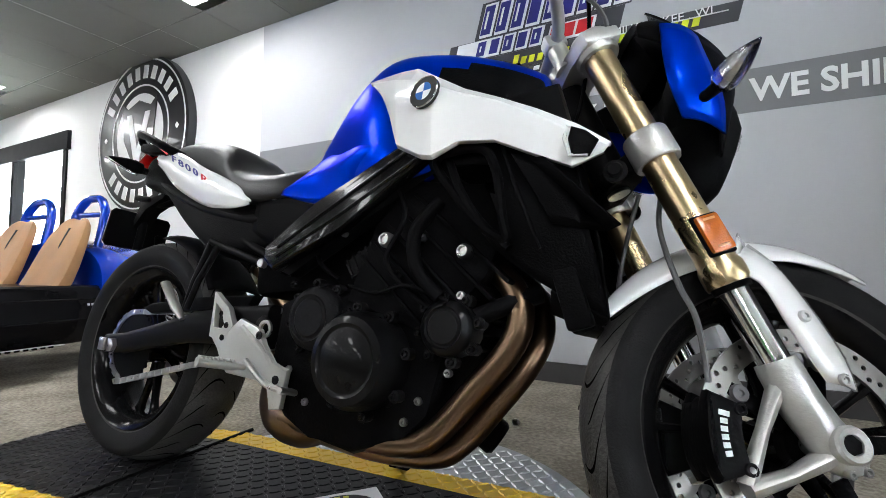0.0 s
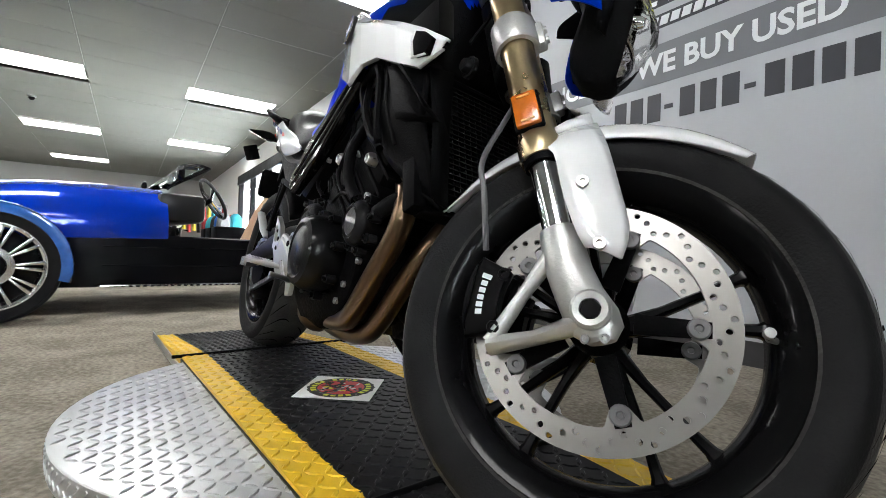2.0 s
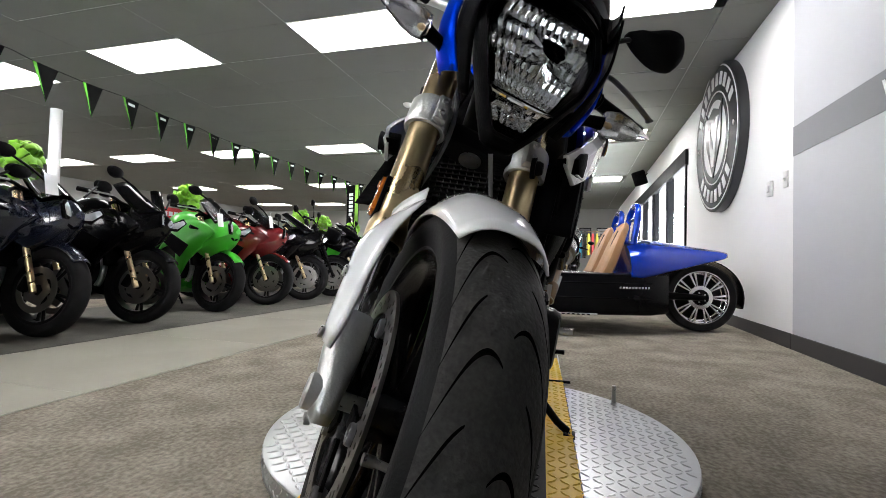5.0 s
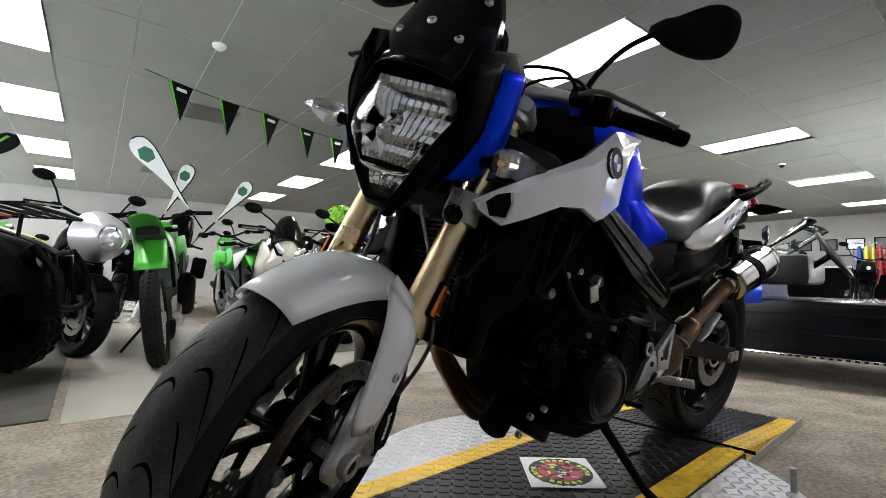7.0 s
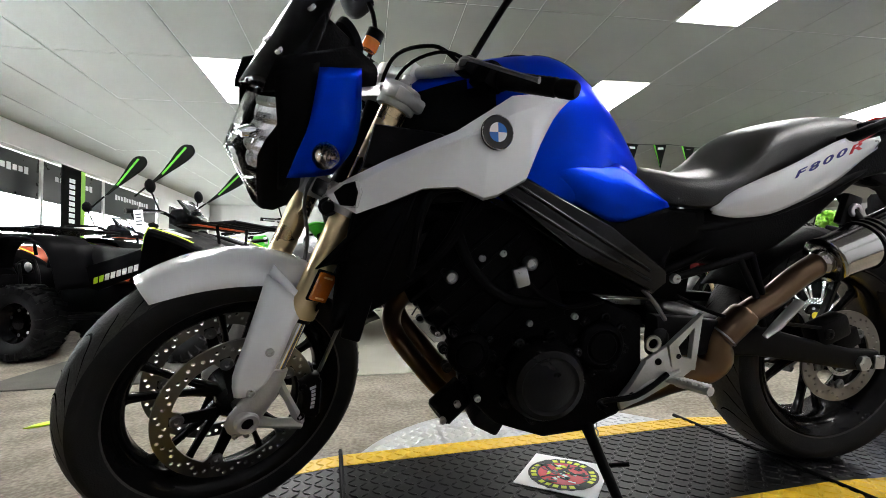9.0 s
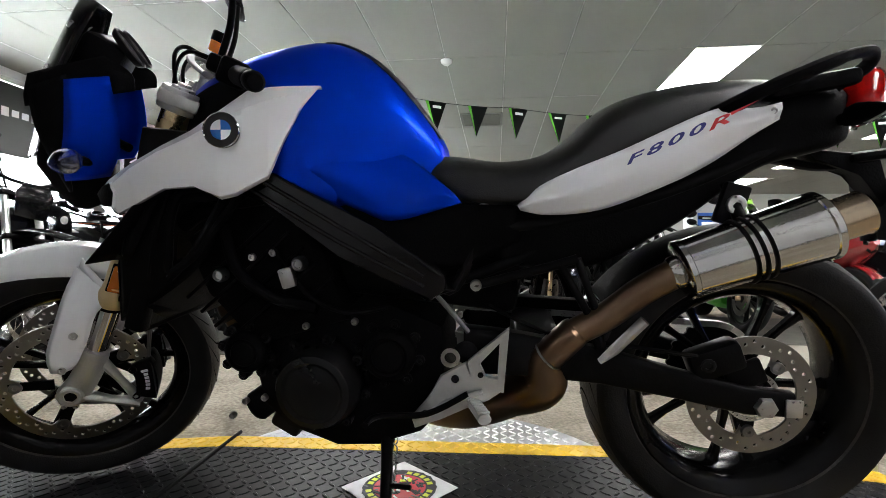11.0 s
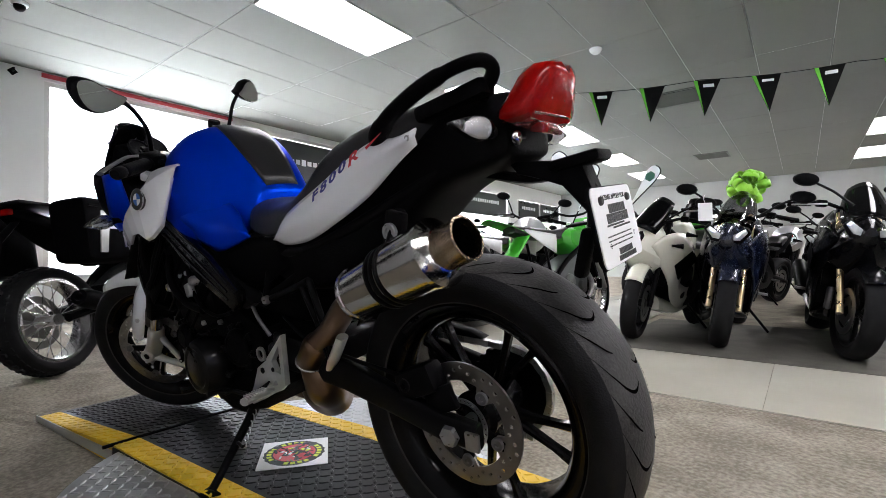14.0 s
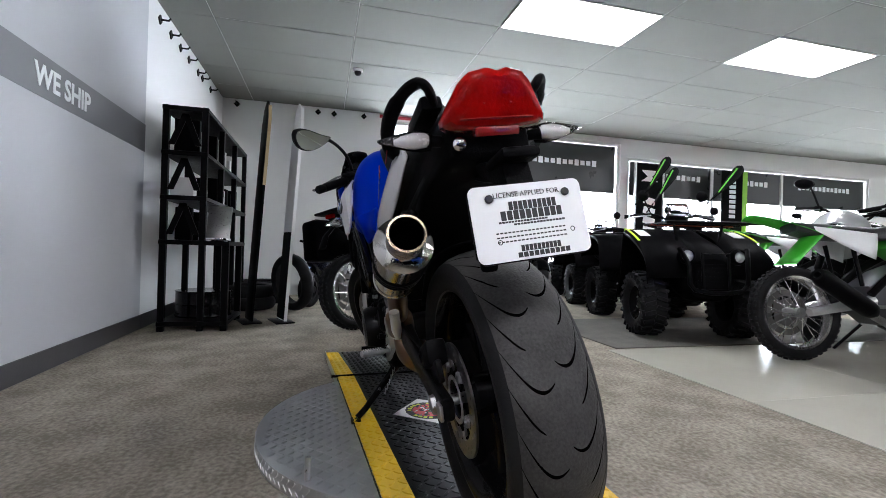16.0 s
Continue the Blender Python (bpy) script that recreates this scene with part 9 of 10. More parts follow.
            tube(b, [(-0.1, 0.22 * s, 0.78), (-0.11, 0.3 * s, 0.785)], [0.008, 0.02], 8)
            part("indicator", b, BLACK_PLASTIC, t)
        b = bmesh.new()
        body_loft(b, [(-0.3, 0.1, 0.34, 0.24), (-0.5, 0.15, 0.3, 0.2), (-0.85, 0.12, 0.33, 0.23)], 2.6, 16, under=0.3)
        part("belly_pan", b, P, t)
    elif kind == "cafe":
        b = bmesh.new()
        lathe(b, [(0.0, 0.06), (0.05, 0.058), (0.085, 0.04), (0.09, 0.02)], aim((0.0, 0, 0.88), (1, 0, -0.05)) @ Matrix.Translation((0, 0, 0.06)), 28)
        hl = fp("headlamp", b, LAMP_GLASS, None, "round headlamp in a silver fairing")
        b = bmesh.new()
        lathe(b, [(0.088, 0.06), (0.1, 0.075), (0.112, 0.06), (0.17, -0.02), (0.2, -0.13), (0.19, -0.14), (0.15, -0.04), (0.09, 0.04)], aim((0.0, 0, 0.9), (1, 0, 0)) @ Matrix.Translation((0, 0, 0.03)), 32, closed_prof=True)
        fp("lamp_fairing", b, PAINTS["silver"], hl, "silver round lamp fairing")
        for k in range(5):
            b = bmesh.new()
            a = 2 * math.pi * k / 5
            rod(b, Vector((0.115, 0.015 * math.cos(a), 0.875 + 0.015 * math.sin(a))), Vector((0.105, 0.07 * math.cos(a), 0.875 + 0.07 * math.sin(a))), 0.006, 6)
            fp("lamp_rib", b, CHROME, hl)
    else:
        for s in (1, -1):
            top2 = [(-0.12, 0.17, 0.9), (-0.3, 0.2, 0.93), (-0.5, 0.19, 0.86)]
            low2 = [(-0.18, 0.17, 0.66), (-0.3, 0.19, 0.6), (-0.48, 0.18, 0.7)]
            part("tank_shroud", side_panel(top2, low2, s, 12, 7, 0.015), P, t, "angular tank shroud", thick=0.004)
        b = bmesh.new()
        body_loft(b, [(0.07, 0.06, 0.94, 0.86), (0.0, 0.11, 1.0, 0.82), (-0.12, 0.13, 1.04, 0.84)], 2.3, 20, under=0.3)
        hl = fp("headlamp_cowl", b, A, None, "small headlamp cowl")
        b = bmesh.new()
        lathe(b, [(0, 0.03), (0.05, 0.02), (0.06, 0)], aim((0.045, 0, 0.89), (1, 0, -0.1)), 20)
        fp("headlamp", b, LAMP_GLASS, hl)
        if kind == "tour":
            b = bmesh.new()
            sheet(b, [[(-0.04 - 0.16 * u - 0.06 * abs(v) ** 2, (0.14 + 0.05 * math.sin(math.pi * (0.2 + 0.6 * u))) * v * (1.0 - 0.12 * u), 1.05 + 0.5 * u - 0.04 * abs(v) ** 3 * u) for v in np.linspace(-1, 1, 9)] for u in np.linspace(0, 1, 7)])
            fp("windscreen", b, SMOKE_SCREEN, hl, "tall dark touring windscreen", thick=0.004)
            for s in (1, -1):
                b = bmesh.new()
                box(b, (-1.38, 0.34 * s, 0.78), (0.42, 0.22, 0.36), (0, 0, 0), 0.04)
                cs = part("pannier", b, PAINTS["shell"], t, "hard side case")
                b = bmesh.new()
                prism(b, [(-1.52, 0.64), (-1.47, 0.64), (-1.44, 0.78), (-1.34, 0.78), (-1.29, 0.64), (-1.24, 0.64), (-1.3, 0.88), (-1.48, 0.88)], 0.008, side_plane(0.453 * s), 0.002)
                part("panel", b, PAINTS["silver"], cs)
                b = bmesh.new()
                box(b, (-1.38, 0.452 * s, 0.905), (0.36, 0.006, 0.012))
                part("lid_line", b, BLACK_PLASTIC, cs)
            b = bmesh.new()
            box(b, (-1.45, 0, 0.965), (0.4, 0.3, 0.02), bev=0.006)
            part("carrier", b, BLACK_STEEL, t)
    return t


def gift_bow(x, y, z):
    """A big ribbon bow made of many loops."""
    t = thing("gift_bow", "large lime-green ribbon bow tied to a motorcycle", "bow", pose(x, y, z), group="gift bows")
    rg = random.Random(int(x * 100))
    for k in range(34):
        d = Vector((rg.gauss(0, 1), rg.gauss(0, 1), rg.gauss(0.25, 0.8))).normalized()
        side = d.cross(Vector((rg.gauss(0, 1), rg.gauss(0, 1), rg.gauss(0, 1)))).normalized()
        axis = d.cross(side)
        b = bmesh.new()
        rows = []
        for a in np.linspace(0, 2 * math.pi, 11):
            c = d * (0.07 + 0.062 * (1 - math.cos(a)) / 1.0) * 0.78 + side * (0.042 * math.sin(a))
            rows.append([c + axis * 0.024, c - axis * 0.024])
        sheet(b, rows)
        part("ribbon_loop", b, BOW_GREEN, t, thick=0.0015)


BOW_GREEN = node_mat("lime_ribbon", (0.28, 0.62, 0.05), 0.35, 0, 0.1, 12.0, spec=0.6)


def quad(x, y, heading, paint, label, accent="shell", flags=True):
    """A four-wheeler with racks; x, y is the middle of its front axle on the floor."""
    P, A = PAINTS[paint], PAINTS[accent]
    t = thing("quad_bike", label, "quad bike", pose(x, y, 0.008, 0, 0, heading), group="quad bikes")
    for wx in (0, -1.25):
        for s in (1, -1):
            m = Matrix.Translation((wx, 0.38 * s, 0.265)) @ Matrix.Rotation(radians(-90 * s), 4, "X") @ Matrix.Scale(0.9, 4)
            b = bmesh.new()
            lathe(b, [(0.16, 0.09), (0.2, 0.11), (0.25, 0.12), (0.28, 0.11), (0.292, 0.08), (0.292, -0.08), (0.28, -0.11), (0.25, -0.12), (0.16, -0.09)], m, 36, closed_prof=True)
            w = part("wheel", b, DARK_RUBBER, t, "wheel with a chunky off-road tyre")
            b = bmesh.new()
            for k in range(22):
                a = 2 * math.pi * k / 22
                for q in (1, -1):
                    e = tuple(math.degrees(v) for v in (m.to_3x3() @ Matrix.Rotation(a + 0.07 * q, 3, "Z") @ Matrix.Rotation(0.3 * q, 3, "X")).to_euler())
                    box(b, m @ Vector((0.29 * math.cos(a + 0.07 * q), 0.29 * math.sin(a + 0.07 * q), 0.05 * q)), (0.03, 0.035, 0.085), e, 0.004, 1)
                    box(b, m @ Vector((0.262 * math.cos(a + 0.07 * q), 0.262 * math.sin(a + 0.07 * q), 0.112 * q)), (0.05, 0.03, 0.025), e)
            tagged(part("tread_block", b, DARK_RUBBER, w), kind="stuff")
            b = bmesh.new()
            lathe(b, [(0, 0.05), (0.055, 0.05), (0.06, 0.03), (0.11, 0.025), (0.145, 0.06), (0.165, 0.085), (0.17, 0.08), (0.15, 0.0), (0, 0.0)], m, 30)
            rim = part("rim", b, WHEEL_BLACK, w, "glossy black steel rim")
            for k in range(7):
                a = 2 * math.pi * k / 7
                b = bmesh.new()
                lathe(b, [(0.0, 0.034), (0.012, 0.03), (0.014, 0.02)], m @ Matrix.Translation((0.1 * math.cos(a), 0.1 * math.sin(a), 0)), 8)
                part("lug_nut", b, STEEL, rim)
            if wx == 0:
                arch = [(0.36, 0.5), (0.34, 0.62), (0.26, 0.72), (0.08, 0.82), (-0.16, 0.9), (-0.2, 0.88), (-0.25, 0.62), (-0.33, 0.34), (-0.38, 0.28)]
            else:
                arch = [(-0.86, 0.5), (-0.92, 0.72), (-1.0, 0.85), (-1.2, 0.9), (-1.5, 0.88), (-1.62, 0.8), (-1.66, 0.66)]
            arch = resample([(x2, 0, z2) for x2, z2 in arch], 26)
            b = bmesh.new()
            sheet(b, [[(q.x - 0.03 * e, yy * s, q.z - dz) for yy, dz, e in ((0.14, -0.01, 0), (0.3, -0.004, 0), (0.44, 0.0, 0), (0.49, 0.006, 0), (0.505, 0.022, 0), (0.5, 0.05, 0))] for q in arch])
            fd = part("fender", b, P, t, "high moulded fender over a deep wheel well", thick=0.007)
            if wx == 0:
                for name2, i0, i1, dy, wd, mat2, lab2 in (("white_panel", 9, 13, 0.44, 0.09, PLATE_WHITE, "white decal panel"), ("lime_edge", 7, 17, 0.498, 0.022, HI_VIS, "lime yellow decal stripe"), ("lime_edge", 13, 15, 0.46, 0.03, HI_VIS, "")):
                    b = bmesh.new()
                    rows = []
                    for q0, q1, q in zip(arch[i0 - 1:i1 - 1], arch[i0 + 1:i1 + 1], arch[i0:i1]):
                        up = (q1 - q0).cross(Vector((0, 1, 0))).normalized()
                        up = up if up.z > 0 or up.x > 0 else -up
                        up = Vector((abs(up.x) * (1 if q.x > -0.17 else -1), 0, up.z)) * 0.008
                        rows.append([(q.x + up.x, (dy - wd * (1 - v)) * s, q.z + abs(up.z)) for v in (0, 0.5, 1)])
                    sheet(b, rows)
                    part(name2, b, mat2, fd, lab2, thick=0.004)
            b = bmesh.new()
            rod(b, (wx, 0.1 * s, 0.34), (wx, 0.3 * s, 0.3), 0.02, 8)
            rod(b, (wx + 0.08, 0.12 * s, 0.62), (wx, 0.26 * s, 0.34), 0.024, 8)
            part("suspension", b, BLACK_STEEL, t)
    b = bmesh.new()
    body_loft(b, [(0.36, 0.15, 0.66, 0.42), (0.24, 0.2, 0.77, 0.42), (0.0, 0.19, 0.86, 0.5), (-0.18, 0.17, 0.92, 0.52), (-0.4, 0.15, 0.88, 0.52), (-0.5, 0.12, 0.8, 0.55)], 3.4, 24, under=0.3)
    body = part("body", b, P, t, "front body shell")
    for s in (1, -1):
        b = bmesh.new()
        lathe(b, [(0, 0.022), (0.03, 0.018), (0.046, 0.006), (0.048, 0)], aim((0.37, 0.2 * s, 0.68), (1, 0.12 * s, 0.05)), 22)
        hl = part("headlamp", b, LAMP_GLASS, body, "round clear headlamp")
        b = bmesh.new()
        lathe(b, [(0.046, 0.012), (0.054, 0.016), (0.062, 0.008), (0.066, -0.03), (0.05, -0.06), (0, -0.06)], aim((0.37, 0.2 * s, 0.68), (1, 0.12 * s, 0.05)), 22)
        part("lamp_bezel", b, BLACK_PLASTIC, hl)
        b = bmesh.new()
        prism(b, [(-0.38, 0.8), (-0.9, 0.66), (-0.98, 0.52), (-0.8, 0.48), (-0.45, 0.6)], 0.02, side_plane(0.235 * s), 0.006)
        sp = part("side_panel", b, PAINTS["shell"], body, "black side panel with a decal")
        for k in range(9):
            b = bmesh.new()
            x2, z2 = -0.42 - 0.047 * k, 0.685 - 0.0125 * k
            prism(b, [(x2, z2), (x2 - 0.034, z2 - 0.009), (x2 - 0.038, z2 - 0.055), (x2 - 0.006, z2 - 0.047)], 0.004, side_plane(0.247 * s))
            part("decal_bar", b, PLATE_WHITE if k < 7 else HI_VIS, sp)
        b = bmesh.new()
        box(b, (-0.62, 0.3 * s, 0.3), (0.55, 0.2, 0.03), bev=0.01)
        part("footwell", b, PAINTS["shell"], t)
    b = bmesh.new()
    body_loft(b, [(-0.42, 0.1, 0.82, 0.66), (-0.65, 0.16, 0.8, 0.62), (-1.0, 0.18, 0.83, 0.66), (-1.3, 0.16, 0.88, 0.7)], 3.0, 18)
    part("seat", b, SEAT_VINYL, t, "black padded seat")
    b = bmesh.new()
    box(b, (-0.62, 0, 0.42), (1.3, 0.24, 0.24), bev=0.05)
    part("engine", b, ENGINE_BLACK, t)
    for rx in (0.12, -1.42):
        b = bmesh.new()
        z = 0.945 if rx > 0 else 0.96
        tube(b, [(rx + 0.24, -0.36, z), (rx + 0.24, 0.36, z), (rx - 0.2, 0.36, z), (rx - 0.2, -0.36, z)], 0.013, 8, closed=True)
        rk = part("rack", b, BLACK_STEEL, t, "tubular steel rack")
        for k in range(4):
            b = bmesh.new()
            rod(b, (rx + 0.15 - 0.09 * k, -0.36, z), (rx + 0.15 - 0.09 * k, 0.36, z), 0.009, 6)
            part("rack_bar", b, PAINTS["orange"] if k == 3 and rx > 0 else BLACK_STEEL, rk)
        for s in (1, -1):
            b = bmesh.new()
            rod(b, (rx, 0.2 * s, z), (rx, 0.16 * s, z - 0.2), 0.012, 6)
            part("rack_stay", b, BLACK_STEEL, rk)
    b = bmesh.new()
    tube(b, cr([(0.36, -0.26, 0.74), (0.45, -0.22, 0.6), (0.46, -0.18, 0.42), (0.46, 0.18, 0.42), (0.45, 0.22, 0.6), (0.36, 0.26, 0.74)], 3), 0.018, 9)
    tube(b, [(0.44, -0.1, 0.42), (0.4, -0.1, 0.7), (0.4, 0.1, 0.7), (0.44, 0.1, 0.42)], 0.014, 8)
    part("bumper", b, BLACK_STEEL, t, "black tubular bumper")
    b = bmesh.new()
    box(b, (0.365, 0, 0.52), (0.03, 0.26, 0.2), (0, -8, 0), 0.012)
    gr = part("grille", b, BLACK_PLASTIC, t)
    for k in range(5):
        b = bmesh.new()
        box(b, (0.385 - 0.004 * k, 0, 0.45 + 0.035 * k), (0.01, 0.23, 0.01))
        part("grille_bar", b, BLACK_STEEL, gr)
    b = bmesh.new()
    sheet(b, [[(-0.14 - 0.1 * u - 0.04 * v * v, 0.1 * v, 1.04 + 0.12 * u) for v in np.linspace(-1, 1, 7)] for u in np.linspace(0, 1, 4)])
    part("visor", b, SCREEN_CLEAR, t, "small clear visor", thick=0.003)
    b = bmesh.new()
    tube(b, cr([(-0.42, -0.4, 1.04), (-0.34, -0.2, 1.06), (-0.3, 0, 1.0), (-0.34, 0.2, 1.06), (-0.42, 0.4, 1.04)], 4), 0.013, 8)
    tube(b, [(-0.3, 0, 1.0), (-0.2, 0, 0.82)], 0.03, 8)
    bar = part("handlebar", b, BLACK_STEEL, t)
    for s in (1, -1):
        b = bmesh.new()
        tube(b, [(-0.385, 0.3 * s, 1.052), (-0.425, 0.42 * s, 1.04)], 0.019, 9)
        part("grip", b, BLACK_PLASTIC, bar)
        b = bmesh.new()
        tube(b, [(-0.3, 0.22 * s, 1.05), (-0.29, 0.3 * s, 1.04), (-0.35, 0.4 * s, 1.03)], 0.007, 6)
        part("lever", b, STEEL, bar)
        b = bmesh.new()
        tube(b, [(-0.34, 0.2 * s, 1.06), (-0.36, 0.26 * s, 1.2)], 0.006, 6)
        mi = part("mirror", b, BLACK_STEEL, bar, "round black mirror")
        b = bmesh.new()
        lathe(b, [(0, 0.02), (0.035, 0.016), (0.052, 0.0), (0.048, -0.008), (0, -0.008)], aim((-0.36, 0.27 * s, 1.24), (1, 0, 0)), 18)
        part("mirror_shell", b, BLACK_PLASTIC, mi)
    b = bmesh.new()
    body_loft(b, [(-0.18, 0.06, 1.03, 0.96), (-0.27, 0.09, 1.1, 0.97), (-0.37, 0.06, 1.1, 1.0)], 2.6, 14)
    part("instrument_pod", b, PAINTS["shell"], bar)
    return t


HI_VIS = node_mat("lime_yellow_decal", (0.6, 0.85, 0.03), 0.4, 0, 0.05, 6.0)
FLAG_WHITE = node_mat("white_flag_cloth", (0.72, 0.74, 0.74), 0.8, 0, 0.06, 9.0, 0.2, 120.0)
FLAG_BLACK = node_mat("black_flag_cloth", (0.007, 0.0075, 0.0075), 0.8, 0, 0.1, 9.0, 0.2, 120.0, spec=0.2)
FLAG_GREEN = node_mat("green_flag_cloth", (0.1, 0.42, 0.03), 0.8, 0, 0.1, 9.0, 0.2, 120.0)
DEEP_GREEN = node_mat("deep_green_print", (0.02, 0.12, 0.07), 0.7, 0, 0.2, 20.0)

# white sport bike and the row beside it, all facing the aisle
moto("sport", "white", 0.02, -3.05, 78, "cream-white sport motorcycle with a dark windscreen", steer=14)
moto("sport", "navy", -0.6, -3.02, 90, "blue-black sport motorcycle with a price tag", steer=8)
moto("sport", "black", -1.32, -3.05, 94, "black sport motorcycle with a clear windscreen", steer=10)
moto("sport", "green", -2.2, -3.12, 80, "bright green sport motorcycle with a gift bow", steer=8)
moto("sport", "red", -3.0, -3.12, 98, "dark red sport motorcycle with a price tag", steer=6)
moto("sport", "black", -3.75, -3.1, 106, "black sport motorcycle in the display row", steer=6)
moto("naked", "black", -4.5, -3.12, 104, "black naked motorcycle in the display row", steer=10)
moto("sport", "black", -5.25, -3.15, 106, "black and green sport motorcycle with a gift bow", steer=8, accent="green")
moto("naked", "black", -6.1, -3.3, 104, "black naked motorcycle with green panels", steer=8, accent="green")
moto("sport", "green", -6.95, -3.35, 106, "green and black sport motorcycle in the row", steer=6)
moto("naked", "black", -7.8, -3.4, 104, "black naked motorcycle with a gift bow", steer=6)
gift_bow(-0.8, -3.52, 1.2)
gift_bow(-2.47, -3.72, 1.17)
gift_bow(-4.38, -3.6, 1.14)
gift_bow(-5.2, -3.72, 1.12)
gift_bow(-6.6, -3.9, 1.14)
gift_bow(-8.3, -3.95, 1.0)
price_tag((-0.59, -2.89, 0.98), 12)
price_tag((-2.15, -3.0, 0.9), 10)
price_tag((-2.94, -3.02, 0.95), 14)
# second and third rows behind
spec = [("naked", "black", -0.3, -5.7, 70), ("sport", "black", -1.2, -5.6, 78), ("naked", "grey", -2.1, -5.7, 104), ("sport", "red", -3.0, -5.6, 96), ("tour", "black", -4.0, -5.8, 100),
        ("naked", "navy", -5.0, -5.7, 102), ("sport", "green", -6.2, -5.4, 95), ("naked", "black", -7.2, -5.5, 88), ("cafe", "black", -0.8, -7.6, 90), ("naked", "grey", -2.2, -7.7, 95), ("sport", "black", -3.9, -7.8, 96), ("naked", "red", -5.4, -7.8, 92),
        ("sport", "navy", -6.9, -7.4, 90), ("tour", "grey", 0.4, -7.0, 80), ("naked", "red", -9.6, -1.2, 10), ("sport", "black", -9.4, 0.1, 5), ("naked", "green", -10.2, -2.6, 20), ("sport", "black", -8.7, -3.6, 95), ("naked", "black", 1.0, -6.6, 70), ("sport", "black", 2.3, -6.9, 85), ("naked", "grey", 3.6, -6.2, 95), ("sport", "black", -8.2, -5.6, 95)]
TINT = {"black": "black", "grey": "grey", "red": "dark red", "navy": "dark blue", "green": "green"}
STYLE = {"naked": "unfaired motorcycle with wide bars", "sport": "fully faired sport motorcycle", "tour": "touring motorcycle with hard cases", "cafe": "retro motorcycle with a round lamp"}
for kd, pc, bx, by, hd in spec:
    moto(kd, pc, bx, by, hd, TINT[pc] + " " + STYLE[kd] + " standing in a back row", steer=8, group="machines in the back rows")
# machines by the shop windows
moto("tour", "grey", 3.1, -1.02, -54.5, "grey and black touring motorcycle with hard luggage cases", steer=12)
moto("dirt", "black", 2.75, -1.3, 158, "black trail motorcycle with spoked wheels", steer=12)
moto("naked", "grey", 3.3, -1.9, 160, "matt grey and black naked motorcycle", steer=8)
moto("cafe", "black", 1.34, -3.45, 98, "retro motorcycle with a round headlamp and silver fairing", steer=18)
# the dirt bikes turn their tails to the aisle
moto("dirt", "green", 0.57, -4.1, -99.8, "bright green dirt bike with knobbly tyres", lean=7, steer=10)
moto("dirt", "green", 1.75, -5.2, -105, "green dirt bike with a white side panel", lean=7, steer=14)
moto("dirt", "green", -0.25, -5.6, -88, "green dirt bike behind the white sport bike", lean=7, steer=6)
quad(1.72, -2.65, 163, "shell", "black quad bike with lime decals and racks")
quad(2.75, -3.8, 160, "orange", "orange quad bike with black racks")
quad(3.9, -3.3, 165, "shell", "black quad bike by the shop window")
price_tag((2.16, -2.37, 0.99), 150)


def teardrop_flag(x, y, z, h, yaw, lean, dark):
    """A small teardrop flag on a bent thin pole."""
    t = thing("teardrop_flag", ("black and green" if dark else "white and green") + " teardrop flag on a thin pole", "flag", pose(x, y, z, 0, lean, yaw), group="teardrop flags")
    out = [(0, 0), (0.05, 0.3), (0.12, 0.55), (0.2, 0.8), (0.19, 0.94), (0.1, 1.0), (0.0, 0.96), (-0.04, 0.82), (-0.035, 0.6), (-0.015, 0.3)]
    sm = [(q.x * h, q.y * h) for q in cr([Vector(p) for p in out], 3, True)]
    b = bmesh.new()
    prism(b, sm, 0.002, FACING)
    part("cloth", b, FLAG_BLACK if dark else FLAG_WHITE, t)
    b = bmesh.new()
    tube(b, [Vector((p[0], 0, p[1])) for p in sm[len(sm) // 3 + 4:]], 0.006, 6)
    tube(b, [(0, 0, 0), (-0.005, 0, -0.28 * h)], 0.007, 6)
    part("pole", b, BLACK_PLASTIC, t)
    b = bmesh.new()
    if dark:
        prism(b, [(0.0, 0.3 * h), (0.03 * h, 0.3 * h), (0.16 * h, 0.9 * h), (0.13 * h, 0.92 * h)], 0.005, FACING)
    else:
        prism(b, [(0.02 * h, 0.7 * h), (0.12 * h, 0.68 * h), (0.17 * h, 0.76 * h), (0.14 * h, 0.86 * h), (0.05 * h, 0.87 * h), (0.0, 0.8 * h)], 0.005, FACING)
    part("print", b, FLAG_GREEN if dark else DEEP_GREEN, t)
    return t


teardrop_flag(0.53, -3.8, 1.2, 0.72, 0, 32, False)
teardrop_flag(0.72, -3.83, 1.14, 0.5, 0, -28, False)
teardrop_flag(0.28, -3.98, 1.12, 0.52, 0, -42, False)
teardrop_flag(2.16, -2.5, 1.25, 0.42, 10, -48, True)
teardrop_flag(1.94, -3.05, 1.2, 0.42, 5, -55, True)
teardrop_flag(2.75, -3.1, 1.26, 0.45, 10, -45, True)

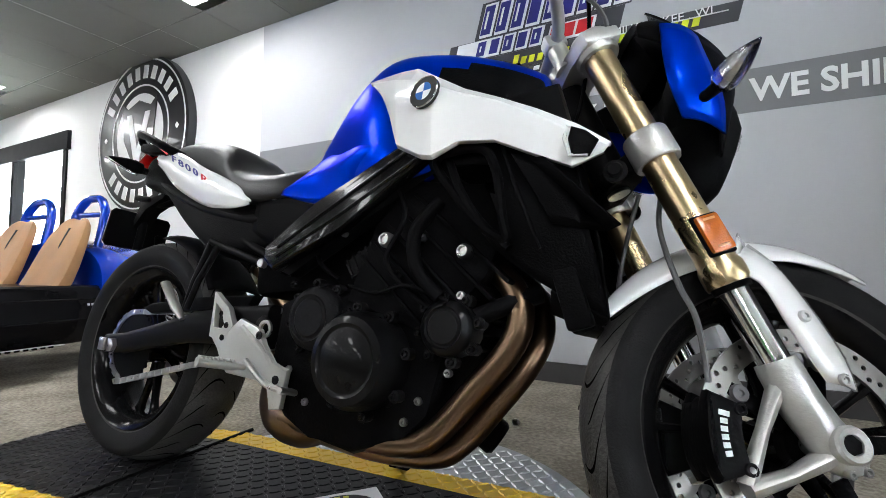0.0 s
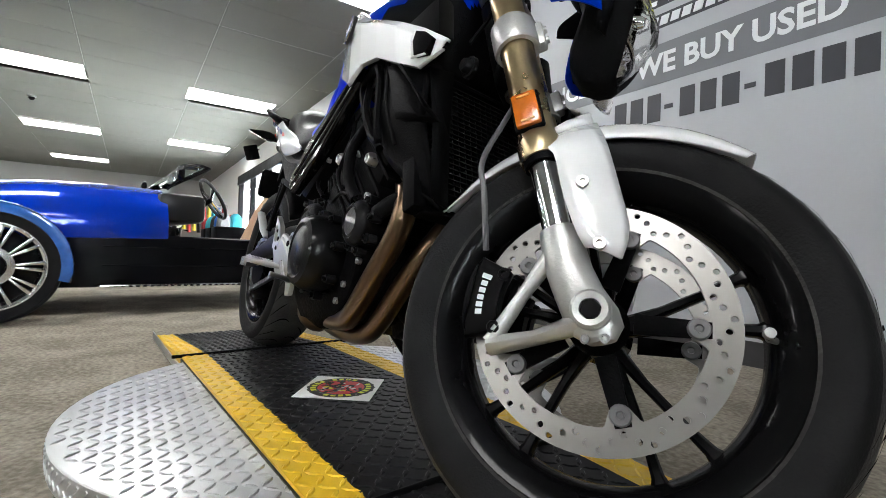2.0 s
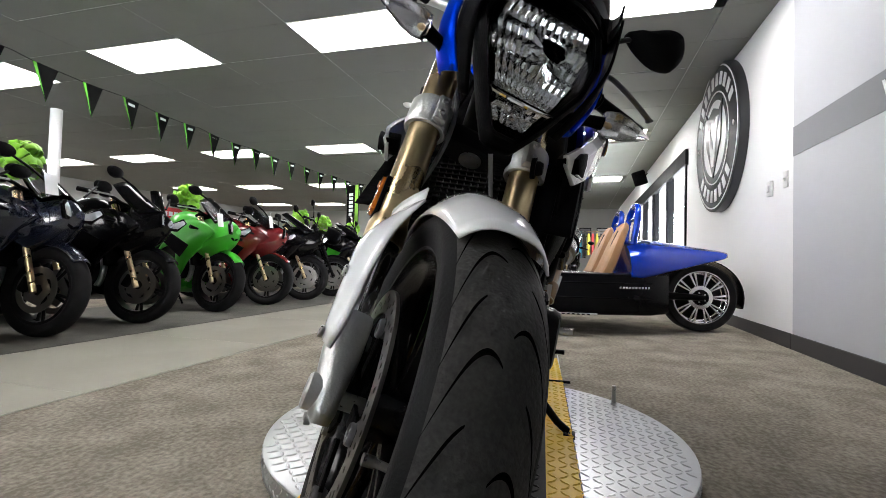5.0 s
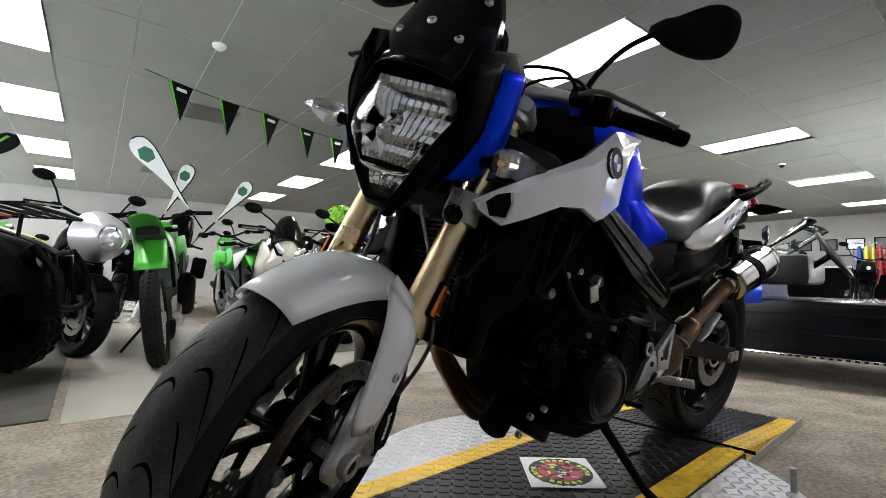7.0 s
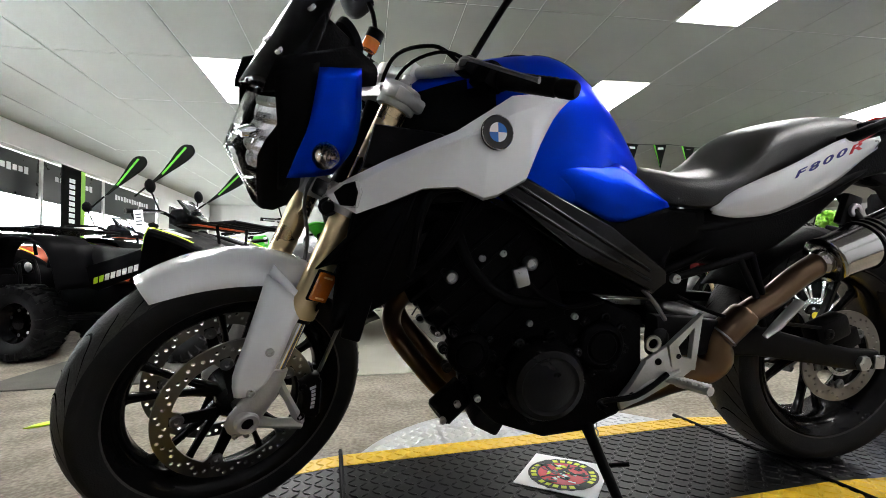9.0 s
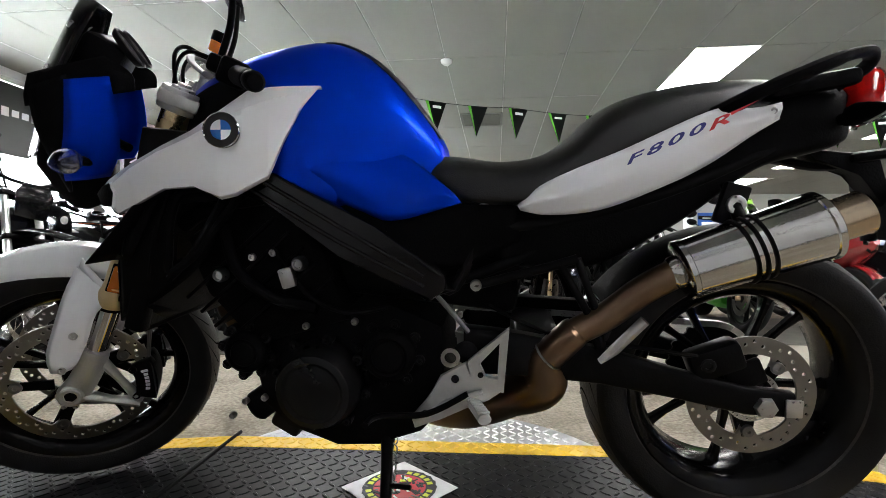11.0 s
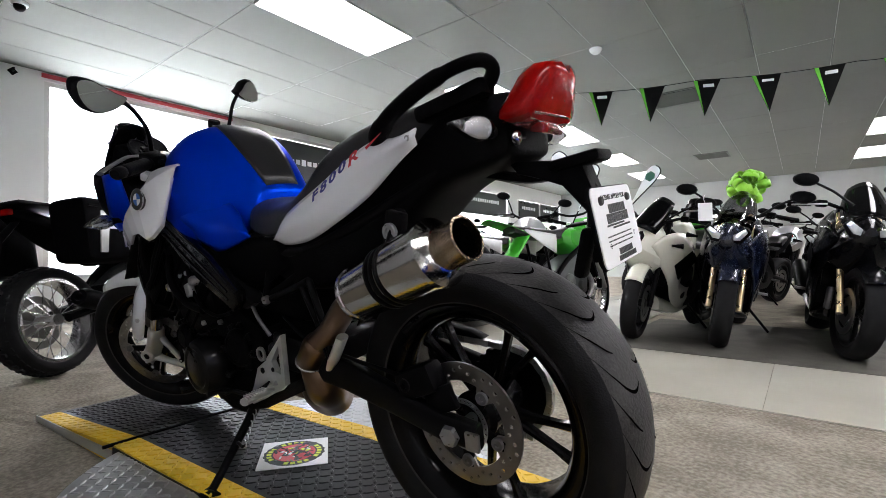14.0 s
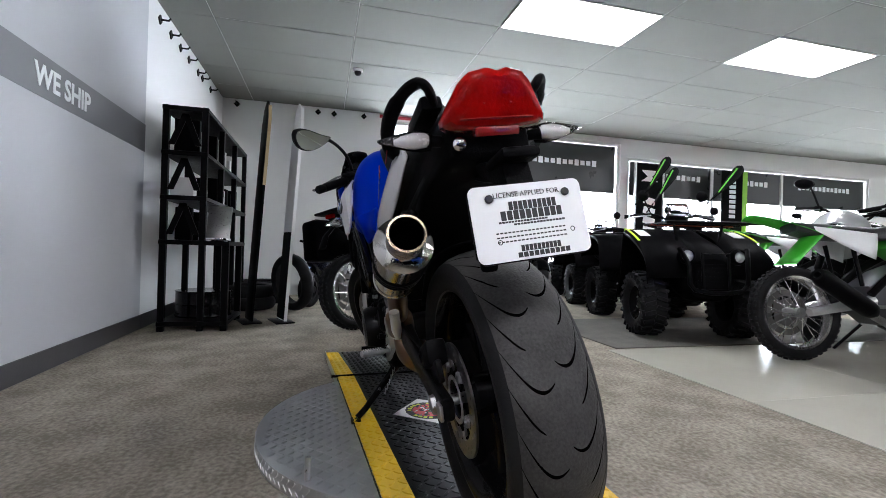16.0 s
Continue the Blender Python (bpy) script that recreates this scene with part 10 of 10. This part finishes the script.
# ---- rack, boards and small things along the walls ----
WOOD_TAN = node_mat("tan_wood_edge", (0.45, 0.33, 0.17), 0.4, 0, 0.15, 8.0)
rack = thing("storage_rack", "black perforated metal storage rack against the wall", "shelf", pose(2.29, 1.12, 0, 0, 0, 0))
RW, RD, RH = 1.85, 0.5, 1.72
for x in (0.03, 0.63, 1.23, RW - 0.03):
    for y in (0.2, RD - 0.03):
        b = bmesh.new()
        box(b, (x, y, RH / 2), (0.045, 0.045, RH), bev=0.004, seg=1)
        part("upright", b, BLACK_STEEL, rack)
for x in (0.03, 0.6):
    b = bmesh.new()
    box(b, (x, 0.03, 0.34), (0.05, 0.05, 0.68), bev=0.004, seg=1)
    part("upright", b, BLACK_STEEL, rack)
for z in (0.06, 0.68):
    b = bmesh.new()
    box(b, (0.32, RD / 2, z), (0.64, RD - 0.01, 0.035), bev=0.004, seg=1)
    part("shelf_board", b, BLACK_STEEL, rack)
for z in (0.06, 0.68, 1.02, 1.36, 1.7):
    b = bmesh.new()
    box(b, (RW / 2 + (0.33 if z < 0.7 else 0), 0.335, z), (RW - 0.01 - (0.65 if z < 0.7 else 0), 0.32, 0.035), bev=0.004, seg=1)
    part("shelf_board", b, BLACK_STEEL, rack)
for z in (0.74, 1.08, 1.42):
    for y0, y1 in ((0.22, 0.335), (0.45, 0.335)):
        b = bmesh.new()
        e = 0.045 if y1 > y0 else -0.045
        skin(b, [[(0.008, y0, z), (0.018, y0, z), (0.018, y0 + e, z), (0.008, y0 + e, z)], [(0.008, y1 - e / 2, z + 0.24), (0.018, y1 - e / 2, z + 0.24), (0.018, y1 + e / 2, z + 0.24), (0.008, y1 + e / 2, z + 0.24)]])
        part("side_brace", b, BLACK_STEEL, rack)
b = bmesh.new()
lathe(b, [(0, 0), (0.21, 0), (0.215, 0.01), (0.21, 0.03), (0.21, 0.1), (0.216, 0.105), (0.21, 0.12), (0.21, 0.2), (0.216, 0.205), (0.21, 0.21), (0, 0.21)], pose(2.29 + 0.36, 1.37, 0.079), 32)
single("steel_drum", b, PAINTS["black"], "short black drum standing on the rack's bottom board", "drum")
rg = random.Random(8)
for z in (0.699, 1.039, 1.379):
    for k in range(12):
        w, h, d = rg.uniform(0.05, 0.12), rg.uniform(0.12, 0.26), rg.uniform(0.1, 0.2)
        b = bmesh.new()
        box(b, (2.29 + 0.1 + 0.135 * k, 1.12 + 0.34 + rg.uniform(-0.02, 0.02), z + h / 2), (w, d, h), (0, 0, rg.uniform(-8, 8)), 0.006)
        dark = rg.random() < 0.6
        single("storage_box", b, PAINTS["shell"] if dark else WHITE_METAL, ("dark" if dark else "pale") + " small box stored on the metal rack", "box", group="boxes on the rack")
tray = thing("brochure_stand", "silver folding brochure stand on the rack", "stand", pose(2.36, 1.16, 0.702, 0, 0, 0))
b = bmesh.new()
box(b, (0.1, 0.1, 0.012), (0.3, 0.18, 0.02), (0, 0, 0), 0.004)
part("base", b, CHROME, tray)
b = bmesh.new()
box(b, (0.25, 0.1, 0.15), (0.012, 0.18, 0.3), (0, 20, 0), 0.003)
part("back", b, STEEL, tray)
for x, y, lab in ((2.75, 1.03, "tall slim black and tan board standing on a base plate"), (2.745, 0.76, "tall slim white and black board standing on a base plate")):
    dark = y > 0.9
    t = thing("display_board", lab, "board", pose(x, y, 0, 3.2, 0, 20), group="tall boards")
    b = bmesh.new()
    out = [(-0.12, 0.02), (0.12, 0.02), (0.125, 1.0), (0.12, 1.75), (0.08, 1.9), (0.0, 1.97), (-0.08, 1.9), (-0.12, 1.75), (-0.125, 1.0)]
    prism(b, out, 0.02, Matrix(((1, 0, 0, 0), (0, 0, -1, 0), (0, 1, 0, 0), (0, 0, 0, 1))), 0.004)
    part("board", b, PAINTS["shell"] if dark else PLATE_WHITE, t)
    b = bmesh.new()
    prism(b, [(-0.127, 1.2 if dark else 0.02), (-0.121, 1.2 if dark else 0.02), (-0.123, 1.78), (-0.085, 1.905), (-0.09, 1.91), (-0.128, 1.78)], 0.026, Matrix(((1, 0, 0, 0), (0, 0, -1, 0), (0, 1, 0, 0), (0, 0, 0, 1))))
    part("edge", b, WOOD_TAN if dark else PLATE_WHITE, t)
    b = bmesh.new()
    box(b, (0, 0, 0.006), (0.3, 0.16, 0.012), (-3.2, 0, 0), 0.003)
    part("base_plate", b, BLACK_STEEL, t)
    if not dark:
        b = bmesh.new()
        prism(b, [(-0.115, 0.03), (0.115, 0.03), (0.118, 0.8), (-0.118, 0.8)], 0.024, Matrix(((1, 0, 0, 0), (0, 0, -1, 0), (0, 1, 0, 0), (0, 0, 0, 1))))
        part("print", b, PAINTS["shell"], t)
# loose tyres by the white wall
for k, (x, y, z, rx) in enumerate(((3.7, 1.2, 0.065, 0), (3.7, 1.2, 0.195, 0), (3.45, 0.72, 0.30, 82), (4.3, 1.1, 0.065, 0), (4.3, 1.1, 0.195, 0))):
    b = bmesh.new()
    lathe(b, tyre_profile(0.3, 0.13, 0.215), pose(x, y, z, rx, 0, 20 * k), 40, closed_prof=True)
    single("loose_tyre", b, DARK_RUBBER, "unmounted black motorcycle tyre by the wall", "tyre", group="loose tyres")
t = thing("pit_bike", "small black pit bike with red tail and pale screen", "motorcycle", pose(4.1, 0.35, 0, 0, 0, 150))
show_wheel(t, "front_wheel", Matrix.Translation((0.4, 0, 0.2)) @ SPIN, 0.2, 0.08, "cast", False)
show_wheel(t, "rear_wheel", Matrix.Translation((-0.4, 0, 0.2)) @ SPIN, 0.2, 0.09, "cast", False)
b = bmesh.new()
body_loft(b, [(0.4, 0.05, 0.6, 0.5), (0.2, 0.14, 0.68, 0.3), (-0.1, 0.13, 0.6, 0.25), (-0.4, 0.08, 0.66, 0.5), (-0.5, 0.04, 0.68, 0.6)], 2.6, 18)
part("body", b, PAINTS["navy"], t)
b = bmesh.new()
tube(b, [(0.4, 0, 0.2), (0.28, 0, 0.7)], 0.04, 8)
part("fork", b, BLACK_STEEL, t)
b = bmesh.new()
tube(b, [(0.22, -0.25, 0.74), (0.26, 0, 0.7), (0.22, 0.25, 0.74)], 0.014, 8)
part("handlebar", b, BLACK_STEEL, t)
b = bmesh.new()
box(b, (-0.5, 0, 0.63), (0.03, 0.12, 0.05), bev=0.01)
part("tail_light", b, RED_LENS, t)


def wall_hook(p, d):
    b = bmesh.new()
    d = Vector(d)
    box(b, Vector(p) + d * 0.006, (0.012 if d.x else 0.06, 0.012 if d.y else 0.06, 0.06), (45 if d.x else 0, 45 if d.y else 0, 0), 0.002, 1)
    tube(b, [Vector(p), Vector(p) + d * 0.07, Vector(p) + d * 0.085 + Vector((0, 0, 0.02))], 0.008, 7)
    single("wall_hook", b, BLACK_STEEL, "small black hook on the white wall", "hook", group="wall hooks")


for y, z in ((1.6, 2.58), (0.54, 2.58), (0.32, 2.575), (-0.1, 2.58)):
    wall_hook((WIN_X, y, z), (-1, 0, 0))
for x in (2.7, 2.98, 3.26, 3.54, 3.89, 4.07, 4.45):
    wall_hook((x, WALL_Y, 2.52), (0, -1, 0))
b = bmesh.new()
box(b, (-2.45, WALL_Y - 0.006, 1.23), (0.075, 0.012, 0.12), bev=0.004)
box(b, (-2.45, WALL_Y - 0.016, 1.23), (0.012, 0.012, 0.024), (15, 0, 0))
single("light_switch", b, WHITE_METAL, "white light switch plate on the wall", "light switch", group="wall switches")
b = bmesh.new()
box(b, (-2.72, WALL_Y - 0.012, 1.2), (0.08, 0.024, 0.12), bev=0.006)
box(b, (-2.72, WALL_Y - 0.028, 1.2), (0.04, 0.01, 0.05), bev=0.003)
single("light_switch", b, WHITE_METAL, "white thermostat box on the wall", "thermostat", group="wall switches")
t = thing("loudspeaker", "small black loudspeaker high on the wall", "loudspeaker", pose(-8.9, 1.56, 2.42, 20, 0, 25))
b = bmesh.new()
box(b, (0, 0, 0), (0.2, 0.2, 0.3), bev=0.02)
part("cabinet", b, BLACK_PLASTIC, t)
b = bmesh.new()
box(b, (0, -0.104, 0), (0.17, 0.008, 0.27), bev=0.004)
part("grille", b, PAINTS["shell"], t)
b = bmesh.new()
rod(b, (0, 0.1, 0), (0, 0.2, 0.04), 0.014, 8)
part("bracket", b, BLACK_STEEL, t)
# white column
b = bmesh.new()
lathe(b, [(0, 0), (0.075, 0), (0.075, CEIL), (0, CEIL)], Matrix.Translation((-3.36, -7.1, 0)), 28)
single("column", b, WALL_WHITE, "round white steel column holding the ceiling", "column", kind="structure")
# pennants on a cord, black with green edges
PEN = [(0.9, -4.1), (0.3, -4.33), (-0.25, -4.55), (-0.85, -4.75), (-1.6, -5.0), (-2.19, -5.05), (-4.5, -5.3), (-6.5, -5.3), (-8.6, -5.15), (-11.2, -4.5)]
pen = thing("pennant_string", "string of black and green triangular pennants under the ceiling", "pennants")
cord = resample([(x, y, 2.5) for x, y in PEN], 190)
for k, p in enumerate(cord):
    p.z = 2.5 - 0.03 * abs(math.sin(k * math.pi / 20))
b = bmesh.new()
tube(b, cord, 0.0035, 5)
part("cord", b, FLAG_BLACK, pen)
for k in range(3, 186, 8):
    p, q = cord[k], cord[min(k + 4, 189)]
    d = (q - p).normalized()
    w = 0.25
    low = p + d * (w * 0.5) + Vector((rg.uniform(-0.03, 0.03), rg.uniform(-0.03, 0.03), -0.38))
    n = d.cross(Vector((0, 0, 1))) * 0.0012
    b = bmesh.new()
    skin(b, [[p + n * s2, p + d * w + n * s2, low + n * s2] for s2 in (1, -1)])
    fl = part("pennant", b, FLAG_BLACK, pen, "black pennant with a green edge")
    b = bmesh.new()
    for off in (2.5, -2.5):
        skin(b, [[p + n * (off + s2), p + d * 0.035 + n * (off + s2), low + Vector((0, 0, 0.006)) + n * (off + s2)] for s2 in (0.4, -0.4)])
    part("green_edge", b, FLAG_GREEN, fl)
    b = bmesh.new()
    for off in (2.6, -2.6):
        mid = p + d * (w * 0.55) + Vector((0, 0, -0.06))
        e = d * 0.05
        up = Vector((0, 0, 0.016))
        skin(b, [[mid - e - up + n * (off + s2), mid + e - up + n * (off + s2), mid + e + up + n * (off + s2), mid - e + up + n * (off + s2)] for s2 in (0.4, -0.4)])
    part("print_bar", b, FLAG_WHITE, fl)


def tall_banner(x, y, z0, z1, w, edge, label, yaw=-90):
    t = thing("banner_stand", label, "banner", pose(x, y, 0, 0, 0, yaw), group="tall banners")
    b = bmesh.new()
    box(b, (0, 0, (z0 + z1) / 2), (w, 0.02, z1 - z0), bev=0.004, seg=1)
    part("panel", b, FLAG_BLACK, t)
    if edge:
        b = bmesh.new()
        box(b, (w / 2 - 0.06, -0.012, (z0 + z1) / 2), (0.1, 0.006, z1 - z0 - 0.02))
        part("green_edge", b, BOW_GREEN, t)
    else:
        b = bmesh.new()
        for s in (1, -1):
            box(b, (s * (w / 2 + 0.015), 0, (z0 + z1) / 2), (0.03, 0.04, z1 - z0), bev=0.004, seg=1)
        part("frame", b, STEEL, t)
    n = 8 if edge else 4
    for k in range(n):
        b = bmesh.new()
        zz = z1 - 0.2 - (0.085 * k if edge else 0.42 + 0.16 * k)
        box(b, (-0.05 if edge else 0, -0.012, zz), (0.13 if edge else 0.22, 0.005, 0.06 if edge else 0.11), (0, 0 if edge else 12, 0))
        part("letter_bar", b, LETTER_WHITE, t)
    b = bmesh.new()
    if edge:
        box(b, (-0.05, -0.012, z0 + 0.35), (0.2, 0.005, 0.12))
    else:
        prism(b, [(-0.16, z1 - 0.3), (-0.04, z1 - 0.22), (-0.16, z1 - 0.12), (0.02, z1 - 0.12), (0.16, z1 - 0.12), (0.04, z1 - 0.22), (0.16, z1 - 0.3)], 0.005, Matrix.Translation((0, -0.012, 0)) @ FACING)
    part("mark", b, LETTER_WHITE, t)
    b = bmesh.new()
    box(b, (0, 0, 0.02), (w + 0.1, 0.35, 0.04), bev=0.008)
    box(b, (0, 0, z0 / 2), (0.06, 0.03, z0))
    part("foot", b, BLACK_STEEL, t)


tall_banner(4.85, -6.45, 0.3, 2.2, 0.55, True, "tall black banner with a lime-green edge")
tall_banner(4.85, -4.72, 0.25, 2.2, 0.5, False, "tall framed black banner with white bars")
tall_banner(-7.45, -4.35, 0.3, 2.15, 0.4, True, "tall black banner with a lime-green edge", 65)
# scraps on the carpet
b = bmesh.new()
prism(b, [(0, 0), (0.09, 0.02), (0.12, 0.06), (0.06, 0.08), (-0.02, 0.05)], 0.006, pose(1.85, -1.05, 0.006, 3, 4, 20), 0.001)
single("paper_scrap", b, HI_VIS, "crumpled yellow-green scrap lying on the carpet", "litter")
b = bmesh.new()
body_loft(b, [(-0.09, 0.03, 0.03, 0.008), (-0.04, 0.05, 0.055, 0.008), (0.04, 0.045, 0.05, 0.008), (0.09, 0.02, 0.025, 0.008)], 2.5, 16)
b.transform(pose(1.89, -1.49, 0, 0, 0, 130) @ Matrix.Scale(0.8, 4))
single("black_glove", b, SEAT_VINYL, "small black padded pouch lying on the carpet", "pouch")

# far end: picture rows, clothing, counter and signs
for k in range(13):
    y = -6.2 + 0.62 * k
    t = thing("picture_frame", "small dark framed picture on the far wall", "picture", pose(WEST + 0.012, y, 1.78, 0, 0, 90), group="framed pictures")
    b = bmesh.new()
    for c, s3 in (((-0.2, 0, 0), (0.03, 0.02, 0.34)), ((0.2, 0, 0), (0.03, 0.02, 0.34)), ((0, 0, 0.155), (0.37, 0.02, 0.03)), ((0, 0, -0.155), (0.37, 0.02, 0.03))):
        box(b, c, s3, bev=0.003, seg=1)
    part("frame", b, PAINTS["shell"], t)
    b = bmesh.new()
    box(b, (0, 0.004, 0), (0.37, 0.008, 0.28))
    part("picture", b, PAINTS["grey"] if k % 3 else PAINTS["silver"], t)
counter = thing("sales_counter", "long white and dark sales counter at the far end", "counter", pose(-13.6, -3.0, 0))
b = bmesh.new()
box(b, (0, 0, 0.5), (0.6, 4.4, 1.0), bev=0.02)
part("cabinet", b, PAINTS["shell"], counter)
b = bmesh.new()
box(b, (0, 0, 1.02), (0.7, 4.5, 0.04), bev=0.008)
part("worktop", b, WHITE_METAL, counter)
CLOTH = [node_mat("cloth_%s" % n, c, 0.85, 0, 0.2, 14.0, 0.4, 90.0) for n, c in (("red", (0.4, 0.03, 0.04)), ("teal", (0.03, 0.28, 0.36)), ("black", (0.012, 0.012, 0.013)), ("yellow", (0.6, 0.5, 0.05)), ("blue", (0.02, 0.1, 0.4)), ("grey", (0.2, 0.2, 0.21)))]
CNAME = ("red", "teal", "black", "yellow", "blue", "grey")


def clothes_rail(x, y, yaw, seed):
    rgx = random.Random(seed)
    t = thing("clothes_rail", "clothes rail full of riding jackets", "clothes rail", pose(x, y, 0, 0, 0, yaw), group="clothes rails")
    b = bmesh.new()
    tube(b, [(-0.7, 0, 0.03), (-0.7, 0, 1.5), (0.7, 0, 1.5), (0.7, 0, 0.03)], 0.015, 8)
    for s in (1, -1):
        tube(b, [(0.7 * s, -0.25, 0.03), (0.7 * s, 0.25, 0.03)], 0.015, 8)
    part("rail", b, CHROME, t)
    for k in range(12):
        xx = -0.6 + 0.11 * k
        c = rgx.randrange(6)
        b = bmesh.new()
        rings = []
        for z, w, d in ((1.44, 0.04, 0.02), (1.4, 0.2, 0.03), (1.3, 0.24, 0.045), (1.0, 0.22, 0.05), (0.75 + rgx.uniform(0, 0.1), 0.23, 0.045)):
            rings.append([(xx + d * math.cos(a) * rgx.uniform(0.85, 1.1), w * math.sin(a), z) for a in np.linspace(0, 2 * math.pi, 13)[:-1]])
        skin(b, rings)
        part("jacket", b, CLOTH[c], t, CNAME[c] + " riding jacket")
    return t


for k, (x, y, w) in enumerate(((-10.5, -5.0, 15), (-11.2, -7.0, 80), (-12.2, -1.0, 95), (-11.9, 0.9, 85), (-12.0, -9.2, 5), (-8.8, -9.8, 10))):
    clothes_rail(x, y, w, k + 3)
b = bmesh.new()
box(b, (-12.6, SOUTH + 0.02, 1.95), (3.0, 0.04, 0.5), bev=0.006, seg=1)
sg = thing("red_sign", "long red sign with white bars on the far wall", "sign")
part("panel", b, EMB_RED, sg)
for k in range(5):
    b = bmesh.new()
    box(b, (-12.0 + 0.22 * k, SOUTH + 0.045, 1.98), (0.16, 0.012, 0.16))
    part("letter_bar", b, LETTER_WHITE, sg)
for x, y, z, w, h, c in ((-9.0, SOUTH + 0.02, 1.75, 0.9, 0.6, 2), (-6.5, SOUTH + 0.02, 1.7, 0.7, 0.8, 4), (-3.6, SOUTH + 0.02, 1.75, 1.1, 0.5, 2), (0.8, SOUTH + 0.02, 1.7, 0.9, 0.6, 5)):
    t = thing("wall_poster", CNAME[c] + " poster board on the far wall", "poster", pose(x, y, z), group="wall posters")
    b = bmesh.new()
    box(b, (0, 0, 0), (w, 0.03, h), bev=0.004, seg=1)
    part("board", b, CLOTH[c], t)
    b = bmesh.new()
    box(b, (0, 0.018, 0), (w * 0.7, 0.006, h * 0.3))
    part("print_bar", b, LETTER_WHITE, t)
# glass-fronted display cabinet near the windows
for x, c in ((-9.7, 0), (-9.0, 1), (-8.2, 4)):
    t = thing("merchandise_stand", CNAME[c] + " merchandise stacked on a dark stand by the windows", "display stand", pose(x, 1.05, 0))
    b = bmesh.new()
    box(b, (0, 0, 0.4), (0.6, 0.5, 0.8), bev=0.02)
    part("plinth", b, PAINTS["shell"], t)
    for k in range(4):
        b = bmesh.new()
        body_loft(b, [(-0.13, 0.06, 0.16, 0.02), (-0.05, 0.12, 0.25, 0.02), (0.06, 0.12, 0.25, 0.02), (0.13, 0.07, 0.14, 0.02)], 2.3, 14)
        b.transform(pose(-0.15 + 0.3 * (k % 2), -0.1 + 0.2 * (k // 2), 0.8))
        part("helmet", b, CLOTH[(c + k) % 6], t, CNAME[(c + k) % 6] + " helmet")
